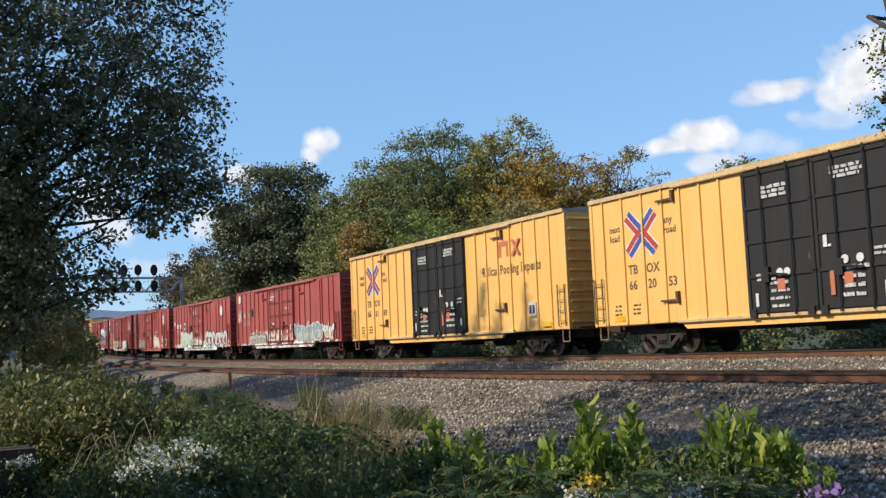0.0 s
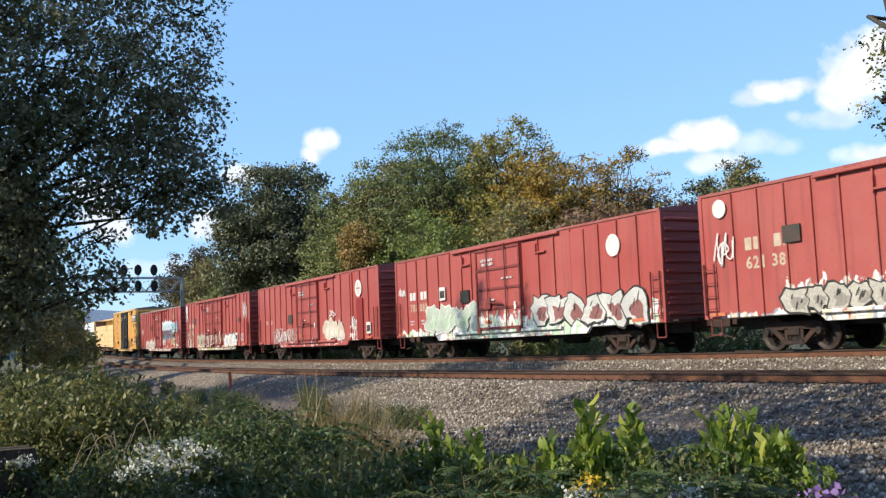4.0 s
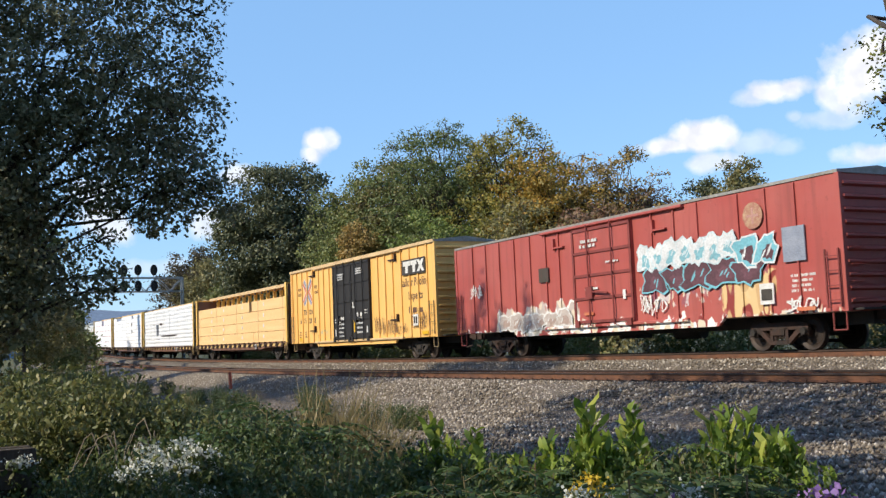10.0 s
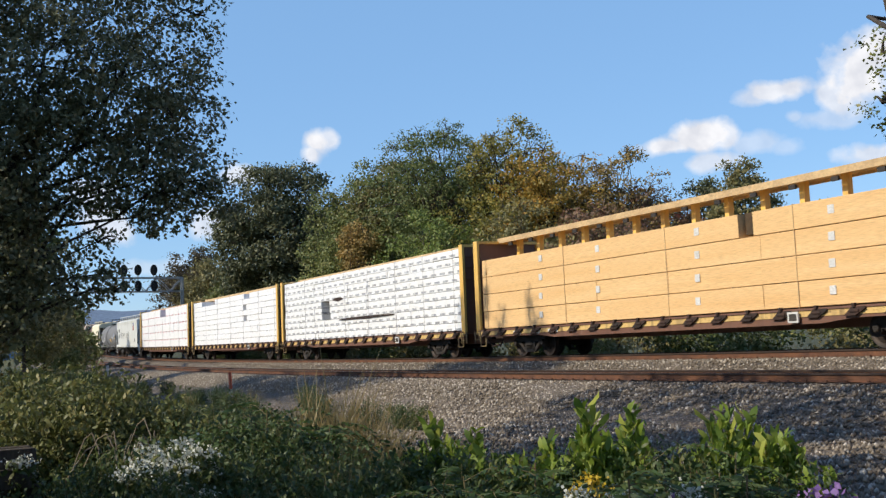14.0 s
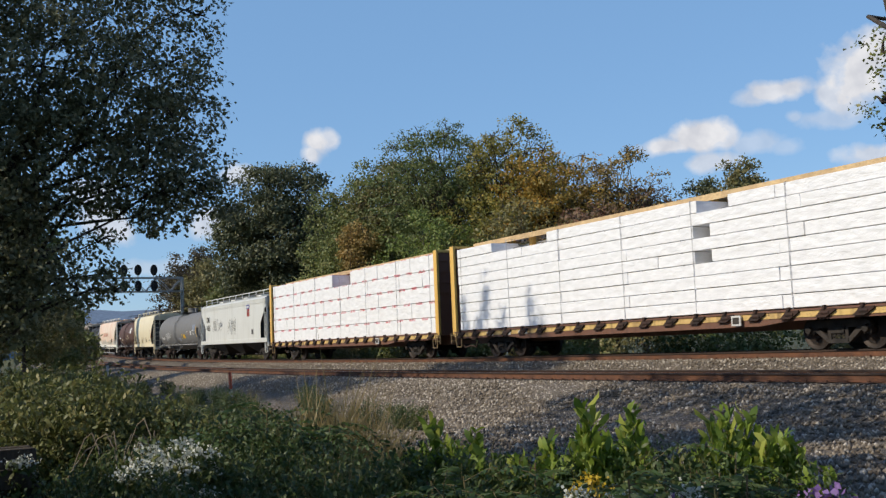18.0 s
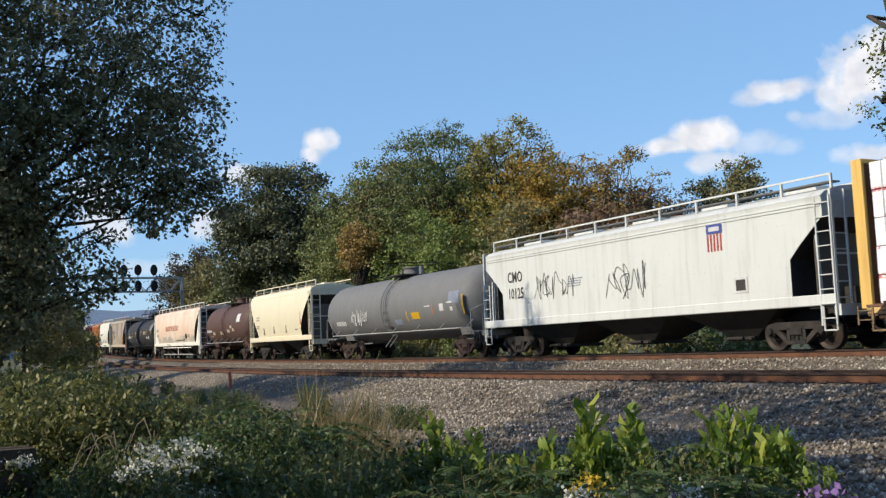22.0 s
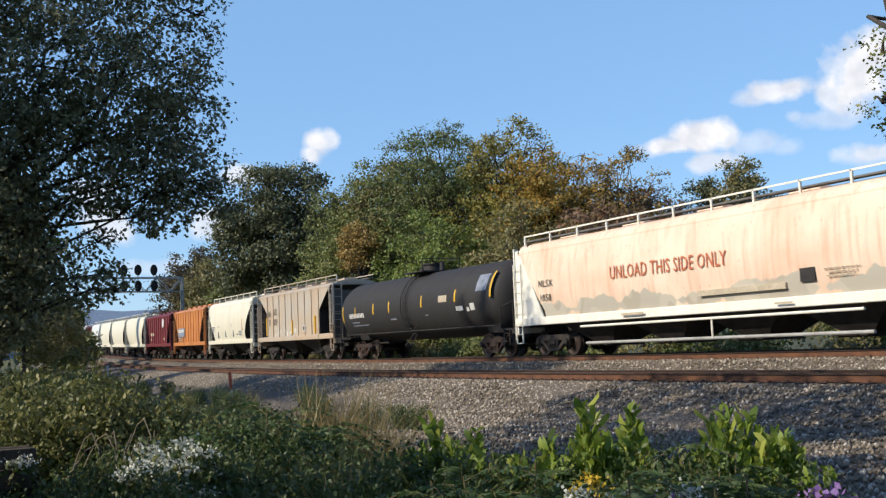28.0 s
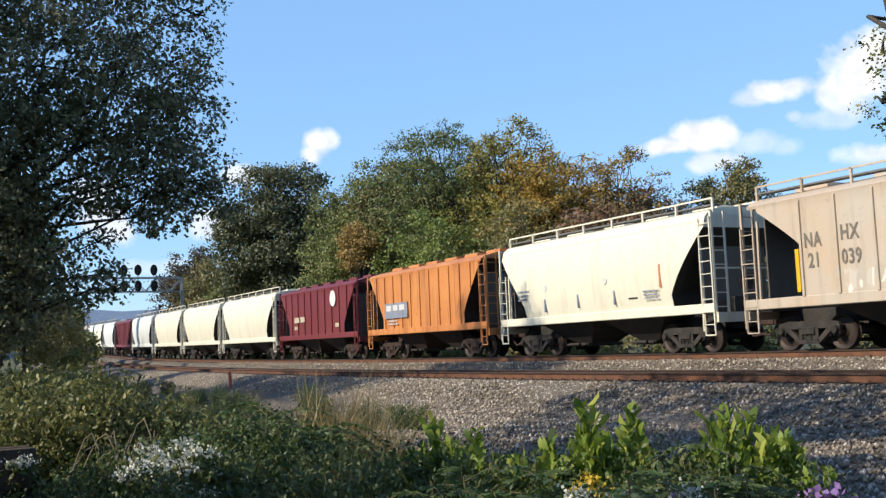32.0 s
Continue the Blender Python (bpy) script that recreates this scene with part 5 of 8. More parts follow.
def hopper(ends, coat, roof_coat, label, bulge, top=4.22, foot=1.45, knee=2.1, slope_top=3.5, ribs=(), bays=2, rail=True, sill_coat=None, trim=None, kind="dusty", dark=None, hatches=False, tail=0.25):
    """A covered hopper: lofted body over sloping ends, outlet bays, end frames with ladders, running board."""
    car, half = start_car("covered_hopper", ends, label, "hopper car", 1.75, kind)
    sill_coat, trim = sill_coat or coat, trim or coat
    # shade under the sloping ends and bays goes into this dark colour
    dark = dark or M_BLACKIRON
    zb = 1.38
    hb = half - tail
    xs = [-hb + hb * 2 * i / 40 for i in range(41)]
    xs = sorted(set(xs + [q * (hb - foot - e) for q in (-1, 1) for e in (-0.0005, 0.0005)]))
    secs = [hopper_section(x, hb, foot, knee, slope_top, bulge, top, zb) for x in xs]
    n = len(secs[0])
    s, sl = Shape(), Shape()
    vs = [(x, y, z) for x, sec in zip(xs, secs) for y, z in sec + [(-y, z) for y, z in sec[-2::-1]]]
    m = 2 * n - 1
    fs = [(i * m + k, (i + 1) * m + k, (i + 1) * m + k + 1, i * m + k + 1) for i in range(len(xs) - 1) for k in range(m - 1)]
    s.add(vs, fs)
    s.add([vs[k] for k in range(m)], [tuple(range(m))]).add(vs[-m:], [tuple(range(m))[::-1]])
    part("body", s, coat, car, "", True)
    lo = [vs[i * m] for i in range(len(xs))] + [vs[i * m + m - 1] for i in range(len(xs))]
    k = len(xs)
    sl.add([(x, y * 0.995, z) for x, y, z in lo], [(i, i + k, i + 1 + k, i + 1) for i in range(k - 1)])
    part("slope_sheet", sl, dark, car, "sloping end and floor sheets with shade in their dark colour")
    for q in (-1, 1):
        y = q * 1.42
        part("side_sill", Shape().box(-half, half, y - 0.06, y + 0.06, 1.12, 1.40, 0.02), sill_coat, car)
        part("end_platform", Shape().box(q * half - (0.9 if q > 0 else 0.0), q * half + (0.9 if q < 0 else 0.0), -1.4, 1.4, 1.06, 1.14), dark, car)
        part("end_sill", Shape().box(q * half - 0.1, q * half + 0.1, -1.42, 1.42, 0.86, 1.14), sill_coat, car)
        for yy in (-1.40, 1.40):
            part("end_post", Shape().beam((q * half, yy, 1.1), (q * half, yy, top - 0.2), 0.07), trim, car)
            part("end_brace", Shape().beam((q * (half - 0.5), yy * 0.98, 1.1), (q * (half - 0.55), yy * 0.98, slope_top - 0.45), 0.06), trim, car)
        for z in (2.4, top - 0.25):
            part("end_rail", Shape().beam((q * half, -1.4, z), (q * half, 1.4, z), 0.05), trim, car)
        ladder(car, q * (half - 0.23) - 0.23, -1.47, 0.62, top - 0.35 if q > 0 else slope_top - 0.6, trim, 0.46)
        e = Shape()
        for i in range(7):
            z = 1.3 + i * 0.4
            e.beam((q * (half + 0.03), -1.38, z), (q * (half + 0.03), -0.95, z), 0.03)
        e.beam((q * (half + 0.03), -0.95, 1.1), (q * (half + 0.03), -0.95, top - 0.2), 0.05)
        part("end_ladder", e, trim, car)
        part("centre_sill", Shape().box(q * (half - 1.6) - 1.5, q * (half - 1.6) + 1.5, -0.3, 0.3, 0.70, 1.1), dark, car)
        stirrup(car, q * (half - 0.22) - 0.2, trim, 0.5, 1.1, -1.45)
        # added plate closes the open end; its dark colour stands for shade
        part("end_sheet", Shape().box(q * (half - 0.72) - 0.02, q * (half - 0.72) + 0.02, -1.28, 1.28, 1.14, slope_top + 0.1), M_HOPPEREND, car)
    gear = M_BLACKIRON
    part("brake_box", Shape().box(half - 0.65, half - 0.3, -0.4, 0.2, 1.14, 1.6, 0.03), gear, car)
    part("brake_cylinder", Shape().rod((half - 0.68, 0.6, 1.35), (half - 0.2, 0.6, 1.35), 0.18, None, 10), gear, car)
    part("brake_wheel", Shape().rod((half + 0.06, -0.3, 2.0), (half + 0.12, -0.3, 2.0), 0.26, None, 16), gear, car)
    span = 2 * (hb - foot - 0.45)
    for b in range(bays):
        c = -span / 2 + span * (b + 0.5) / bays
        w = span / bays / 2 - 0.12
        pts = [(c + i * w, j * 1.32, 1.2) for i, j in ((-1, -1), (1, -1), (1, 1), (-1, 1))] + [(c + i * 0.45, j * 0.55, 0.42) for i, j in ((-1, -1), (1, -1), (1, 1), (-1, 1))]
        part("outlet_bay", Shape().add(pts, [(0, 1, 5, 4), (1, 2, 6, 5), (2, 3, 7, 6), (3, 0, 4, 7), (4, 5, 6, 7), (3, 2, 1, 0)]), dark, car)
        part("outlet_gate", Shape().box(c - 0.5, c + 0.5, -0.75, 0.75, 0.30, 0.42).rod((c - 0.3, -0.95, 0.38), (c + 0.3, -0.95, 0.38), 0.05, None, 8).box(c - 0.55, c + 0.55, -0.9, -0.82, 0.34, 0.40), M_TRUCK, car)
    for x in ribs:
        d = hb - abs(x)
        low = zb if d > foot else knee + (slope_top - knee) * (1 - max(d, 0) / foot) ** 0.9
        for q in (-1, 1):
            part("side_post", Shape().box(x - 0.035, x + 0.035, min(q * 1.45, q * 1.51), max(q * 1.45, q * 1.51), low, top - 0.4, 0.02), coat, car)
    if bulge:
        part("eave_band", Shape().box(-hb, hb, -1.43, -1.36, top - 0.47, top - 0.41).box(-hb, hb, 1.36, 1.43, top - 0.47, top - 0.41), coat, car)
    if rail:
        g = Shape()
        for y in (-0.78, 0.78):
            g.box(-hb, hb, y - 0.02, y + 0.02, top + 0.14, top + 0.20)
        part("running_board", Shape().box(-hb, hb, -1.05, -0.72, top + 0.02, top + 0.06).box(-hb, hb, 0.72, 1.05, top + 0.02, top + 0.06), M_GRATE, car)
        for y in (-1.06, 1.06):
            r = Shape().box(-hb, hb, y - 0.02, y + 0.02, top + 0.20, top + 0.25)
            part("roof_rail", r, trim, car)
        k = max(6, round(2 * hb / 1.6))
        for i in range(k + 1):
            x = -hb + i * 2 * hb / k
            part("rail_post", Shape().box(x - 0.03, x + 0.03, -1.08, -1.02, top - 0.2, top + 0.24), trim, car)
    for i in range(5 if not hatches else 6):
        x = -hb + (i + 0.5) * 2 * hb / (5 if not hatches else 6)
        part("roof_hatch", Shape().box(x - 0.55, x + 0.55, -0.36, 0.36, top - 0.05, top + 0.12, 0.04), roof_coat, car)
    return car, half


def cover_paint(name, base, worn, streak, streaks=0.45, **kw):
    return paint(name, base, worn, streak, 0.5, streaks, **kw)


M_HGREY = cover_paint("pale_grey_green_hopper_paint", (0.625, 0.63, 0.595), (0.52, 0.525, 0.49), (0.30, 0.28, 0.23), 0.42)
M_HCREAM = cover_paint("cream_hopper_paint", (0.74, 0.66, 0.47), (0.68, 0.60, 0.42), (0.44, 0.36, 0.24), 0.25)
M_HCREAM2 = cover_paint("dull_cream_hopper_paint", (0.70, 0.655, 0.52), (0.60, 0.56, 0.44), (0.38, 0.32, 0.24), 0.4)
M_HPINK = cover_paint("sunburnt_white_hopper_paint", (0.76, 0.65, 0.51), (0.72, 0.42, 0.28), (0.60, 0.27, 0.15), 0.6, fade=0.75, sprays=[(-8.0, 8.0, 1.30, 1.85, 0.5, (0.44, 0.41, 0.34), (0.50, 0.46, 0.38), (0.40, 0.36, 0.29), 1.0)])
M_HWHITE = cover_paint("white_sill_paint", (0.80, 0.77, 0.68), (0.72, 0.66, 0.55), (0.4, 0.3, 0.2), 0.3)
M_HTAN = cover_paint("grey_tan_hopper_paint", (0.46, 0.41, 0.34), (0.50, 0.33, 0.19), (0.24, 0.18, 0.13), 0.5, fade=0.75, sprays=[(-3.4, 1.2, 1.42, 1.95, 1.6, (0.5, 0.45, 0.38), (0.42, 0.37, 0.30), (0.66, 0.62, 0.55), 0.7)])
M_HORANGE = cover_paint("rusty_orange_hopper_paint", (0.58, 0.235, 0.065), (0.42, 0.14, 0.045), (0.17, 0.055, 0.025), 0.95, fade=0.6)
M_HMAROON = cover_paint("maroon_hopper_paint", (0.15, 0.022, 0.025), (0.20, 0.04, 0.04), (0.07, 0.02, 0.02), 0.5)
# hopper ends: the shade on them is mixed into this dark paint
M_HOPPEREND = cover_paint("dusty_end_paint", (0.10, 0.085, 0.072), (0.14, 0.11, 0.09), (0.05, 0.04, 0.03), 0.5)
M_HBROWN = cover_paint("brown_end_paint", (0.11, 0.05, 0.035), (0.14, 0.07, 0.05), (0.05, 0.03, 0.02), 0.5)

car, half = hopper((-285.1, -268.0), M_HGREY, M_HGREY, "pale grey-green long covered hopper with scribbled graffiti", False, 4.22, 1.15, 2.35, 3.35, bays=3, sill_coat=M_HGREY, trim=M_HGREY)
rng = random.Random(12)
lettering("reporting_mark", "CMO", -6.75, 2.76, 0.56, M_BLACKLET, car, -1.475, 1.05, 0.78, bold=0.008)
lettering("car_number", "10125", -6.75, 2.15, 0.56, M_BLACKLET, car, -1.475, 1.0, 0.78, bold=0.008)
scrawl("spray_tag", rng, -4.9, 1.95, 2.5, 1.0, 5, M_BLACKLET, car, 0.028, -1.475)
scrawl("spray_tag", rng, -0.6, 1.75, 2.3, 1.2, 4, M_BLACKLET, car, 0.03, -1.475)
part("shield_emblem", Shape().plate([(4.12, 3.35), (4.75, 3.35), (4.75, 3.62), (4.12, 3.62)], -1.478, -1.462), M_BLUELET, car)
bars("shield_stripes", [(4.13 + i * 0.13, 2.85, 0.06, 0.48) for i in range(5)], M_REDLET, car, -1.472)
bars("shield_name", [(4.22, 3.42, 0.42, 0.12)], M_WHITE, car, -1.479)
part("notice", Shape().box(5.1, 5.6, -1.48, -1.462, 1.62, 2.05), M_WHITE, car)
bars("notice_print", [(5.17, 1.68, 0.36, 0.3)], M_BLACKLET, car, -1.482)
bars("small_print", lines_of(rng, -2.9, 2.6, 1.0, 4, 0.03, 0.05), M_GREYLET, car, -1.472)
for zz in (3.62, 3.70):
    part("body_crease", Shape().box(-half + 0.3, half - 0.3, -1.482, -1.46, zz, zz + 0.03), M_HGREY, car)


# ---------------------------------------------------------------- tank cars
def tank_car(ends, coat, label, r, zc, marks, kind="rusty", reflectors=False, platform=True, off=0.0):
    car, half = start_car("tank_car", ends, label, "tank car", 2.1, kind)
    ht = half - 0.35
    prof = [(-ht, 0.001), (-ht + 0.02, r * 0.3), (-ht + 0.12, r * 0.6), (-ht + 0.30, r * 0.83), (-ht + 0.55, r * 0.96), (-ht + 0.8, r)]
    prof = prof + [(-ht * 0.5, r), (-ht * 0.499, r * 1.004), (0, r * 1.004), (ht * 0.5, r * 1.004), (ht * 0.501, r)] + [(-x, q) for x, q in prof[::-1]]
    part("tank", Shape().lathe(prof, "x", (off, 0, zc), 48), coat, car, "", True)
    for x in (-ht * 0.62, -ht * 0.2, ht * 0.25, ht * 0.66):
        part("weld_seam", Shape().lathe([(x - 0.03, r), (x - 0.015, r * 1.007), (x + 0.015, r * 1.007), (x + 0.03, r)], "x", (off, 0, zc), 48), coat, car, "", True)
    for q in (-1, 1):
        x = q * (half - 2.1)
        sad = Shape()
        for y in (-1.0, 1.0):
            sad.add([(x - 0.55, y * 0.9, 0.95), (x + 0.55, y * 0.9, 0.95), (x + 0.40, y * 1.32, zc - 0.35), (x - 0.40, y * 1.32, zc - 0.35), (x - 0.55, y * 0.7, 0.95), (x + 0.55, y * 0.7, 0.95), (x + 0.40, y * 1.1, zc - 0.5), (x - 0.40, y * 1.1, zc - 0.5)], [(0, 1, 2, 3), (7, 6, 5, 4), (0, 3, 7, 4), (1, 5, 6, 2), (3, 2, 6, 7), (0, 4, 5, 1)])
        sad.box(x - 1.6, x + 1.6, -0.4, 0.4, 0.74, 1.12)
        part("saddle", sad, coat, car)
        part("end_sill", Shape().box(q * half - 0.12, q * half + 0.12, -1.4, 1.4, 0.86, 1.06, 0.02).box(q * (half - 0.7) - 0.6, q * (half - 0.7) + 0.6, -1.4, -0.5, 1.02, 1.08), coat, car)
        h = Shape().path([(q * half, -1.38, 0.9), (q * half, -1.38, 2.1), (q * half, 1.38, 2.1), (q * half, 1.38, 0.9)], 0.025)
        h.path([(q * (half - 0.9), -1.42, 0.95), (q * (half - 0.9), -1.42, 1.9), (q * half, -1.38, 2.1)], 0.022)
        part("end_handrail", h, coat if not reflectors else M_BLACKIRON, car)
        ladder(car, q * (half - 0.35) - 0.2, -1.46, 0.45, 1.05, M_BLACKIRON, 0.4)
    part("brake_wheel", Shape().rod((half + 0.02, -0.5, 1.9), (half + 0.07, -0.5, 1.9), 0.26, None, 16).beam((half, -0.5, 1.0), (half, -0.5, 1.9), 0.08), M_BLACKIRON, car)
    rail = Shape().path([(-half + 1.0, -1.46, 1.22), (half - 1.0, -1.46, 1.22)], 0.026, 8)
    for i in range(7):
        x = -half + 1.3 + i * (2 * half - 2.6) / 6
        rail.beam((x, -1.46, 1.22), (x + 0.12, -1.16, 1.55), 0.03)
    part("side_handrail", rail, M_GALV if not reflectors else M_TRUCK, car)
    climb = M_BLACKIRON if reflectors else coat
    for dx in (off - 0.24, off + 0.24):
        pts = [(dx, -1.42, 0.55)]
        for k in range(10):
            a = radians(-52 + k * 13.5)
            pts.append((dx, -(r + 0.12) * math.cos(a), zc + (r + 0.12) * math.sin(a)))
        part("ladder_stile", Shape().path(pts, 0.024, 6), climb, car)
    for k in range(11):
        a = radians(-50 + k * 11.5)
        part("rung", Shape().beam((off - 0.24, -(r + 0.12) * math.cos(a), zc + (r + 0.12) * math.sin(a)), (off + 0.24, -(r + 0.12) * math.cos(a), zc + (r + 0.12) * math.sin(a)), 0.028), climb, car)
    zt = zc + r
    if platform:
        part("platform", Shape().box(off - 0.95, off + 0.95, -1.0, 1.0, zt + 0.02, zt + 0.07), M_BLACKIRON, car)
        pr = Shape()
        for x in (off - 0.85, off + 0.85):
            pr.path([(x, -0.95, zt), (x, -0.95, zt + 0.60), (x, 0.95, zt + 0.60), (x, 0.95, zt)], 0.022, 6)
        pr.path([(off - 0.85, 0.95, zt + 0.60), (off + 0.85, 0.95, zt + 0.60)], 0.02, 6)
        part("platform_rail", pr, M_BLACKIRON, car)
    part("manway", Shape().rod((off, 0, zt - 0.05), (off, 0, zt + 0.38), 0.42, 0.40, 18).rod((off, 0, zt + 0.38), (off, 0, zt + 0.44), 0.46, None, 18), coat, car, "", True)
    part("valve", Shape().rod((off + 0.75, 0.1, zt), (off + 0.75, 0.1, zt + 0.45), 0.12, 0.10, 10), coat, car)
    part("valve", Shape().rod((off - 0.8, -0.1, zt), (off - 0.8, -0.1, zt + 0.32), 0.14, None, 10), coat, car)
    for k_, x, dz, w, h in marks:
        def on(zz, out=0.006):
            return -math.sqrt(max((r * 1.004 + out) ** 2 - (zz - zc) ** 2, 0.01))
        mt = {"w": M_WHITE, "y": M_YELLOWREF, "g": M_GREYLET, "c": M_CREAMLET, "o": M_ORANGELET}[k_]
        s = Shape()
        steps = max(2, round(h / 0.1))
        z0 = zc + dz
        vs = [(xx, on(z0 + h * i / steps), z0 + h * i / steps) for i in range(steps + 1) for xx in (x, x + w)]
        s.add(vs, [(2 * i, 2 * i + 1, 2 * i + 3, 2 * i + 2) for i in range(steps)])
        part("reflector" if k_ == "y" and w < 0.2 else "stencil_panel", s, mt, car)
    return car, half


M_TGREY = paint("grey_tank_paint", (0.155, 0.155, 0.155), (0.20, 0.197, 0.19), (0.09, 0.075, 0.06), 0.75, 0.35, sprays=[])
M_TBROWN = paint("brown_tank_paint", (0.085, 0.042, 0.030), (0.12, 0.062, 0.045), (0.035, 0.02, 0.016), 0.7, 0.5)
M_TBLACK = paint("black_tank_paint", (0.020, 0.018, 0.018), (0.030, 0.027, 0.025), (0.045, 0.038, 0.032), 0.75, 0.3)
rng = random.Random(13)
grey_marks = [("w", -6.9 + i * 0.19, -0.62, 0.13, 0.2) for i in range(7)] + [("g", 5.75, -0.08, 0.9, 0.5), ("y", 2.1, -0.60, 0.80, 0.30), ("y", 1.6, -0.66, 0.07, 0.45), ("o", 4.2, -0.46, 0.08, 0.42), ("y", 6.9, -0.55, 0.14, 0.8), ("w", 4.9, -0.35, 0.36, 0.3), ("w", 3.5, -0.12, 0.5, 0.05), ("w", 5.6, -0.05, 0.45, 0.05), ("w", 5.85, -0.38, 0.22, 0.16), ("g", 0.2, -0.8, 0.8, 0.25)]
car, half = tank_car((-302.2, -285.4), M_TGREY, "dusty grey tank car with a white tag and a yellow panel", 1.50, 2.34, grey_marks, "rusty", off=-0.6)
scrawl("spray_tag", rng, -4.7, 1.65, 2.0, 0.85, 6, M_WHITE, car, 0.045, -1.512)

car, half = hopper((-316.2, -304.4), M_HCREAM, M_HCREAM, "short cream covered hopper with rounded sides", True, 4.22, 1.5, 1.75, 3.6, bays=2, sill_coat=M_HCREAM, trim=M_HCREAM)
part("notice", Shape().box(3.2, 3.6, -1.50, -1.46, 1.72, 2.08), M_BLACKIRON, car)
part("side_strip", Shape().box(-2.7, -2.64, -1.56, -1.46, 1.55, 2.0).box(-0.7, -0.64, -1.56, -1.46, 1.6, 2.05).box(1.6, 1.66, -1.56, -1.46, 1.6, 2.05), M_CREAMLET, car)
part("side_strip", Shape().box(4.25, 4.32, -1.58, -1.46, 2.0, 2.7), M_ORANGELET, car)
bars("small_print", lines_of(rng, -4.2, 2.6, 0.8, 2, 0.09) + lines_of(rng, -4.2, 2.1, 0.7, 2, 0.06), M_CREAMLET, car, -1.575)

brown_marks = [("w", -4.8 + i * 0.2, -0.42, 0.14, 0.18) for i in range(7)] + [("w", 3.4, 0.15, 0.85, 0.55), ("c", -3.2, -0.62, 0.6, 0.22), ("c", -1.1, -0.62, 0.7, 0.22), ("c", 0.9, -0.50, 0.6, 0.2), ("c", 2.2, -0.45, 0.5, 0.2), ("c", 1.7, -0.22, 0.5, 0.18), ("c", -4.2, -0.75, 0.9, 0.05)]
tank_car((-329.0, -316.9), M_TBROWN, "rusty brown short tank car with small white panels", 1.48, 2.42, brown_marks, "rusty")

car, half = hopper((-348.7, -329.9), M_HPINK, M_HPINK, "long cylindrical hopper with sunburnt pink-white sides", True, 4.2, 1.7, 1.62, 4.0, bays=4, sill_coat=M_HWHITE, trim=M_HWHITE, dark=M_TRUCK)
lettering("notice_words", "UNLOAD THIS SIDE ONLY", -3.45, 2.42, 0.60, M_ORANGELET, car, -1.60, 1.06, 0.715, bold=0.004)
lettering("reporting_mark", "NLSX", -7.6, 2.45, 0.34, M_BLACKLET, car, -1.60, 1.1, bold=0.005)
lettering("car_number", "1058", -7.6, 1.95, 0.34, M_BLACKLET, car, -1.57, 1.1, bold=0.005)
for q in (-1, 1):
    part("end_gusset", Shape().plate([(q * (half - 0.05), 1.4), (q * (half - 1.75), 1.4), (q * (half - 0.35), 3.9), (q * (half - 0.05), 3.9)][::-q], -1.40, -1.34), M_HWHITE, car)
part("side_pipe", Shape().rod((-5.2, -1.35, 0.42), (6.4, -1.35, 0.42), 0.05, None, 10), M_GALV, car)
part("side_pipe", Shape().rod((-5.4, -1.42, 0.98), (6.2, -1.42, 0.98), 0.04, None, 8).rod((0.9, -1.4, 0.42), (0.9, -1.4, 1.0), 0.03, None, 6), M_HWHITE, car)
part("notice", Shape().box(4.4, 4.9, -1.56, -1.46, 1.75, 2.1), M_BLACKIRON, car)
part("dirt_band", Shape().box(0.6, 3.9, -1.565, -1.46, 1.62, 1.78), M_CREAMLET, car)
bars("small_print", lines_of(rng, 5.2, 2.0, 1.2, 3, 0.04, 0.05) + [(-3, 1.23, 1.1, 0.08), (3.5, 1.23, 0.6, 0.05)], M_CREAMLET, car, -1.575)

black_marks = [("y", -8.0, -0.45, 0.10, 0.8), ("y", -4.2, -0.2, 0.12, 0.5), ("y", -2.4, -0.18, 0.12, 0.5), ("y", 1.0, -0.12, 0.12, 0.5), ("y", 4.1, -0.05, 0.13, 0.5), ("y", 7.0, 0.0, 0.14, 1.0), ("c", 2.7, 0.0, 0.75, 0.28), ("g", 5.9, 0.28, 0.85, 0.65), ("w", 5.4, -0.45, 0.36, 0.28), ("w", 4.2, -0.42, 0.6, 0.18), ("w", 5.1, -0.48, 0.2, 0.16), ("y", -6.4, -0.18, 0.09, 0.4)]
black_marks += [("w", -7.1 + i * 0.185, -0.30, 0.13, 0.22) for i in range(10)] + [("g", -6.9, -0.55, 0.9, 0.05), ("g", -6.9, -0.7, 1.9, 0.05), ("g", -2.3, -0.55, 0.6, 0.06), ("g", 1.3, -0.5, 0.3, 0.04)]
tank_car((-366.1, -349.0), M_TBLACK, "black tank car with yellow reflector strips", 1.49, 2.34, black_marks, "rusty", True, off=-0.6)

R_H = [-4.55 + i * 1.137 for i in range(9)]
car, half = hopper((-380.3, -367.0), M_HTAN, M_HTAN, "weathered grey-tan ribbed covered hopper", False, 4.25, 1.75, 2.70, 3.95, R_H, 2, sill_coat=M_HTAN, trim=M_HTAN, tail=0.3)
lettering("reporting_mark", "NA", -4.45, 2.62, 0.52, M_DIMLET, car, -1.475, 1.1, 0.72)
lettering("reporting_mark", "HX", -3.30, 2.70, 0.52, M_DIMLET, car, -1.475, 1.1, 0.72)
lettering("car_number", "21", -4.35, 2.1, 0.52, M_DIMLET, car, -1.475, 1.1, 0.72)
lettering("car_number", "039", -3.30, 2.1, 0.52, M_DIMLET, car, -1.475, 1.1, 0.72)
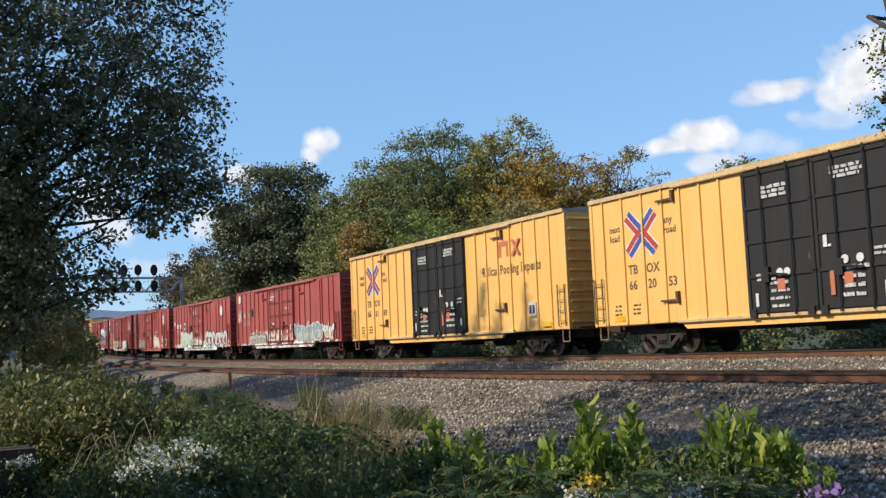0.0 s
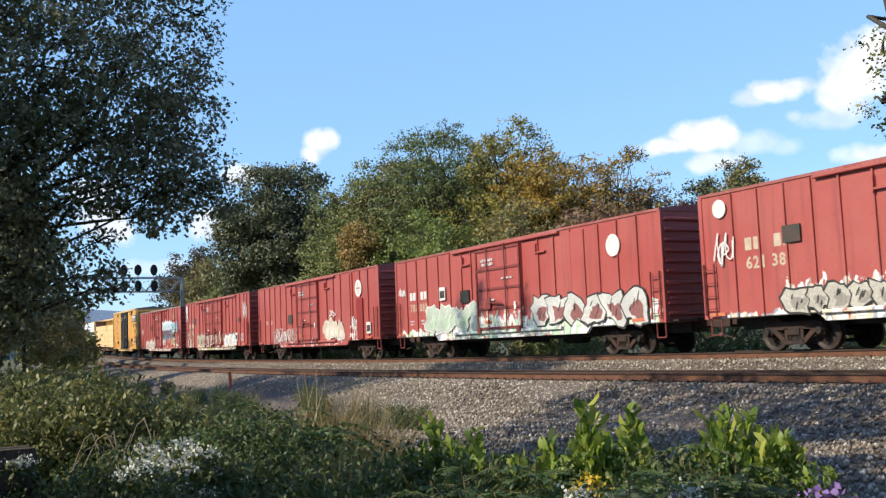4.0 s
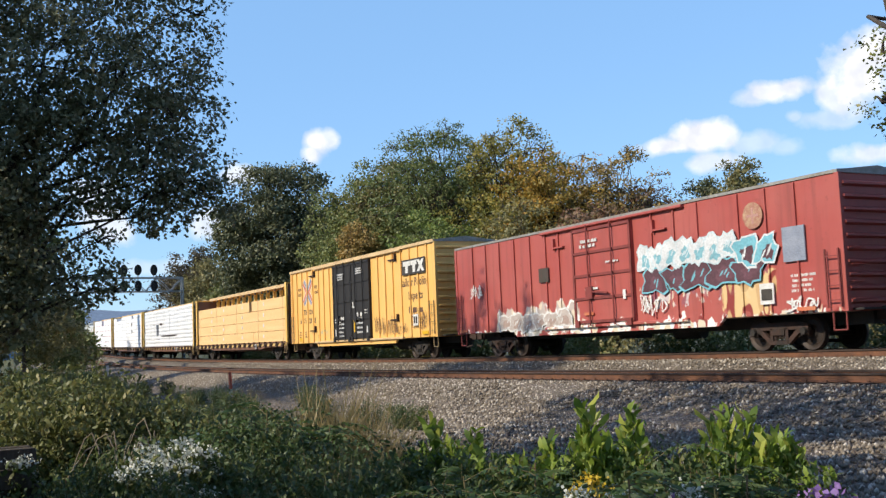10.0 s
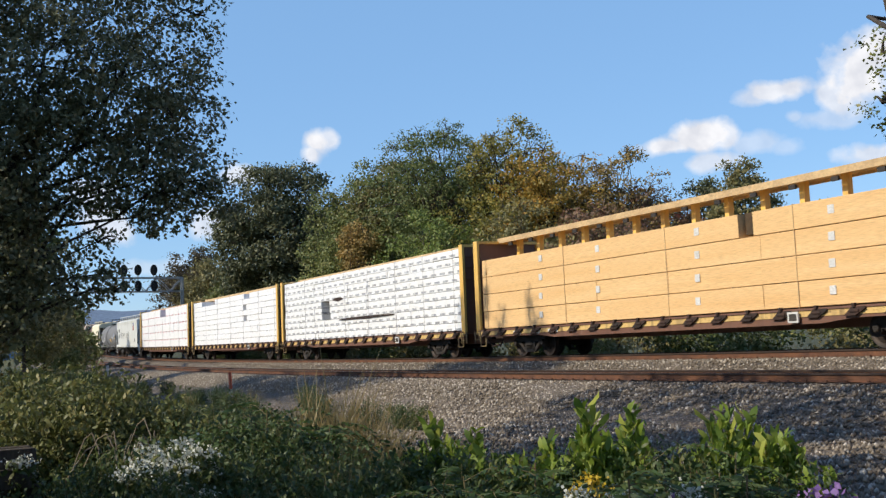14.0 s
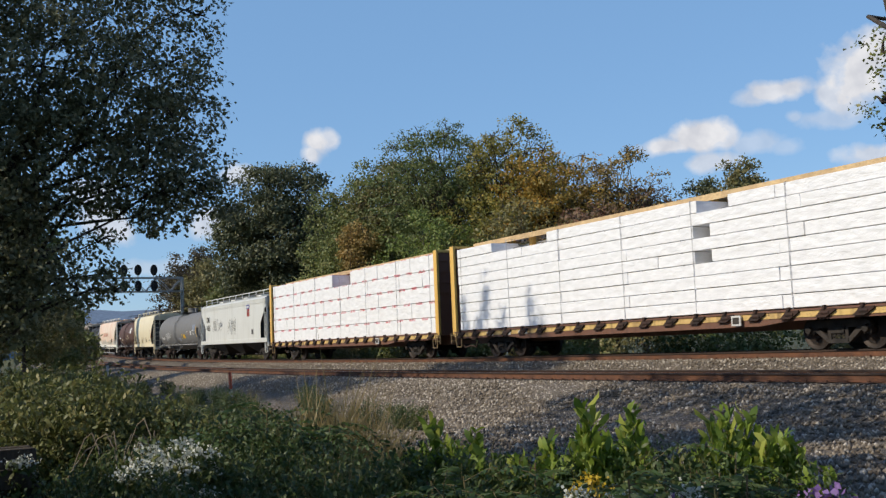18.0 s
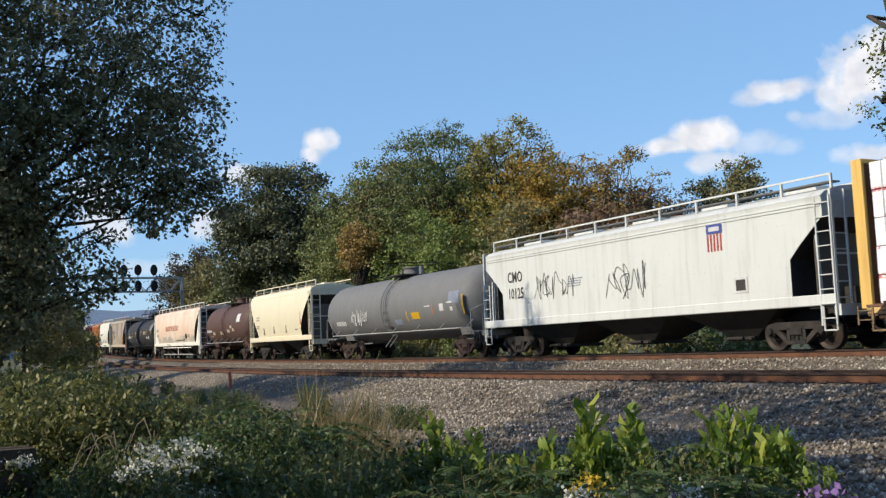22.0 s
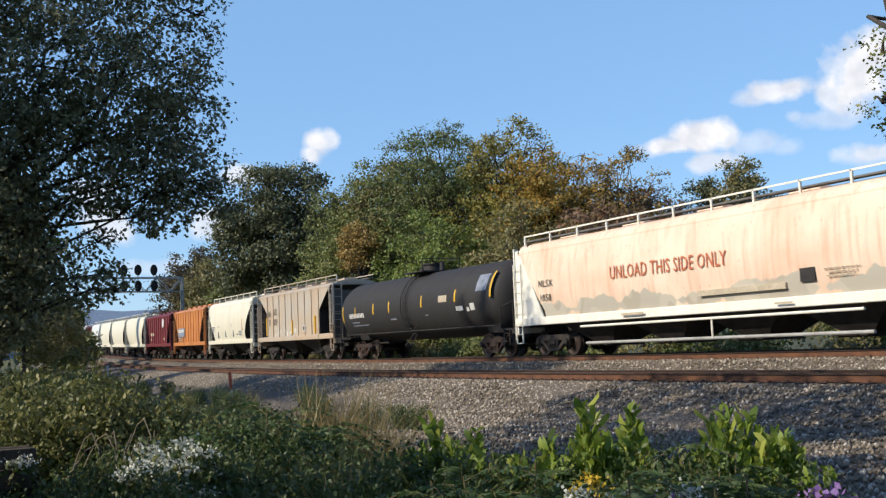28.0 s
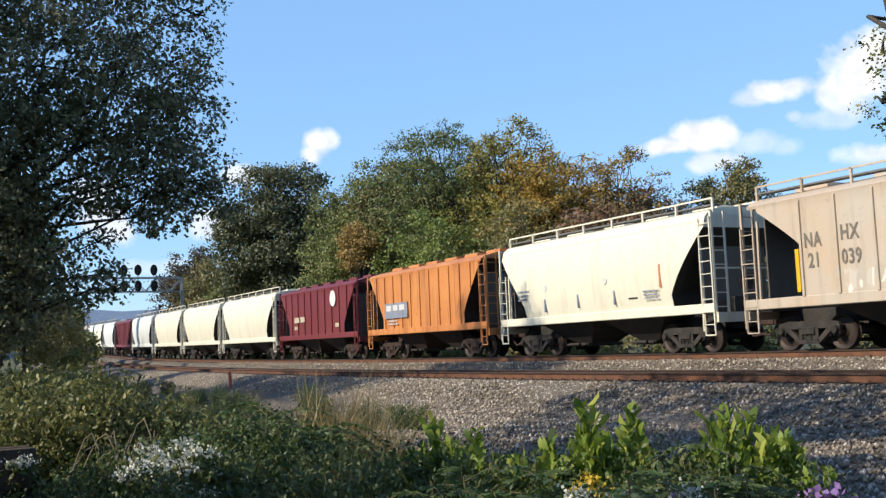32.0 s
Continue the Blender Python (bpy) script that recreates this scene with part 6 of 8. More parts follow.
part("reflector", Shape().box(-4.72, -4.60, -1.53, -1.46, 1.5, 2.6).box(0.1, 0.22, -1.53, -1.46, 1.5, 2.3).box(3.9, 4.05, -1.53, -1.46, 1.45, 2.4), M_YELLOWREF, car)
part("notice", Shape().box(1.9, 2.45, -1.49, -1.46, 1.6, 1.95), M_WHITE, car)
bars("notice_print", [(1.97, 1.66, 0.17, 0.22), (2.22, 1.66, 0.17, 0.22)], M_BLACKLET, car, -1.492)

car, half = hopper((-393.1, -381.5), M_HCREAM2, M_HCREAM2, "cream covered hopper with rounded sides and galvanised rails", True, 4.22, 1.5, 1.75, 3.6, bays=2, sill_coat=M_HCREAM2, trim=M_HCREAM2)
part("notice", Shape().box(2.0, 2.45, -1.50, -1.46, 1.72, 2.05), M_BLACKIRON, car)
part("side_strip", Shape().box(3.6, 3.68, -1.58, -1.46, 2.0, 2.7), M_ORANGELET, car)
part("side_strip", Shape().box(-2.7, -2.64, -1.56, -1.46, 1.55, 2.0).box(-0.7, -0.64, -1.56, -1.46, 1.6, 2.05).box(1.3, 1.36, -1.56, -1.46, 1.6, 2.05), M_GREYLET, car)
bars("small_print", lines_of(rng, -4.4, 2.3, 0.8, 3, 0.08) + lines_of(rng, 2.8, 1.9, 0.8, 3, 0.05), M_GREYLET, car, -1.575)
roundel(car, 0.9, 2.4, 0.12, False, M_WHITE, -1.585)
roundel(car, -2.6, 2.4, 0.12, False, M_WHITE, -1.585)

R_O = [-4.6 + i * 0.92 for i in range(11)]
car, half = hopper((-405.7, -394.2), M_HORANGE, M_HORANGE, "rust-streaked orange ribbed covered hopper", False, 4.2, 1.55, 1.85, 3.9, R_O, 2, rail=False, sill_coat=M_HORANGE, trim=M_HORANGE, kind="rusty", dark=M_TRUCKRUST, hatches=True)
part("faded_mark", Shape().box(-3.6, -1.2, -1.53, -1.49, 1.85, 2.55), M_GREYLET, car)
bars("faded_print", [(-3.4, 2.2, 0.5, 0.25), (-2.7, 2.2, 0.5, 0.25), (-2.0, 2.2, 0.5, 0.25)], M_WHITE, car, -1.54)
bars("small_print", lines_of(rng, -3.4, 1.7, 1.3, 2, 0.08), M_WHITE, car, -1.53)

car, half = hopper((-419.2, -407.0), M_HMAROON, M_HMAROON, "maroon ribbed covered hopper with a white roundel", False, 4.15, 1.55, 1.85, 3.8, [-4.8 + i * 1.06 for i in range(10)], 2, rail=False, sill_coat=M_HMAROON, trim=M_HMAROON, kind="rusty", hatches=True, dark=M_BLACKIRON)
roundel(car, 2.9, 3.2, 0.42, False, M_WHITE, -1.53)
bars("reporting_mark", [(-3.2, 2.1, 0.8, 0.3), (-2.2, 2.1, 0.7, 0.3), (-3.2, 1.7, 0.5, 0.2), (3.2, 1.7, 0.5, 0.2)], M_CREAMLET, car, -1.53)

for i, (ends, coat, label) in enumerate([((-432.4, -420.0), M_HCREAM2, "cream covered hopper in a row of alike cars"), ((-445.2, -433.1), M_HCREAM2, "cream covered hopper in a row of alike cars"), ((-458.0, -445.9), M_HCREAM2, "cream covered hopper in a row of alike cars"), ((-471.6, -459.0), M_HGREY, "pale grey covered hopper behind the cream ones")]):
    hopper(ends, coat, coat, label, True, 4.22, 1.5, 1.75, 3.6, bays=2, sill_coat=coat, trim=coat)
hopper((-484.6, -472.6), M_HMAROON, M_HMAROON, "maroon ribbed covered hopper far down the train", False, 4.15, 1.55, 1.85, 3.8, [-4.5 + i * 1.0 for i in range(10)], 2, rail=False, sill_coat=M_HMAROON, trim=M_HMAROON, kind="rusty", hatches=True)
for k in range(4):
    a = -485.8 - k * 13.2
    hopper((a - 12.0, a), (M_HGREY, M_HCREAM2, M_HGREY, M_HTAN)[k], M_HGREY, ("pale grey", "cream", "pale grey", "grey-tan")[k] + " covered hopper far down the train", True, 4.2, 1.5, 1.75, 3.6, bays=2, trim=M_GALV)

# ---------------------------------------------------------------- leaves and trees
def leaf_mesh(name, C, size, mat, rs, droop=0.3, slim=0.34, outward=None, fold=0.12, jitter=0.35, lance=False, face=None):
    """One mesh of many leaves at C (n, 3): each a folded lozenge of about size metres."""
    n = len(C)
    d = rs.normal(size=(n, 3))
    if outward is not None:
        d = d * 0.8 + outward
    d[:, 2] -= droop
    d /= np.linalg.norm(d, axis=1)[:, None]
    r = rs.normal(size=(n, 3))
    r[:, 2] += 0.9
    if face is not None:
        r = r * 0.55 + face * 1.5
    s = np.cross(d, r)
    s /= np.linalg.norm(s, axis=1)[:, None] + 1e-9
    u = np.cross(s, d)
    L = size * (1 + jitter * (rs.rand(n, 1) * 2 - 1))
    A = C - d * L / 2
    T = C + d * L / 2
    if not lance:
        B = C + s * L * slim - u * L * fold
        D = C - s * L * slim - u * L * fold
        V = np.stack([A, B, T, D], 1).reshape(-1, 3)
        i = np.arange(n)[:, None] * 4
        F = np.concatenate([i + np.array([[0, 1, 2]]), i + np.array([[0, 2, 3]])], 1).reshape(-1, 3)
        return quick_mesh(name, V, F, mat)
    up1, up2 = u * L * 0.10, u * L * 0.08
    M1, M2 = C - d * L * 0.20 + up1, C + d * L * 0.24 + up2
    V = np.stack([A, M1 + s * L * slim, M1 - s * L * slim, M2 + s * L * slim * 0.95, M2 - s * L * slim * 0.95, T - u * L * 0.08], 1).reshape(-1, 3)
    i = np.arange(n)[:, None] * 6
    F = np.concatenate([i + np.array([t]) for t in ([0, 1, 2], [1, 3, 2], [2, 3, 4], [3, 5, 4])], 1).reshape(-1, 3)
    return quick_mesh(name, V, F, mat)


def blob_points(rs, blobs, n, shell=0.55, tuft=0.3):
    """Points scattered through ellipsoids (x, y, z, rx, ry, rz), denser near their skins; and the way outward there."""
    w = np.array([(b[3] * b[4] * b[5]) ** 0.667 for b in blobs])
    total, n = n, n // 13 + 1
    k = rs.choice(len(blobs), n, p=w / w.sum())
    B = np.array(blobs)[k]
    d = rs.normal(size=(n, 3))
    d /= np.linalg.norm(d, axis=1)[:, None]
    rad = shell + (1.08 - shell) * rs.rand(n) ** 0.7
    lump = 0.8 + 0.4 * np.abs(np.sin(d[:, 0] * 5 + k) * np.cos(d[:, 1] * 6 + 2 * k) + 0.4 * np.sin(d[:, 2] * 9 + k))
    C = np.repeat(B[:, :3] + d * B[:, 3:] * (rad * lump)[:, None], 13, 0)[:total]
    way = np.repeat(d, 13, 0)[:total]
    return C + rs.normal(size=C.shape) * tuft * (1.0, 1.0, 0.6), way


def limb(s, a, b, r0, r1, rng, bits=4, wob=0.08):
    a, b = Vector(a), Vector(b)
    prev, pr = a, r0
    L = (b - a).length
    for i in range(1, bits + 1):
        t = i / bits
        p = a.lerp(b, t) + Vector((rng.uniform(-1, 1), rng.uniform(-1, 1), rng.uniform(-0.5, 1))) * wob * L * (1 if i < bits else 0.3) + Vector((0, 0, 0.10 * L * math.sin(math.pi * t)))
        r = r0 + (r1 - r0) * t
        s.rod(prev, p, pr, r, 7, False)
        prev, pr = p, r


def tree(label, x, y, height, spread, leaf, n, size, seed, blobs=None, low=0.28, trunk=None, category="tree", group="trees behind the railway", gaps=0.5, tall=1.0, z=None, bare=0, clumps=0):
    """Tapered trunk, limbs and a crown of leaf clumps. blobs: own crown, relative to the foot."""
    rng, rs = random.Random(seed), np.random.RandomState(seed)
    z = ground_z(x, y) - 0.1 if z is None else z
    root = tagged(new("tree"), label, category, group)
    root.location = (x, y, z)
    if clumps:
        # many small clumps over an uneven egg-shaped crown, the upper ones smaller
        blobs = []
        zc, rz = height * (1 + low) / 2, height * (1 - low) / 2
        lobes = [(rng.uniform(0, 6.28), rng.uniform(-0.6, 0.9), rng.uniform(0.78, 1.08)) for _ in range(7)]
        for i in range(clumps):
            a, e = rng.uniform(0, 6.28), math.asin(rng.uniform(-0.95, 1.0))
            far = max(k * math.exp(-2.2 * ((1 - math.cos(a - la)) + (math.sin(e) - le) ** 2)) for la, le, k in lobes)
            ext = (0.84 + 0.22 * far) * rng.choice((1.0, 1.0, 0.95, 0.72))
            q = spread * rng.uniform(0.16, 0.28) * (1.0 - 0.3 * max(math.sin(e), 0))
            k = ext * (1 - q / spread * 0.5)
            if i % 40 == 0:
                blobs.append((0, 0, zc + rz * rng.uniform(-0.15, 0.1), spread * 0.66, spread * 0.66, rz * 0.62))
            blobs.append((spread * k * math.cos(e) * math.cos(a), spread * k * math.cos(e) * math.sin(a), zc + rz * k * math.sin(e), q * 1.1, q * 1.1, q * 0.72))
    if blobs is None:
        blobs = []
        zc, rz = height * (1 + low) / 2, height * (1 - low) / 2
        for i in range(int(16 + 14 * gaps)):
            for _ in range(30):
                p = Vector((rng.uniform(-1, 1), rng.uniform(-1, 1), rng.uniform(-1, 1)))
                if 0.35 < p.length < 0.92:
                    break
            q = rng.uniform(0.15, 0.30)
            taper = 1.0 - 0.35 * max(p.z, 0) * tall
            blobs.append((p.x * spread * taper, p.y * spread * taper, zc + p.z * rz * 0.88, spread * q * 1.15, spread * q * 1.15, spread * q * 0.9))
        blobs.append((0, 0, height - spread * 0.25, spread * 0.25, spread * 0.25, spread * 0.25))
    w = Shape()
    tr = trunk or height * 0.018
    top = max(b[2] for b in blobs) * 0.8
    limb(w, (0, 0, -0.2), (rng.uniform(-0.3, 0.3), rng.uniform(-0.3, 0.3), top), tr, tr * 0.25, rng, 6, 0.02)
    for b in blobs:
        h = max(min(b[2] - b[5] * 0.8, top * 0.8), height * 0.12)
        limb(w, (0, 0, h * 0.75), b[:3], tr * 0.2, tr * 0.05, rng, 4)
        for _ in range(3 + bare):
            e = Vector(b[:3]) + Vector((rng.uniform(-1, 1) * b[3], rng.uniform(-1, 1) * b[4], rng.uniform(-0.3, 1.0) * b[5]))
            limb(w, b[:3], e, tr * 0.12, tr * 0.03, rng, 2)
    part("trunk", w, M_BARK, root)
    C, d = blob_points(rs, blobs, n, tuft=size * 1.25)
    part("crown", leaf_mesh("crown", C, size, leaf, rs, outward=d * 0.35, face=d + (0, 0, 0.25)), None, root)
    return root


LF_DARK = leafy("dark_oak_leaves", (0.068, 0.079, 0.038), (0.099, 0.110, 0.051), (0.176, 0.176, 0.084), 0.22)
LF_GREEN = leafy("green_leaves", (0.129, 0.161, 0.050), (0.190, 0.216, 0.066), (0.310, 0.287, 0.103), 0.3)
LF_OLIVE = leafy("olive_leaves", (0.180, 0.174, 0.069), (0.252, 0.222, 0.091), (0.372, 0.300, 0.130), 0.3)
LF_GOLD = leafy("yellowing_leaves", (0.277, 0.218, 0.053), (0.455, 0.297, 0.053), (0.554, 0.277, 0.053), 0.35)
LF_RUSSET = leafy("russet_leaves", (0.20, 0.125, 0.072), (0.27, 0.135, 0.082), (0.23, 0.185, 0.078), 0.3)
LF_BROWNISH = leafy("brownish_leaves", (0.085, 0.070, 0.045), (0.12, 0.095, 0.055), (0.17, 0.13, 0.07), 0.25)
LF_FEATHER = leafy("feathery_green_leaves", (0.094, 0.131, 0.045), (0.144, 0.175, 0.056), (0.213, 0.225, 0.079), 0.3)
LF_YELLOWGREEN = leafy("yellow_green_leaves", (0.204, 0.198, 0.049), (0.312, 0.276, 0.065), (0.456, 0.348, 0.076), 0.35)
LF_GOLDDULL = leafy("dull_golden_leaves", (0.263, 0.206, 0.073), (0.375, 0.256, 0.079), (0.450, 0.275, 0.090), 0.3)
LF_LIME = leafy("fresh_green_leaves", (0.144, 0.201, 0.047), (0.218, 0.270, 0.062), (0.310, 0.333, 0.083), 0.32)
LF_RED = leafy("dark_red_leaves", (0.190, 0.055, 0.044), (0.325, 0.081, 0.049), (0.243, 0.135, 0.049), 0.3)
LF_NEAR = leafy("shady_walnut_leaves", (0.138, 0.144, 0.076), (0.20, 0.20, 0.108), (0.34, 0.32, 0.19), 0.35)
LF_COMPOUND = leafy("compound_weed_leaves", (0.050, 0.098, 0.030), (0.078, 0.128, 0.038), (0.13, 0.17, 0.055), 0.35)
LF_BRIGHT = leafy("bright_weed_leaves", (0.095, 0.165, 0.026), (0.22, 0.30, 0.040), (0.38, 0.41, 0.085), 0.42)
LF_WEED = leafy("weed_leaves", (0.070, 0.102, 0.030), (0.105, 0.138, 0.038), (0.19, 0.185, 0.06), 0.35)
LF_WEEDDK = leafy("dark_weed_leaves", (0.050, 0.085, 0.030), (0.078, 0.118, 0.038), (0.14, 0.16, 0.06), 0.3)
LF_TAN = leafy("dry_grass", (0.260, 0.190, 0.080), (0.340, 0.260, 0.120), (0.200, 0.180, 0.070), 0.3)
LF_GRASS = leafy("grass_blades", (0.091, 0.130, 0.039), (0.143, 0.156, 0.052), (0.286, 0.234, 0.104), 0.3)
M_PETALW = leafy("white_petals", (0.62, 0.64, 0.60), (0.72, 0.72, 0.68), (0.5, 0.52, 0.45), 0.25)
M_PETALY = leafy("yellow_petals", (0.62, 0.40, 0.02), (0.70, 0.48, 0.04), (0.5, 0.35, 0.03), 0.25)
M_PETALP = leafy("purple_petals", (0.28, 0.16, 0.48), (0.36, 0.22, 0.55), (0.25, 0.12, 0.4), 0.25)

WOOD_SEEDS = iter(range(100, 200))


def wood_tree(label, x, y, h, r, leaf, n, size, low, bare=0):
    """A tree of the wood behind the railway: place, height, spread, leaves, their size, the crown's lower end."""
    tree(label, x, y, h - ground_z(x, y) * 0.3, r, leaf, int(n * 1.5), size * 0.80, next(WOOD_SEEDS), None, low, clumps=int(46 + 10 * r), bare=bare)


wood_tree("dark green oak with a dense round crown", -93.0, 34.6, 20.7, 6.8, LF_DARK, 42000, 0.36, 0.08)
wood_tree("dark brownish tree beside the signal bridge", -124.0, 33.8, 15.2, 4.5, LF_BROWNISH, 17000, 0.36, 0.05)
wood_tree("green tree behind the signal bridge", -119.0, 36.0, 13.0, 5.2, LF_OLIVE, 16000, 0.36, 0.08)
wood_tree("olive green tree behind the signal bridge", -112.0, 36.4, 11.0, 4.6, LF_GREEN, 12000, 0.36, 0.06)
wood_tree("tall green tree with an open crown", -75.0, 34.6, 16.4, 5.2, LF_GREEN, 26000, 0.27, 0.10)
wood_tree("tall olive tree with feathery boughs", -73.5, 37.2, 17.5, 5.2, LF_OLIVE, 22000, 0.24, 0.25)
wood_tree("tall green tree with feathery boughs", -67.6, 37.0, 18.4, 5.2, LF_FEATHER, 24000, 0.23, 0.30)
wood_tree("yellowing tree with thin upper boughs", -62.6, 39.4, 17.6, 4.6, LF_YELLOWGREEN, 15000, 0.24, 0.30, 1)
wood_tree("golden autumn tree with bare twigs", -59.2, 41.0, 16.0, 4.0, LF_GOLD, 16000, 0.24, 0.20, 1)
wood_tree("half-bare golden autumn tree", -57.8, 44.8, 15.0, 4.6, LF_GOLDDULL, 14000, 0.24, 0.20, 2)
wood_tree("russet tree at the wood's edge", -57.2, 46.8, 13.2, 4.4, LF_RUSSET, 14000, 0.24, 0.15, 1)
wood_tree("low dark red tree at the wood's edge", -56.6, 49.6, 11.3, 3.5, LF_RED, 10000, 0.24, 0.12, 1)
wood_tree("green tree among the autumn ones", -72.0, 31.6, 9.9, 4.2, LF_GREEN, 14000, 0.26, 0.05)
wood_tree("russet shrub under the green trees", -69.4, 31.0, 11.0, 1.5, LF_GOLDDULL, 4200, 0.22, 0.62)
wood_tree("bright green young tree before the wood", -60.0, 32.2, 10.4, 4.0, LF_LIME, 15000, 0.26, 0.06)
wood_tree("olive tree before the wood", -52.0, 34.5, 10.0, 4.6, LF_OLIVE, 13600, 0.24, 0.06)
wood_tree("brownish tree before the wood", -47.6, 36.4, 9.6, 4.2, LF_RUSSET, 10200, 0.24, 0.06)
wood_tree("dark maple top behind the train", -56.0, 52.2, 14.0, 2.7, LF_DARK, 9500, 0.27, 0.10)
wood_tree("maple with yellow-green top behind the train", -51.2, 50.9, 13.9, 2.9, LF_OLIVE, 11000, 0.27, 0.10)
wood_tree("green tree far behind the cars", -40.0, 48.0, 9.0, 4.0, LF_GREEN, 9350, 0.24, 0.05)
wood_tree("green tree far behind the cars", -30.0, 46.0, 6.9, 4.0, LF_GREEN, 8500, 0.24, 0.05)
wood_tree("dark tree deep in the wood", -84.0, 44.0, 14.5, 5.5, LF_DARK, 13600, 0.36, 0.05)
wood_tree("dark tree deep in the wood", -72.0, 46.0, 14.0, 5.5, LF_DARK, 13600, 0.36, 0.05)
wood_tree("dark tree deep in the wood", -104.0, 41.0, 14.0, 5.5, LF_DARK, 13600, 0.36, 0.05)
wood_tree("dark tree deep in the wood", -64.0, 47.0, 12.0, 5.0, LF_DARK, 9000, 0.36, 0.05)

# shrubs along the far ditch, seen between and under the cars
dice = random.Random(31)
for i in range(26):
    x = -18.5 - i * 3.6
    y = FAR_Y + bend(x) + 6.6 + (i * 37 % 11) * 0.13
    h = 2.0 + (i * 53 % 17) * 0.10
    bl = [(dice.uniform(-1.6, 1.6), dice.uniform(-0.8, 0.8), h * dice.uniform(0.3, 0.75), 1.1, 0.8, h * 0.36) for _ in range(6)]
    tree("leafy green shrub on the far side of the railway", x, y, h, 2.0, (LF_GREEN, LF_WEED, LF_OLIVE)[i % 3], 2300, 0.17, 300 + i, bl, trunk=0.035, category="shrub", group="shrubs along the railway")

# trees on the camera's side: a large near one and a row down the line
upper_boughs = [(0, 0.3, 7.4, 2.2, 1.9, 1.5), (0, -1.0, 7.0, 1.6, 1.4, 1.2), (0.1, 1.7, 6.9, 1.0, 0.7, 0.5), (0, -0.6, 5.8, 1.6, 1.2, 1.1), (0.2, 2.0, 5.7, 1.0, 0.75, 0.7), (0.2, 0.5, 5.6, 1.5, 1.1, 1.0), (0.3, 1.4, 5.3, 1.3, 0.9, 0.8), (0.3, 2.2, 5.0, 0.9, 0.65, 0.5), (0.1, 0.7, 5.0, 0.8, 0.6, 0.5), (0.3, 1.9, 4.6, 0.7, 0.5, 0.35)]
middle_boughs = [(0.2, 0.8, 4.5, 1.1, 0.8, 0.6), (0.1, -0.1, 4.4, 1.2, 0.9, 0.7), (0.4, 2.3, 4.3, 0.7, 0.5, 0.4), (0.4, 1.7, 4.3, 0.9, 0.7, 0.5), (0, -0.9, 4.2, 1.2, 0.9, 0.8), (0.4, 0.2, 4.05, 0.6, 0.4, 0.3), (0.4, 2.1, 4.0, 0.5, 0.45, 0.25), (0.4, 2.6, 3.95, 0.45, 0.4, 0.28), (0.4, 1.2, 3.95, 0.6, 0.45, 0.25), (0.3, -0.2, 3.9, 0.7, 0.5, 0.35), (0.4, 0.6, 3.75, 0.45, 0.4, 0.25), (0.4, 1.9, 3.7, 0.55, 0.5, 0.25)]
lower_boughs = [(0.3, 0.2, 3.7, 0.7, 0.5, 0.3), (0.3, 0.1, 3.4, 0.5, 0.4, 0.3), (0.3, 1.15, 3.35, 0.3, 0.25, 0.2), (0.3, -0.3, 3.35, 0.6, 0.45, 0.3), (0.2, -0.3, 3.3, 0.9, 0.7, 0.5), (0.3, 0.45, 3.1, 0.8, 0.5, 0.35), (0.3, -0.7, 3.0, 0.8, 0.6, 0.4), (0.3, 0.3, 3.0, 0.4, 0.35, 0.3), (0.2, -0.2, 2.8, 0.6, 0.5, 0.35), (0.3, 0.9, 2.75, 0.5, 0.4, 0.25), (0.2, 0.2, 2.5, 0.8, 0.6, 0.35), (0.2, -0.5, 2.4, 0.8, 0.6, 0.5)]
inner_boughs = [(0.3, 1.25, 2.95, 0.3, 0.2, 0.16), (0.3, 1.32, 2.7, 0.3, 0.2, 0.15), (0.2, 2.5, 6.5, 0.5, 0.35, 0.3), (0, 0.0, 4.7, 1.2, 0.6, 0.5), (0, 0.1, 3.7, 0.8, 0.4, 0.4)]
tree("large leafy tree with dark green hanging boughs", -14.0, 1.15, 10.0, 3.0, LF_NEAR, 72000, 0.064, 501, [(a, q + 0.22, c, d, e, f) for a, q, c, d, e, f in upper_boughs + middle_boughs + lower_boughs + inner_boughs], trunk=0.15, group="trees on the near side", z=-0.95)
# a broad tree and, leaning out of it, a younger one with slender leading shoots
broad = [(0, 0, 9.8, 5.5, 2.0, 2.6), (-4.0, 0, 9.0, 4.0, 2.0, 3.0), (2.5, 0, 11.6, 4.0, 1.5, 1.5)]
tree("broad dark green tree behind the verge", -43.0, 1.4, 13.0, 5.5, LF_DARK, 15000, 0.20, 518, broad, group="trees on the near side", z=-0.9)
shoots = [(-1.0, 0, 14.3, 2.2, 1.0, 0.9), (2.6, 0, 14.3, 2.4, 1.0, 0.85), (5.2, 0, 14.2, 1.3, 0.8, 0.5)]
shoots += [(-1.3 + 0.42 * k, 0.1 * (k % 3), 15.0 + 0.55 * ((k * 5 + 2) % 4) + (0.6 if k == 5 else 0), 0.16, 0.2, 1.15) for k in range(9)]
shoots += [(3.5 + 0.38 * k, 0.1 * (k % 3), 15.1 + 0.45 * (k * 3 % 4), 0.15, 0.2, 1.1) for k in range(5)] + [(6.3, 0, 14.9, 0.15, 0.2, 0.8), (6.8, 0, 15.0, 0.12, 0.2, 0.7)]
tree("young tree with slender leading shoots", -37.5, 1.4, 16.9, 2.5, LF_DARK, 12500, 0.12, 519, shoots, group="trees on the near side", z=-0.9)
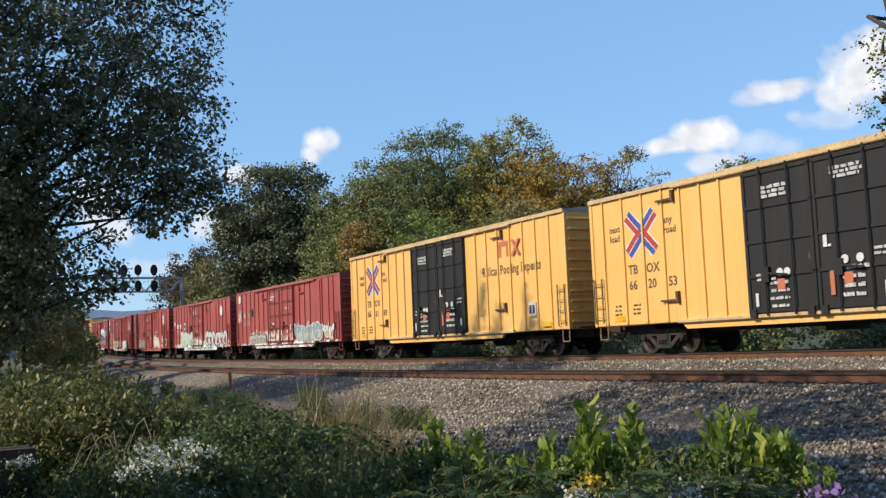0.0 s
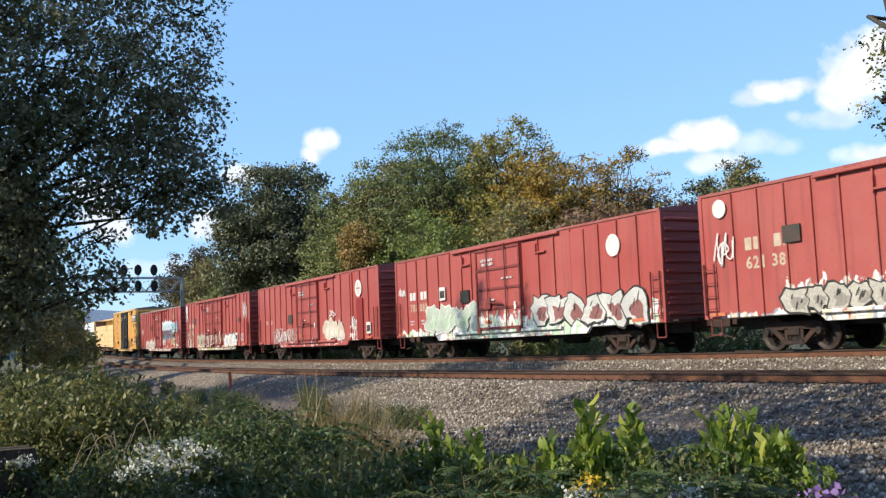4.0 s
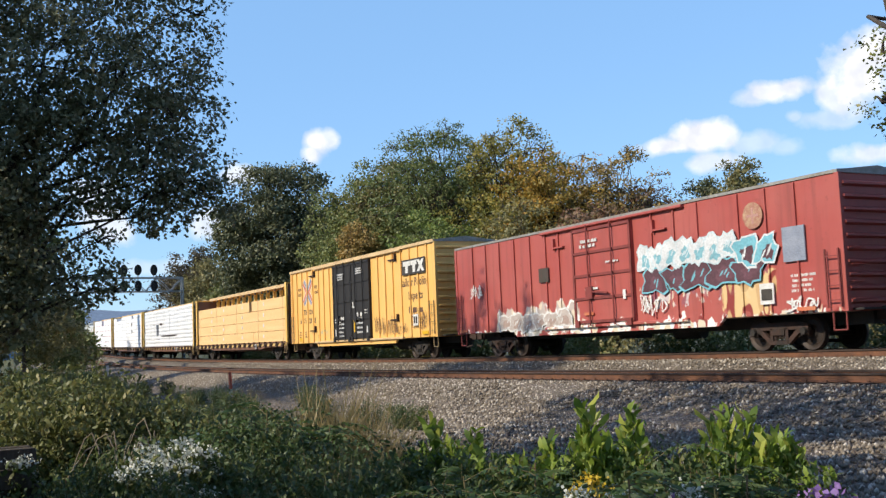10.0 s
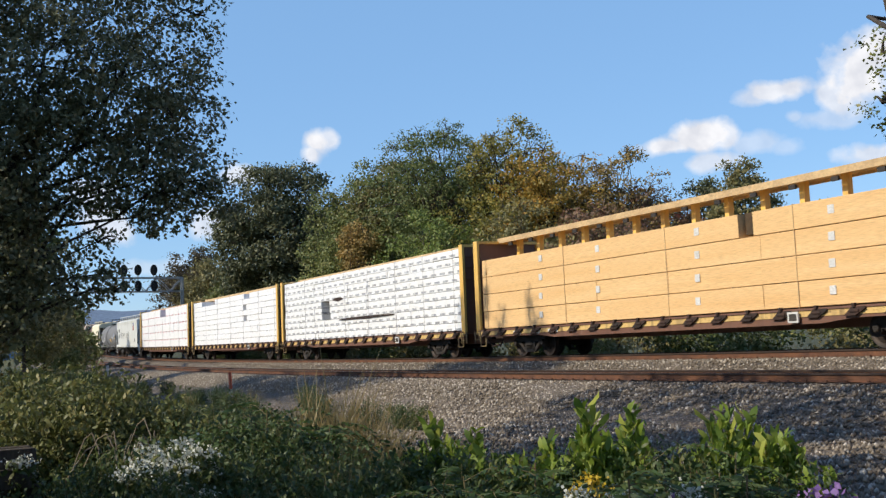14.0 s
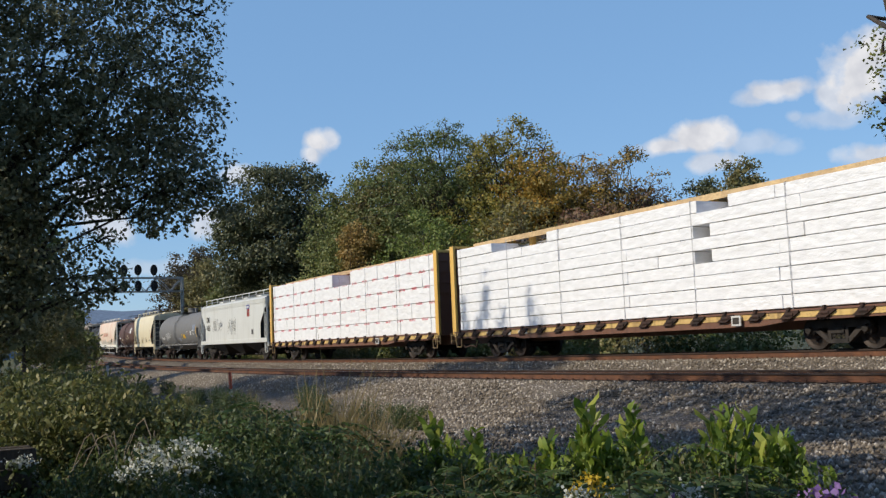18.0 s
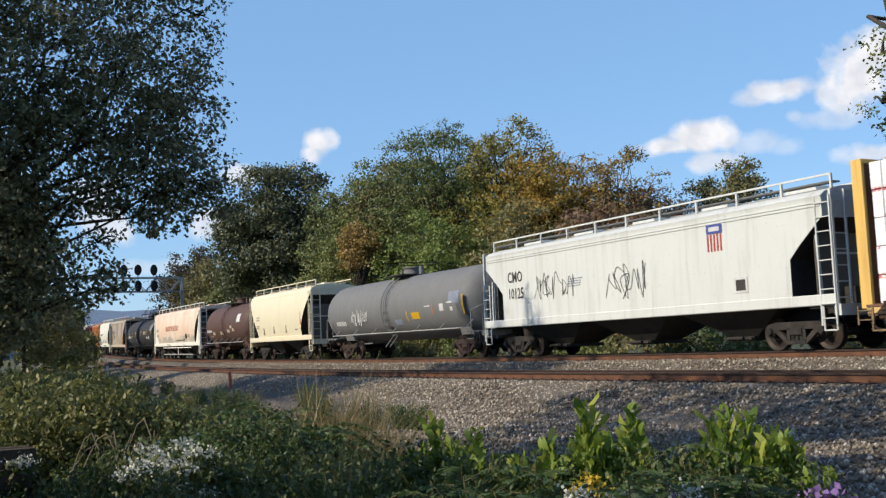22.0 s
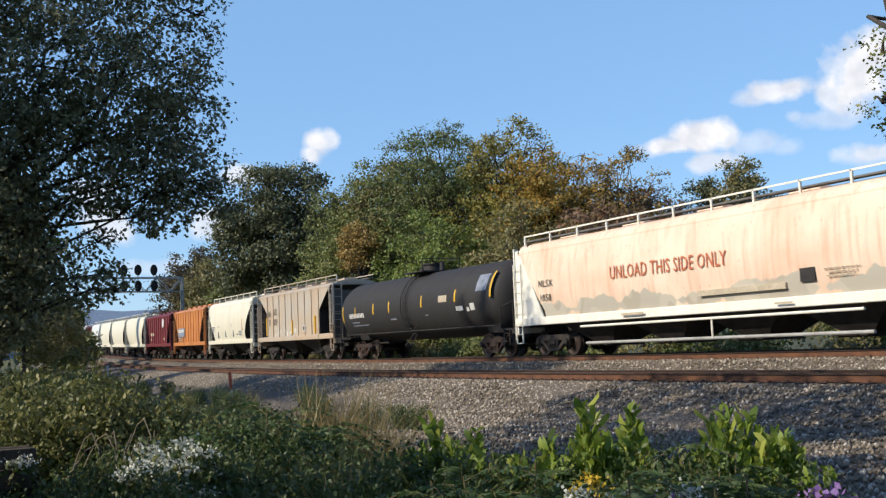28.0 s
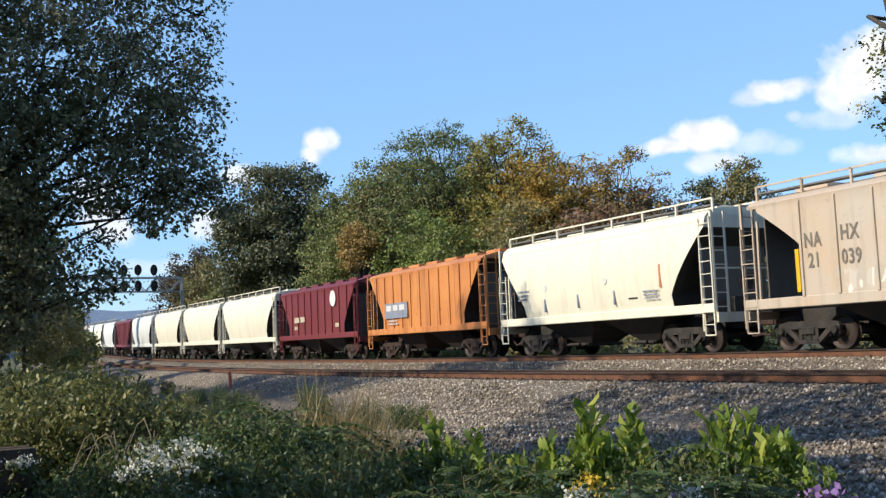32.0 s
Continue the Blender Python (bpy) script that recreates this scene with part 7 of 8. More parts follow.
for i, (x, y, h, r) in enumerate([(-24.0, 0.2, 5.0, 2.2), (-42.5, 2.6, 12.3, 4.0), (-50.0, 2.2, 12.5, 4.4), (-66.0, 5.0, 12.0, 4.4), (-84.0, 10.0, 9.5, 3.6)]):
    tree("dark green tree in the row beside the line", x, y, h, r, (LF_OLIVE, LF_GREEN, LF_GREEN, LF_OLIVE, LF_OLIVE)[i], 15000, 0.22, 520 + i, None, 0.05, group="trees on the near side")
for i, (x, y, h, r) in enumerate([(-100.0, 14.8, 6.6, 2.6), (-106.0, 17.3, 6.6, 2.5), (-116.0, 17.6, 7.6, 3.0), (-92.0, 12.5, 6.4, 2.6)]):
    tree("hazy green tree where the line curves away", x, y, h, r, (LF_OLIVE, LF_GREEN)[i % 2], 6500, 0.3, 540 + i, None, 0.02, group="trees on the near side")
# unseen trees added beyond the view to cut skylight on the car ends
for i, (x, y, h, r) in enumerate([(14.0, 4.0, 15.0, 5.0), (24.0, 2.0, 17.0, 6.0), (36.0, 6.0, 18.0, 6.0), (50.0, 9.0, 19.0, 7.0), (16.0, 36.0, 17.0, 6.0), (30.0, 34.0, 18.0, 6.5), (46.0, 34.0, 19.0, 7.0), (64.0, 22.0, 20.0, 9.0), (2.0, 40.0, 14.0, 5.0)]):
    tree("unseen tall tree added to hold skylight off the car ends", x, y, h, r, (LF_GREEN, LF_OLIVE)[i % 2], 5000, 0.7, 590 + i, None, 0.05, group="trees on the near side")
# trees behind the camera that shade the verge
for i, (x, y, h, r) in enumerate([(-15.0, -4.4, 15.6, 3.0), (-9.6, -5.0, 14.6, 3.0)]):
    tree("tall green tree that shades the verge", x, y, h, r, LF_GREEN, 3300, 0.26, 560 + i, None, 0.48, group="trees on the near side")
lean = [(-4.0, 0, 15.5, 1.9, 1.6, 1.1), (-2.6, 0, 13.8, 1.6, 1.5, 1.1), (-0.3, 0, 12.7, 1.7, 1.6, 1.5), (1.2, 0, 15.0, 2.2, 1.6, 1.6), (2.2, 0, 11.0, 1.5, 1.5, 1.4), (-1.5, 0, 16.6, 2.0, 1.5, 0.9)]
tree("tall leaning tree that shades the verge", -18.4, -4.8, 17.0, 4.0, LF_GREEN, 3000, 0.26, 566, lean, group="trees on the near side", z=-0.9)
for i, (x, y, h, r) in enumerate([(-7.6, -3.4, 6.0, 2.0), (-5.0, -3.6, 7.2, 2.4), (-10.4, -3.2, 4.1, 1.9), (-13.2, -3.0, 3.6, 1.8)]):
    tree("low bushy tree that shades the weeds of the verge", x, y, h, r, LF_GREEN, 8500, 0.2, 580 + i, None, 0.06, group="trees on the near side")
# the bough that hangs in from the tree beside the camera
hang = [(-1.95, 2.05, 4.02, 0.20, 0.20, 0.22), (-1.98, 2.05, 3.62, 0.17, 0.17, 0.22), (-1.88, 2.1, 3.36, 0.13, 0.13, 0.14), (-1.72, 2.2, 3.86, 0.22, 0.22, 0.3), (-1.6, 2.25, 4.15, 0.26, 0.26, 0.3), (-1.4, 2.4, 3.8, 0.26, 0.26, 0.3), (0, 0, 6.9, 1.8, 1.8, 1.3), (-0.6, 1.3, 5.6, 0.7, 0.7, 0.5), (0.6, -0.9, 5.7, 1.5, 1.4, 1.1)]
tree("green tree whose leafy bough hangs over the verge", -3.6, 5.1, 8.0, 2.2, LF_GREEN, 34000, 0.036, 570, hang, trunk=0.12, group="trees on the near side", z=-0.95)

# ---------------------------------------------------------------- plants of the verge
def weed_bush(name, label, seed, height, spread, leaf, n, size, slim=0.22, top=None, loose=0.0, erect=0.0):
    """Upright stems with leaves all the way; top: petals on the tips."""
    rng, rs = random.Random(seed), np.random.RandomState(seed)
    root = tagged(new(name), label, "weed", "plants of the verge")
    st, C, O, tips = Shape(), [], [], []
    k = max(5, int(spread * (16 + 60 * loose)))
    for i in range(k):
        a, r = rng.uniform(0, 6.28), spread * math.sqrt(rng.random())
        h = height * rng.uniform(0.62, 1.0) * (1 - 0.25 * r / spread)
        f = Vector((r * 0.5 * math.cos(a), r * 0.5 * math.sin(a), -0.1))
        t = Vector((r * math.cos(a) + rng.uniform(-0.06, 0.06), r * math.sin(a) + rng.uniform(-0.06, 0.06), h))
        mid = f.lerp(t, 0.5) + Vector((rng.uniform(-0.05, 0.05), rng.uniform(-0.05, 0.05), 0))
        st.rod(f, mid, 0.008, 0.006, 5, False)
        st.rod(mid, t, 0.006, 0.003, 5, False)
        tips.append(t)
        m = n // k
        for j in range(m):
            u = 0.18 + 0.82 * (j / m)
            p = f.lerp(mid, u * 2) if u < 0.5 else mid.lerp(t, u * 2 - 1)
            b = j * 2.4 + rng.uniform(-0.4, 0.4)
            L = size * (1.15 - 0.45 * u)
            o = Vector((math.cos(b), math.sin(b), 0.55 + 0.5 * u + erect))
            C.append(p + o.normalized() * L * 0.5 + Vector((rng.gauss(0, loose), rng.gauss(0, loose), rng.gauss(0, loose * 0.7))))
            O.append(o * 2.2)
    tagged(part("stem", st, M_STEM, root), kind="stuff")
    tagged(part("foliage", leaf_mesh("foliage", np.array(C), size, leaf, rs, 0.0, slim, np.array(O) * 0.75, 0.06, 0.4, True), None, root), kind="stuff")
    if top:
        mat, per, rad, sz = top
        P = np.array([t + Vector((rng.gauss(0, rad), rng.gauss(0, rad), rng.gauss(0, rad * 0.5))) for t in tips for _ in range(per)])
        tagged(part("blossom", leaf_mesh("blossom", P, sz, mat, rs, -0.6, 0.45), None, root), kind="stuff")
    return root


def grass_tuft(label, seed, height, n, leaf, spread):
    rs = np.random.RandomState(seed)
    root = tagged(new("grass_tuft"), label, "grass", "plants of the verge")
    a, r = rs.rand(n) * 6.28, spread * np.sqrt(rs.rand(n))
    f = np.stack([r * np.cos(a), r * np.sin(a), np.full(n, -0.05)], 1)
    lean = rs.normal(size=(n, 3)) * 0.28 * height
    h = height * (0.5 + 0.5 * rs.rand(n))
    m = f + lean * 0.4 + np.stack([0 * h, 0 * h, h * 0.65], 1)
    t = f + lean * 1.3 + np.stack([0 * h, 0 * h, h], 1)
    w = np.stack([-np.sin(a), np.cos(a), 0 * a], 1) * 0.006
    V = np.stack([f - w, f + w, m + w * 0.8, m - w * 0.8, t], 1).reshape(-1, 3)
    i = np.arange(n)[:, None] * 5
    F = np.concatenate([i + np.array([[0, 1, 2]]), i + np.array([[0, 2, 3]]), i + np.array([[3, 2, 4]])], 1).reshape(-1, 3)
    tagged(part("foliage", quick_mesh("foliage", V, F, leaf), None, root), kind="stuff")
    return root


def frond_weed(seed, height, n):
    """Arching compound leaves from a few stems, leaflets in pairs along each rib."""
    rng, rs = random.Random(seed), np.random.RandomState(seed)
    root = tagged(new("sumac_sapling"), "young sumac with long compound leaves", "weed", "plants of the verge")
    st, C, O = Shape(), [], []
    for i in range(4):
        a = rng.uniform(0, 6.28)
        f = Vector((0.22 * math.cos(a), 0.22 * math.sin(a), -0.1))
        top = f * 1.3 + Vector((0, 0, height * rng.uniform(0.62, 0.86)))
        st.rod(f, top, 0.007, 0.004, 5, False)
        for j in range(n):
            u = 0.35 + 0.65 * (j + 0.5) / n
            p = f.lerp(top, u)
            b = j * 2.4 + a + rng.uniform(-0.3, 0.3)
            L = rng.uniform(0.26, 0.42)
            w = Vector((math.cos(b), math.sin(b), 0))
            side = Vector((-w.y, w.x, 0))
            lift = rng.uniform(0.25, 0.75)
            prev = p
            for k in range(1, 13):
                v = k / 12
                q = p + w * L * v + Vector((0, 0, L * (lift * v - 0.75 * v * v)))
                if k % 3 == 0:
                    st.rod(prev, q, 0.003, 0.0015, 4, False)
                    prev = q
                for sg in (-1, 1):
                    o = side * sg + w * 0.35 + Vector((0, 0, -0.15))
                    C.append(q + o.normalized() * 0.032)
                    O.append(o * 5)
    tagged(part("stem", st, M_STEM, root), kind="stuff")
    tagged(part("foliage", leaf_mesh("foliage", np.array(C), 0.062, LF_COMPOUND, rs, 0.0, 0.13, np.array(O), 0.05, 0.2, True), None, root), kind="stuff")
    return root


LF_THICKET = leafy("thicket_leaves", (0.125, 0.145, 0.050), (0.19, 0.20, 0.065), (0.33, 0.29, 0.12), 0.35)
KINDS = {
    "thicket": [weed_bush("thicket_bush", "tall olive-green bush at the edge of the thicket", 695 + i, 1.9, 0.8, LF_THICKET, 3600, 0.075, 0.2, None, 0.10) for i in range(2)],
    "frond": [frond_weed(690 + i, 1.0, 10) for i in range(3)],
    "bright": [weed_bush("tall_weed", "tall bright green weed with broad upright leaves", 600 + i, 1.25, 0.24, LF_BRIGHT, 520, 0.125, 0.145, None, 0.035, 0.7) for i in range(3)],
    "mid": [weed_bush("leafy_weed", "green leafy weed among the verge plants", 610 + i, 1.15, 0.50, LF_WEED, 2300, 0.062, 0.16, None, 0.08) for i in range(3)],
    "dark": [weed_bush("dark_weed", "dark green bushy weed in the shade", 620 + i, 1.15, 0.62, LF_WEEDDK, 3600, 0.052, 0.20, None, 0.12) for i in range(3)],
    "fern": [weed_bush("feathery_weed", "feathery green weed with narrow leaves", 630 + i, 1.0, 0.45, LF_WEED, 1700, 0.10, 0.07, None, 0.03) for i in range(2)],
    "white": [weed_bush("white_flowered_weed", "bushy weed topped with clusters of white flowers", 640 + i, 1.15, 0.30, LF_WEED, 900, 0.07, 0.22, (M_PETALW, 110, 0.06, 0.026), 0.06) for i in range(2)],
    "gold": [weed_bush("goldenrod", "goldenrod with a yellow flower plume", 650, 1.05, 0.10, LF_WEED, 120, 0.10, 0.14, (M_PETALY, 60, 0.035, 0.026))],
    "aster": [weed_bush("purple_aster", "purple asters in flower at the gravel's edge", 660, 0.62, 0.38, LF_WEED, 400, 0.07, 0.2, (M_PETALP, 60, 0.05, 0.035))],
    "stalk": [weed_bush("leafy_stalk", "single leafy green stalk at the gravel's edge", 665, 1.0, 0.05, LF_WEED, 150, 0.10, 0.12)],
    "dry": [weed_bush("dry_weed", "dry brownish weed with sparse withered leaves", 667 + i, 1.0, 0.32, LF_TAN, 170, 0.05, 0.2, None, 0.04) for i in range(2)],
    "tan": [grass_tuft("dry straw-coloured grass tuft on the verge", 670 + i, 0.85, 260, LF_TAN, 0.35) for i in range(2)],
    "grass": [grass_tuft("green and straw grass tuft on the verge", 680 + i, 0.75, 320, LF_GRASS, 0.45) for i in range(2)],
}
USED = set()
PLANTS = 0


def plant(kind, x, y, scale, lift=0.0):
    """A plant of a kind on the ground at x, y."""
    global PLANTS
    PLANTS += 1
    src = KINDS[kind][PLANTS % len(KINDS[kind])]
    m = Matrix.Translation((x, y, ground_z(x, y) - 0.03 + lift)) @ Matrix.Rotation(PLANTS * 2.4, 4, "Z") @ Matrix.Scale(scale, 4)
    if src.name not in USED:
        USED.add(src.name)
        src.matrix_basis = m
        return src
    c = copy_thing(src, Matrix.Identity(4))
    c.matrix_basis = m
    return c


def polar(bearing, dist):
    a = radians(bearing)
    return -math.sin(a) * dist, math.cos(a) * dist


rng = random.Random(77)
HIGH = {"bright": 1.25, "mid": 1.15, "dark": 1.15, "fern": 1.0, "frond": 1.0, "white": 1.15, "gold": 1.05, "aster": 0.62, "tan": 0.85, "grass": 0.75, "stalk": 1.0, "dry": 1.0, "thicket": 1.9}
# bearing, from +Y towards -X; the verge runs from 86 degrees (far end of the thicket) to 42 (gravel)
for i in range(250):
    b = rng.uniform(61.0, 86)
    near_edge = 7.6 if b < 66 else 8.0
    far_edge = 9.8 if b < 63.5 else (13.5 if b < 67 else 15.5 + (b - 67) * 0.6)
    d = near_edge + (far_edge - near_edge) * rng.random() ** 0.8
    x, y = polar(b, d)
    if b > 81.5 and d < 12.9:
        continue
    if d < 9.6:
        kind = rng.choice(["grass", "grass", "tan", "grass", "dark", "fern"])
        s = rng.uniform(0.7, 1.0)
    elif b < 68:
        kind = rng.choice(["grass", "dry", "dry", "tan"])
        s = rng.uniform(0.5, 0.8)
    else:
        kind = rng.choice(["dark", "mid", "mid", "grass", "fern", "frond", "tan" if rng.random() < 0.5 else "mid", "dark"])
        s = rng.uniform(0.75, 1.05) * (0.62 if 73.5 < b < 79 and d < 10.8 else 1)
    plant(kind, x, y, s)
# the clumps along the gravel: kind, bearing, distance, height


def clump(kind, places):
    """Plants of a kind at (bearing, distance, height)."""
    for b, d, h in places:
        if kind in ("white", "aster") and b < 80:
            d, h = d - 0.45, h + 0.15
        plant(kind, *polar(b, d), h / HIGH[kind] * (1.06 if kind == "bright" else 1.2 if kind == "frond" else 1.06 if kind == "thicket" else 1.0))


# the clumps along the gravel and in the thicket
clump("bright", [(53.3, 7.7, 1.36), (52.6, 7.9, 1.32), (52.9, 8.2, 1.26), (54.3, 7.8, 1.22), (55.2, 8.0, 1.14), (56.3, 7.7, 1.16), (56.9, 7.9, 1.1), (52.2, 8.2, 1.18), (53.7, 7.8, 1.16), (46.6, 8.0, 1.23), (46.1, 7.7, 1.28), (45.5, 7.9, 1.27), (47.7, 8.2, 1.18), (45.8, 7.8, 1.17), (45.1, 8.0, 1.1), (43.7, 7.7, 1.02), (43.1, 7.9, 1.03), (62.3, 8.2, 1.21), (61.4, 7.8, 1.26), (60.3, 8.0, 1.19)])
clump("frond", [(51.1, 6.5, 1.2), (50.2, 6.7, 1.21), (49.2, 7.0, 1.19), (48.4, 6.6, 1.18), (51.7, 6.8, 1.08), (50.5, 6.5, 1.08), (52.3, 6.7, 0.99), (49.9, 7.0, 0.94), (51.2, 6.6, 0.96), (59.2, 6.8, 1.2), (58.3, 6.5, 1.2), (57.4, 6.7, 1.15), (47.5, 7.0, 1.06), (46.8, 6.6, 1.01), (45.6, 6.8, 0.95), (59.8, 6.5, 1.15), (55.9, 6.7, 1.06), (62.5, 7.0, 1.12), (55.0, 6.6, 1.0), (44.3, 6.8, 0.91)])
clump("frond", [(73.2, 11.2, 1.46), (72.1, 11.4, 1.41), (70.9, 11.7, 1.42), (69.7, 11.3, 1.36), (68.9, 11.5, 1.26), (74.4, 11.2, 1.38), (72.7, 11.4, 1.22), (71.2, 11.7, 1.13), (69.7, 11.3, 1.07), (73.8, 11.5, 1.14), (75.3, 11.2, 1.32)])
clump("dark", [(63.0, 7.3, 1.08), (61.9, 7.6, 1.09), (60.7, 7.8, 1.02), (59.5, 7.5, 1.03), (58.3, 7.7, 0.97), (57.1, 7.3, 1.0), (55.7, 7.6, 1.02), (54.7, 7.8, 1.03), (53.5, 7.5, 1.06), (52.3, 7.7, 1.01), (48.2, 7.3, 1.04), (47.0, 7.6, 1.03), (45.9, 7.8, 0.96), (44.9, 7.5, 0.92), (43.5, 7.7, 0.86), (56.5, 7.3, 0.88), (54.4, 7.6, 0.86), (52.7, 7.8, 0.78), (49.5, 7.5, 0.82), (47.4, 7.7, 0.78)])
clump("dark", [(74.7, 10.7, 1.31), (73.4, 10.9, 1.34), (72.1, 11.2, 1.29), (70.6, 10.8, 1.31), (69.4, 11.0, 1.21), (71.5, 10.7, 1.08), (73.3, 10.9, 1.06), (68.5, 11.2, 0.96), (70.0, 10.8, 0.92), (67.4, 11.0, 0.78), (75.0, 10.7, 1.06), (66.2, 10.9, 0.7), (64.7, 11.2, 0.66)])
clump("mid", [(51.4, 7.5, 1.13), (50.3, 7.7, 1.13), (49.3, 8.0, 1.1), (48.3, 7.6, 1.1), (59.2, 7.8, 1.09), (58.1, 7.5, 1.09), (57.3, 7.7, 1.08), (49.9, 8.0, 1.0), (64.4, 7.6, 1.06), (63.4, 7.8, 1.08), (52.0, 7.5, 1.08)])
clump("thicket", [(81.7, 12.8, 1.81), (80.6, 13.0, 1.77), (79.5, 13.2, 1.72), (78.4, 12.9, 1.65), (77.2, 13.1, 1.57), (76.1, 12.8, 1.46), (81.1, 13.0, 1.58), (78.9, 13.2, 1.42), (80.1, 12.9, 1.34), (77.3, 13.1, 1.3), (82.0, 12.8, 1.34), (78.4, 13.0, 1.12), (80.6, 13.2, 1.04), (75.9, 12.9, 1.16)])
clump("white", [(55.4, 6.7, 0.92), (53.7, 6.9, 0.88), (52.8, 7.2, 0.81), (48.4, 6.8, 0.88)])
clump("white", [(77.1, 9.9, 1.08), (76.4, 10.2, 1.1), (75.6, 10.4, 1.07), (75.0, 10.1, 1.04), (76.2, 10.3, 0.97), (76.9, 9.9, 0.95), (84.0, 11.8, 1.24), (83.4, 12.0, 1.08), (82.8, 12.2, 0.95)])
clump("gold", [(54.1, 6.8, 1.07), (53.8, 7.0, 1.02)])
clump("aster", [(44.6, 6.7, 0.89), (44.0, 6.9, 0.86), (43.4, 7.2, 0.81)])
clump("stalk", [(41.8, 7.2, 0.97), (42.0, 7.4, 0.86)])
clump("tan", [(68.5, 12.3, 1.24), (67.6, 12.6, 1.25), (66.8, 12.8, 1.18), (68.1, 12.5, 1.08), (67.2, 12.7, 1.03), (66.1, 12.3, 1.01), (68.8, 12.6, 0.99), (66.4, 12.8, 0.81)])
clump("dry", [(66.1, 12.8, 1.13), (65.3, 13.0, 1.02), (64.6, 13.2, 0.97), (64.3, 12.9, 0.85), (65.5, 13.1, 0.78), (63.6, 12.8, 0.79), (64.0, 13.0, 0.64), (64.9, 13.2, 0.62), (63.3, 12.9, 0.64), (69.1, 13.1, 1.37), (67.9, 12.8, 1.44), (67.3, 13.0, 1.35)])
# tall growth where the thicket meets the trees
for i in range(30):
    plant(rng.choice(["thicket", "thicket", "mid", "grass"]), *polar(rng.uniform(79.6, 85.5), rng.uniform(15.5, 30)), rng.uniform(0.6, 1.2))
# thicket down the line beside the ballast
for i in range(120):
    x = -20 - i * 0.75
    y = NEAR_Y + bend(x) - 6.2 - rng.random() * 6.5
    plant(rng.choice(["dark", "mid", "mid", "grass", "dark", "tan"]), x, y, rng.uniform(0.55, 0.85) if -62 < x else rng.uniform(0.8, 1.2))

# ---------------------------------------------------------------- signal bridge
M_BRIDGE = plain("aluminium_paint", (0.50, 0.50, 0.48), (0.38, 0.38, 0.37), 1.0, 0.5, 0.4)
M_SIGBLACK = plain("black_signal_enamel", (0.012, 0.012, 0.013), (0.02, 0.02, 0.02), 2.0, 0.5)
GX = -109.0
gy1, gy0 = FAR_Y + bend(GX) + 3.2, NEAR_Y + bend(GX) - 10.5
gz = FAR_Z + rise(GX)
bridge = tagged(new("signal_bridge"), "aluminium-painted lattice signal bridge over the tracks", "signal bridge")
bridge.location = (GX, 0, gz)
zt, zl = 8.15, 6.75
for y in (gy1, gy0):
    foot = ground_z(GX, y) - gz - 0.3
    for dx in (-0.35, 0.35):
        part("leg", Shape().beam((dx, y, foot), (dx, y, zt), 0.16), M_BRIDGE, bridge)
    lac = Shape()
    for k in range(8):
        z0 = foot + (zt - foot) * k / 8
        lac.beam((-0.35, y, z0), (0.35, y, z0 + (zt - foot) / 8), 0.06)
    part("leg_lacing", lac, M_BRIDGE, bridge)
for dx in (-0.4, 0.4):
    for z in (zl, zt):
        part("chord", Shape().beam((dx, gy0, z), (dx, gy1, z), 0.14), M_BRIDGE, bridge)
    n = 14
    for k in range(n):
        a, b_ = gy0 + (gy1 - gy0) * k / n, gy0 + (gy1 - gy0) * (k + 1) / n
        part("diagonal", Shape().beam((dx, a, zl if k % 2 else zt), (dx, b_, zt if k % 2 else zl), 0.08), M_BRIDGE, bridge)
part("walkway", Shape().box(-0.4, 0.4, gy0, gy1, zl - 0.06, zl - 0.01), M_BRIDGE, bridge)


def oval(y, z):
    """An upright oval plate, vertices and faces."""
    ring = [(math.cos(k * math.tau / 20) * 0.36, math.sin(k * math.tau / 20) * 0.56) for k in range(20)]
    vs = [(x, y + a, z + c) for x in (0.50, 0.60) for a, c in ring]
    return vs, [tuple(range(20))[::-1], tuple(range(20, 40))] + [(k, (k + 1) % 20, (k + 1) % 20 + 20, k + 20) for k in range(20)]


for y in (gy1 - 3.0, gy1 - 4.6, gy1 - 6.0, gy1 - 12.0, gy1 - 13.6):
    for z in (zt + 0.78, zl + 0.55):
        head = Shape().add(*oval(y, z))
        h = part("signal_head", head, M_SIGBLACK, bridge, "black signal target with hooded lamps")
        for dz in (-0.34, 0.0, 0.34):
            part("lamp_hood", Shape().lathe([(0.60, 0.11), (0.82, 0.12), (0.82, 0.105), (0.60, 0.10)], "x", (0, y, z + dz), 12), M_SIGBLACK, h)
    part("signal_post", Shape().beam((0.45, y, zl - 0.1), (0.45, y, zt + 1.3), 0.09), M_BRIDGE, bridge)

# ---------------------------------------------------------------- small things of the verge
stake = tagged(new("marker_stake"), "orange-topped white marker stake in the ballast", "marker")
sx_, sy_ = -43.0, 13.15
stake.location = (sx_, sy_, ground_z(sx_, sy_))
M_ORANGE = plain("orange_plastic", (0.62, 0.11, 0.04), (0.5, 0.09, 0.04), 4.0, 0.5)
M_STAKEW = plain("white_plastic", (0.7, 0.68, 0.64), (0.55, 0.52, 0.5), 4.0, 0.5)
part("shaft", Shape().beam((0.10, 0, -0.1), (0.06, 0, 0.32), 0.20, 0.07), M_STAKEW, stake)
part("top", Shape().beam((0.06, 0, 0.32), (-0.02, 0, 1.02), 0.20, 0.08), M_ORANGE, stake)
stub = tagged(new("short_post"), "short pale wooden post beside the ballast", "post")
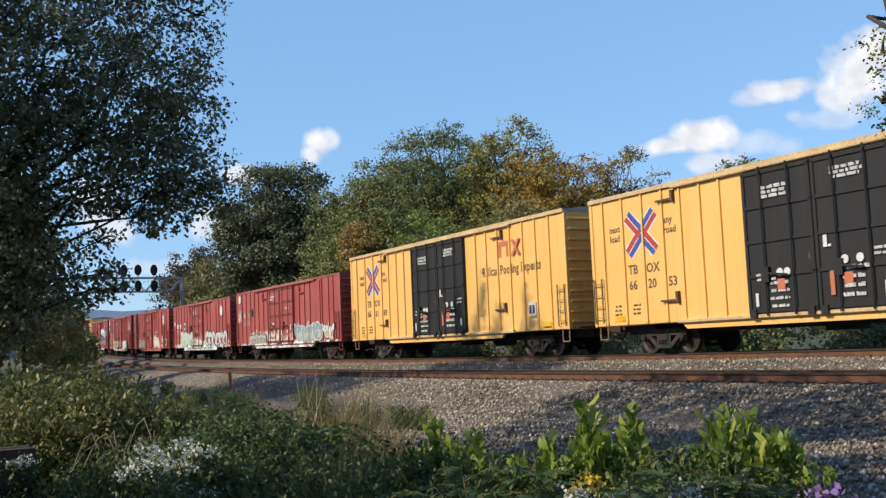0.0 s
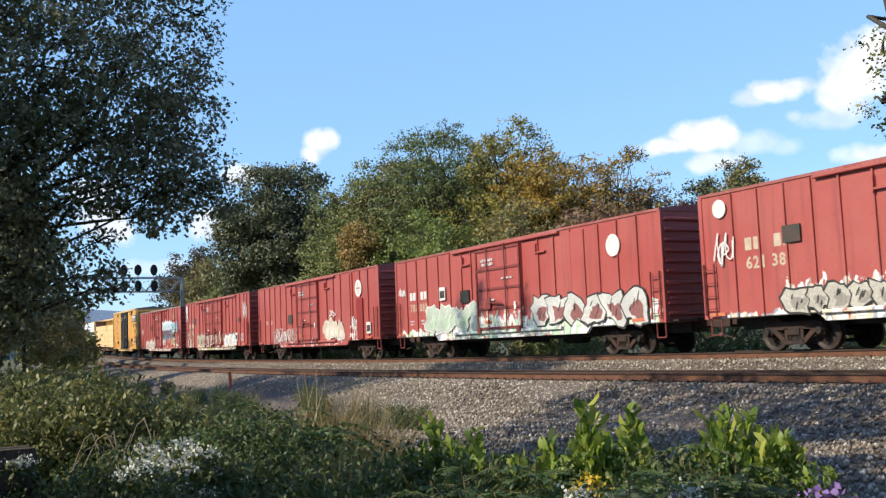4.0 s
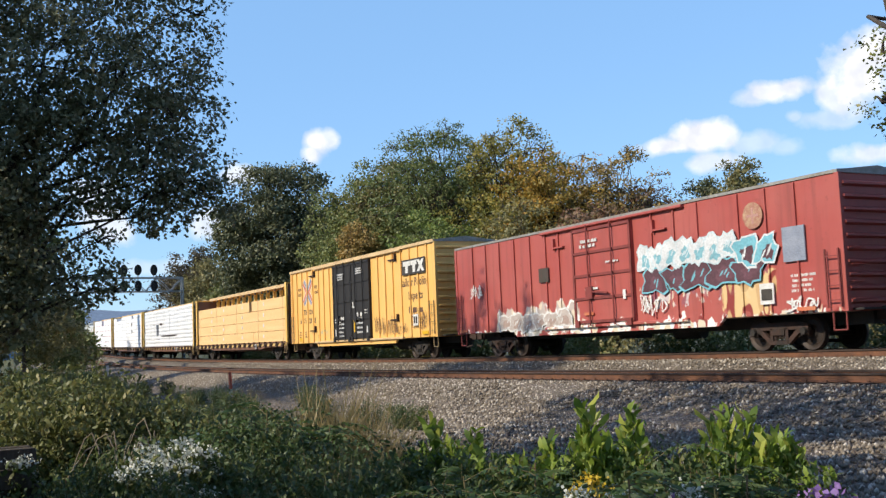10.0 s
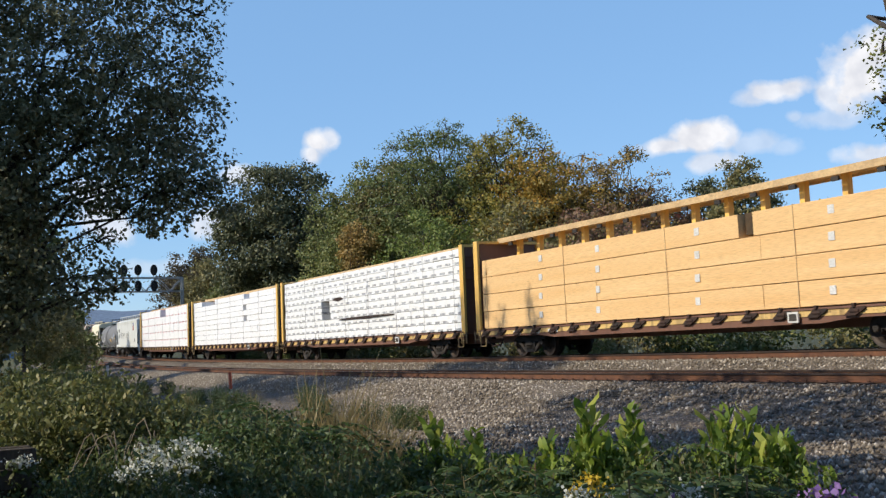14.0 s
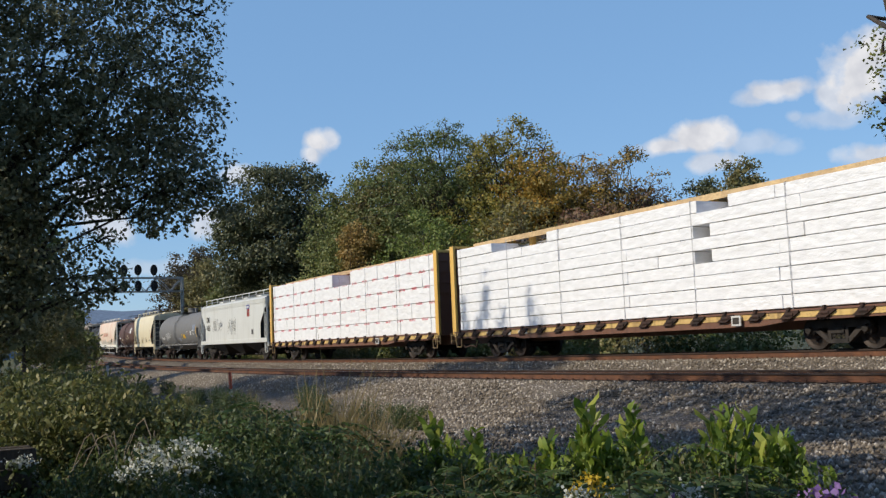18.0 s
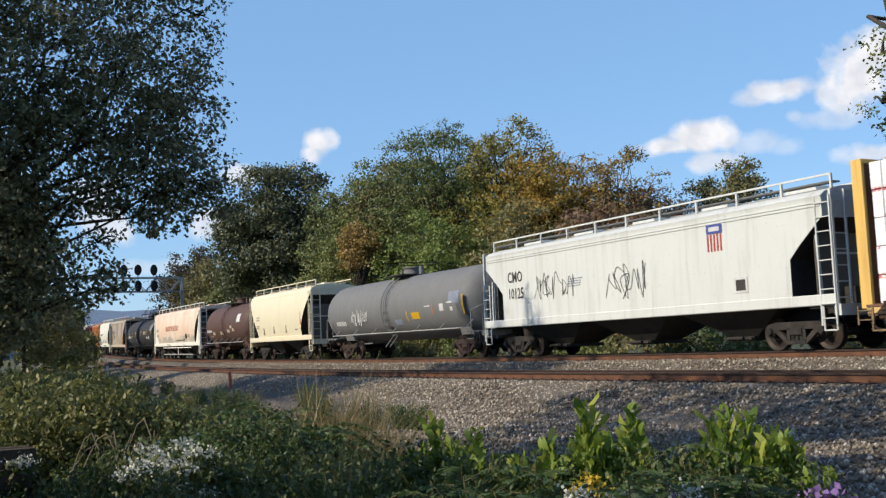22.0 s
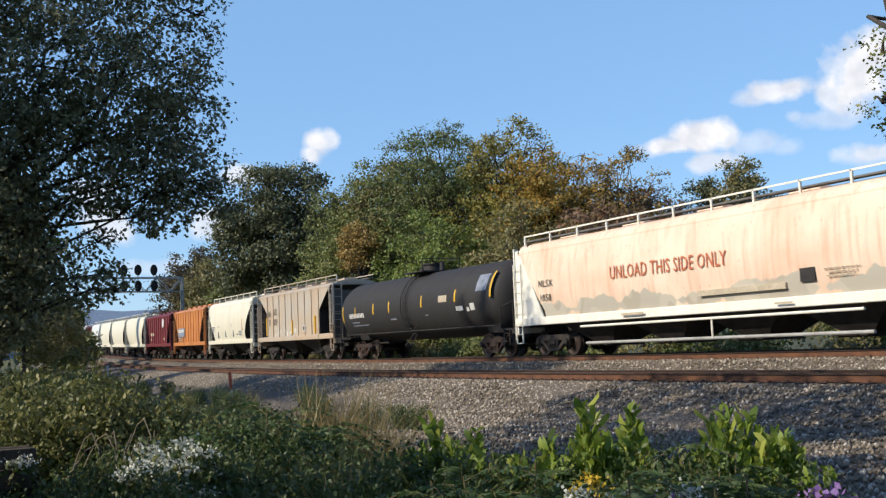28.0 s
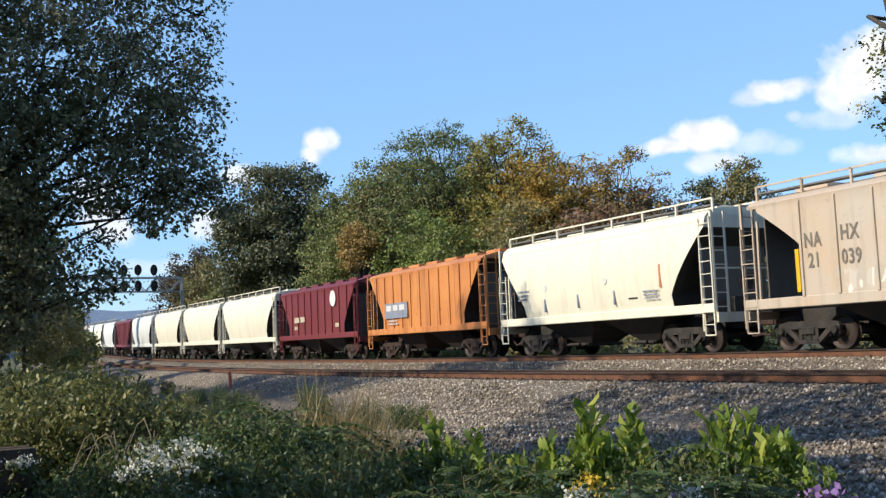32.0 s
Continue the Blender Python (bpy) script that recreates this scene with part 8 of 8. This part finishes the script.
stub.location = (-86.0, NEAR_Y + bend(-86) - 3.6, ground_z(-86.0, NEAR_Y + bend(-86) - 3.6))
part("shaft", Shape().beam((0, 0, -0.1), (0, 0, 0.85), 0.2), M_STAKEW, stub)
M_DRYSTALK = plain("dry_grey_stalk", (0.34, 0.28, 0.20), (0.24, 0.19, 0.13), 6.0, 0.9)
STALK_SPOTS = [(-30 - i * 3.1, NEAR_Y + bend(-30 - i * 3.1) - 4.3 - (i % 3) * 0.6, 1.0, i) for i in range(7)]
STALK_SPOTS += [polar(66.0 + 0.55 * i, 14.5 + 0.3 * (i % 3)) + (1.25, 20 + i) for i in range(6)] + [polar(77.6 + 0.45 * i, 10.9 + 0.2 * (i % 2)) + (1.45, 40 + i) for i in range(4)]
for x, y, tall, seed in STALK_SPOTS:
    o = tagged(new("dead_stalk"), "dry bent weed stalks with drooping tips", "weed", "plants of the verge")
    o.location = (x, y, ground_z(x, y))
    r0 = random.Random(seed)
    for k in range(3):
        a = Vector((r0.uniform(-0.2, 0.2), r0.uniform(-0.2, 0.2), -0.1))
        lean, h = Vector((r0.uniform(-0.25, 0.25), r0.uniform(-0.25, 0.25), 0)), r0.uniform(0.7, 1.0) * tall
        # upright, then over in an arch
        pts = [a + lean * (0.25 * u + 0.9 * max(u - 0.7, 0) ** 1.5 * 4) + Vector((0, 0, h * (min(u, 1.0) - 1.6 * max(u - 0.8, 0) ** 2))) for u in (0, 0.3, 0.6, 0.8, 0.95, 1.08, 1.2, 1.3)]
        part("stem", Shape().path(pts, 0.006, 5), M_DRYSTALK, o)
# stack of old ties at the edge of the thicket
for k in range(5):
    for j in range(2):
        t = new("old_tie", Shape().box(-0.12, 0.12, -1.25, 1.25, 0, 0.19, 0.015).mesh("old_tie", M_TIE))
        tagged(t, "weathered grey-black railway tie in a stack", "railway tie", "stack of old ties")
        t.matrix_basis = pose(-11.75 - j * 0.32 + 0.03 * (k % 2), 0.20 + 0.05 * (k % 3), -0.93 + k * 0.193, 0, 0, -3 + 3 * (k % 3))

# ---------------------------------------------------------------- distance
# distance haze is painted as the ridge's blue base colour
M_RIDGE = plain("wooded_ridge", (0.17, 0.24, 0.34), (0.15, 0.21, 0.30), 0.01, 1.0)
rg = Shape()
for i in range(61):
    a = radians(30 + i * 2.2)
    r = 2600
    h = 215 + 26 * noise.noise((i * 0.21, 4, 0)) + 10 * noise.noise((i * 0.9, 1, 0)) - (35 if i > 24 else 60)
    for k, (dr, z) in enumerate(((0, -10), (0, h * 0.35), (140, h * 0.8), (320, h))):
        rg.v.append((-math.sin(a) * (r + dr), math.cos(a) * (r + dr), z))
rg.f = [(i * 4 + k, (i + 1) * 4 + k, (i + 1) * 4 + k + 1, i * 4 + k + 1) for i in range(60) for k in range(3)]
tagged(part("backdrop_ridge", rg, M_RIDGE, None, "", True), "wooded ridge on the horizon with haze in its blue colour", "hill", kind="structure")


# ---------------------------------------------------------------- what moves
def motions():
    for ob, s in CARS + LOADS:
        rows = []
        for i in range(65):
            x = s + run(i / 2)
            a, _ = on_track(x + 6, FAR_Y, FAR_Z)
            b, _ = on_track(x - 6, FAR_Y, FAR_Z)
            rows.append((i / 2, Matrix.Translation((a + b) / 2) @ (a - b).to_track_quat("X", "Z").to_matrix().to_4x4()))
        walk(ob, rows)
    # wheels roll while their car is within sight
    for w, place, s in WHEELS:
        rows = [(0.0, Matrix.Translation(place))]
        n, turned = 0, 0.0
        for f in range(2, 960):
            x0, x1 = s + run((f - 1) / 30), s + run(f / 30)
            if -92 < x1 < -8:
                if not n:
                    rows.append(((f - 1) / 30, Matrix.Translation(place)))
                n += 1
                turned += (x1 - x0) / WHEEL_R
                rows.append((f / 30, Matrix.Translation(place) @ Matrix.Rotation(turned, 4, "Y")))
        rows.append((32.0, rows[-1][1]))
        walk(w, rows)


motions()
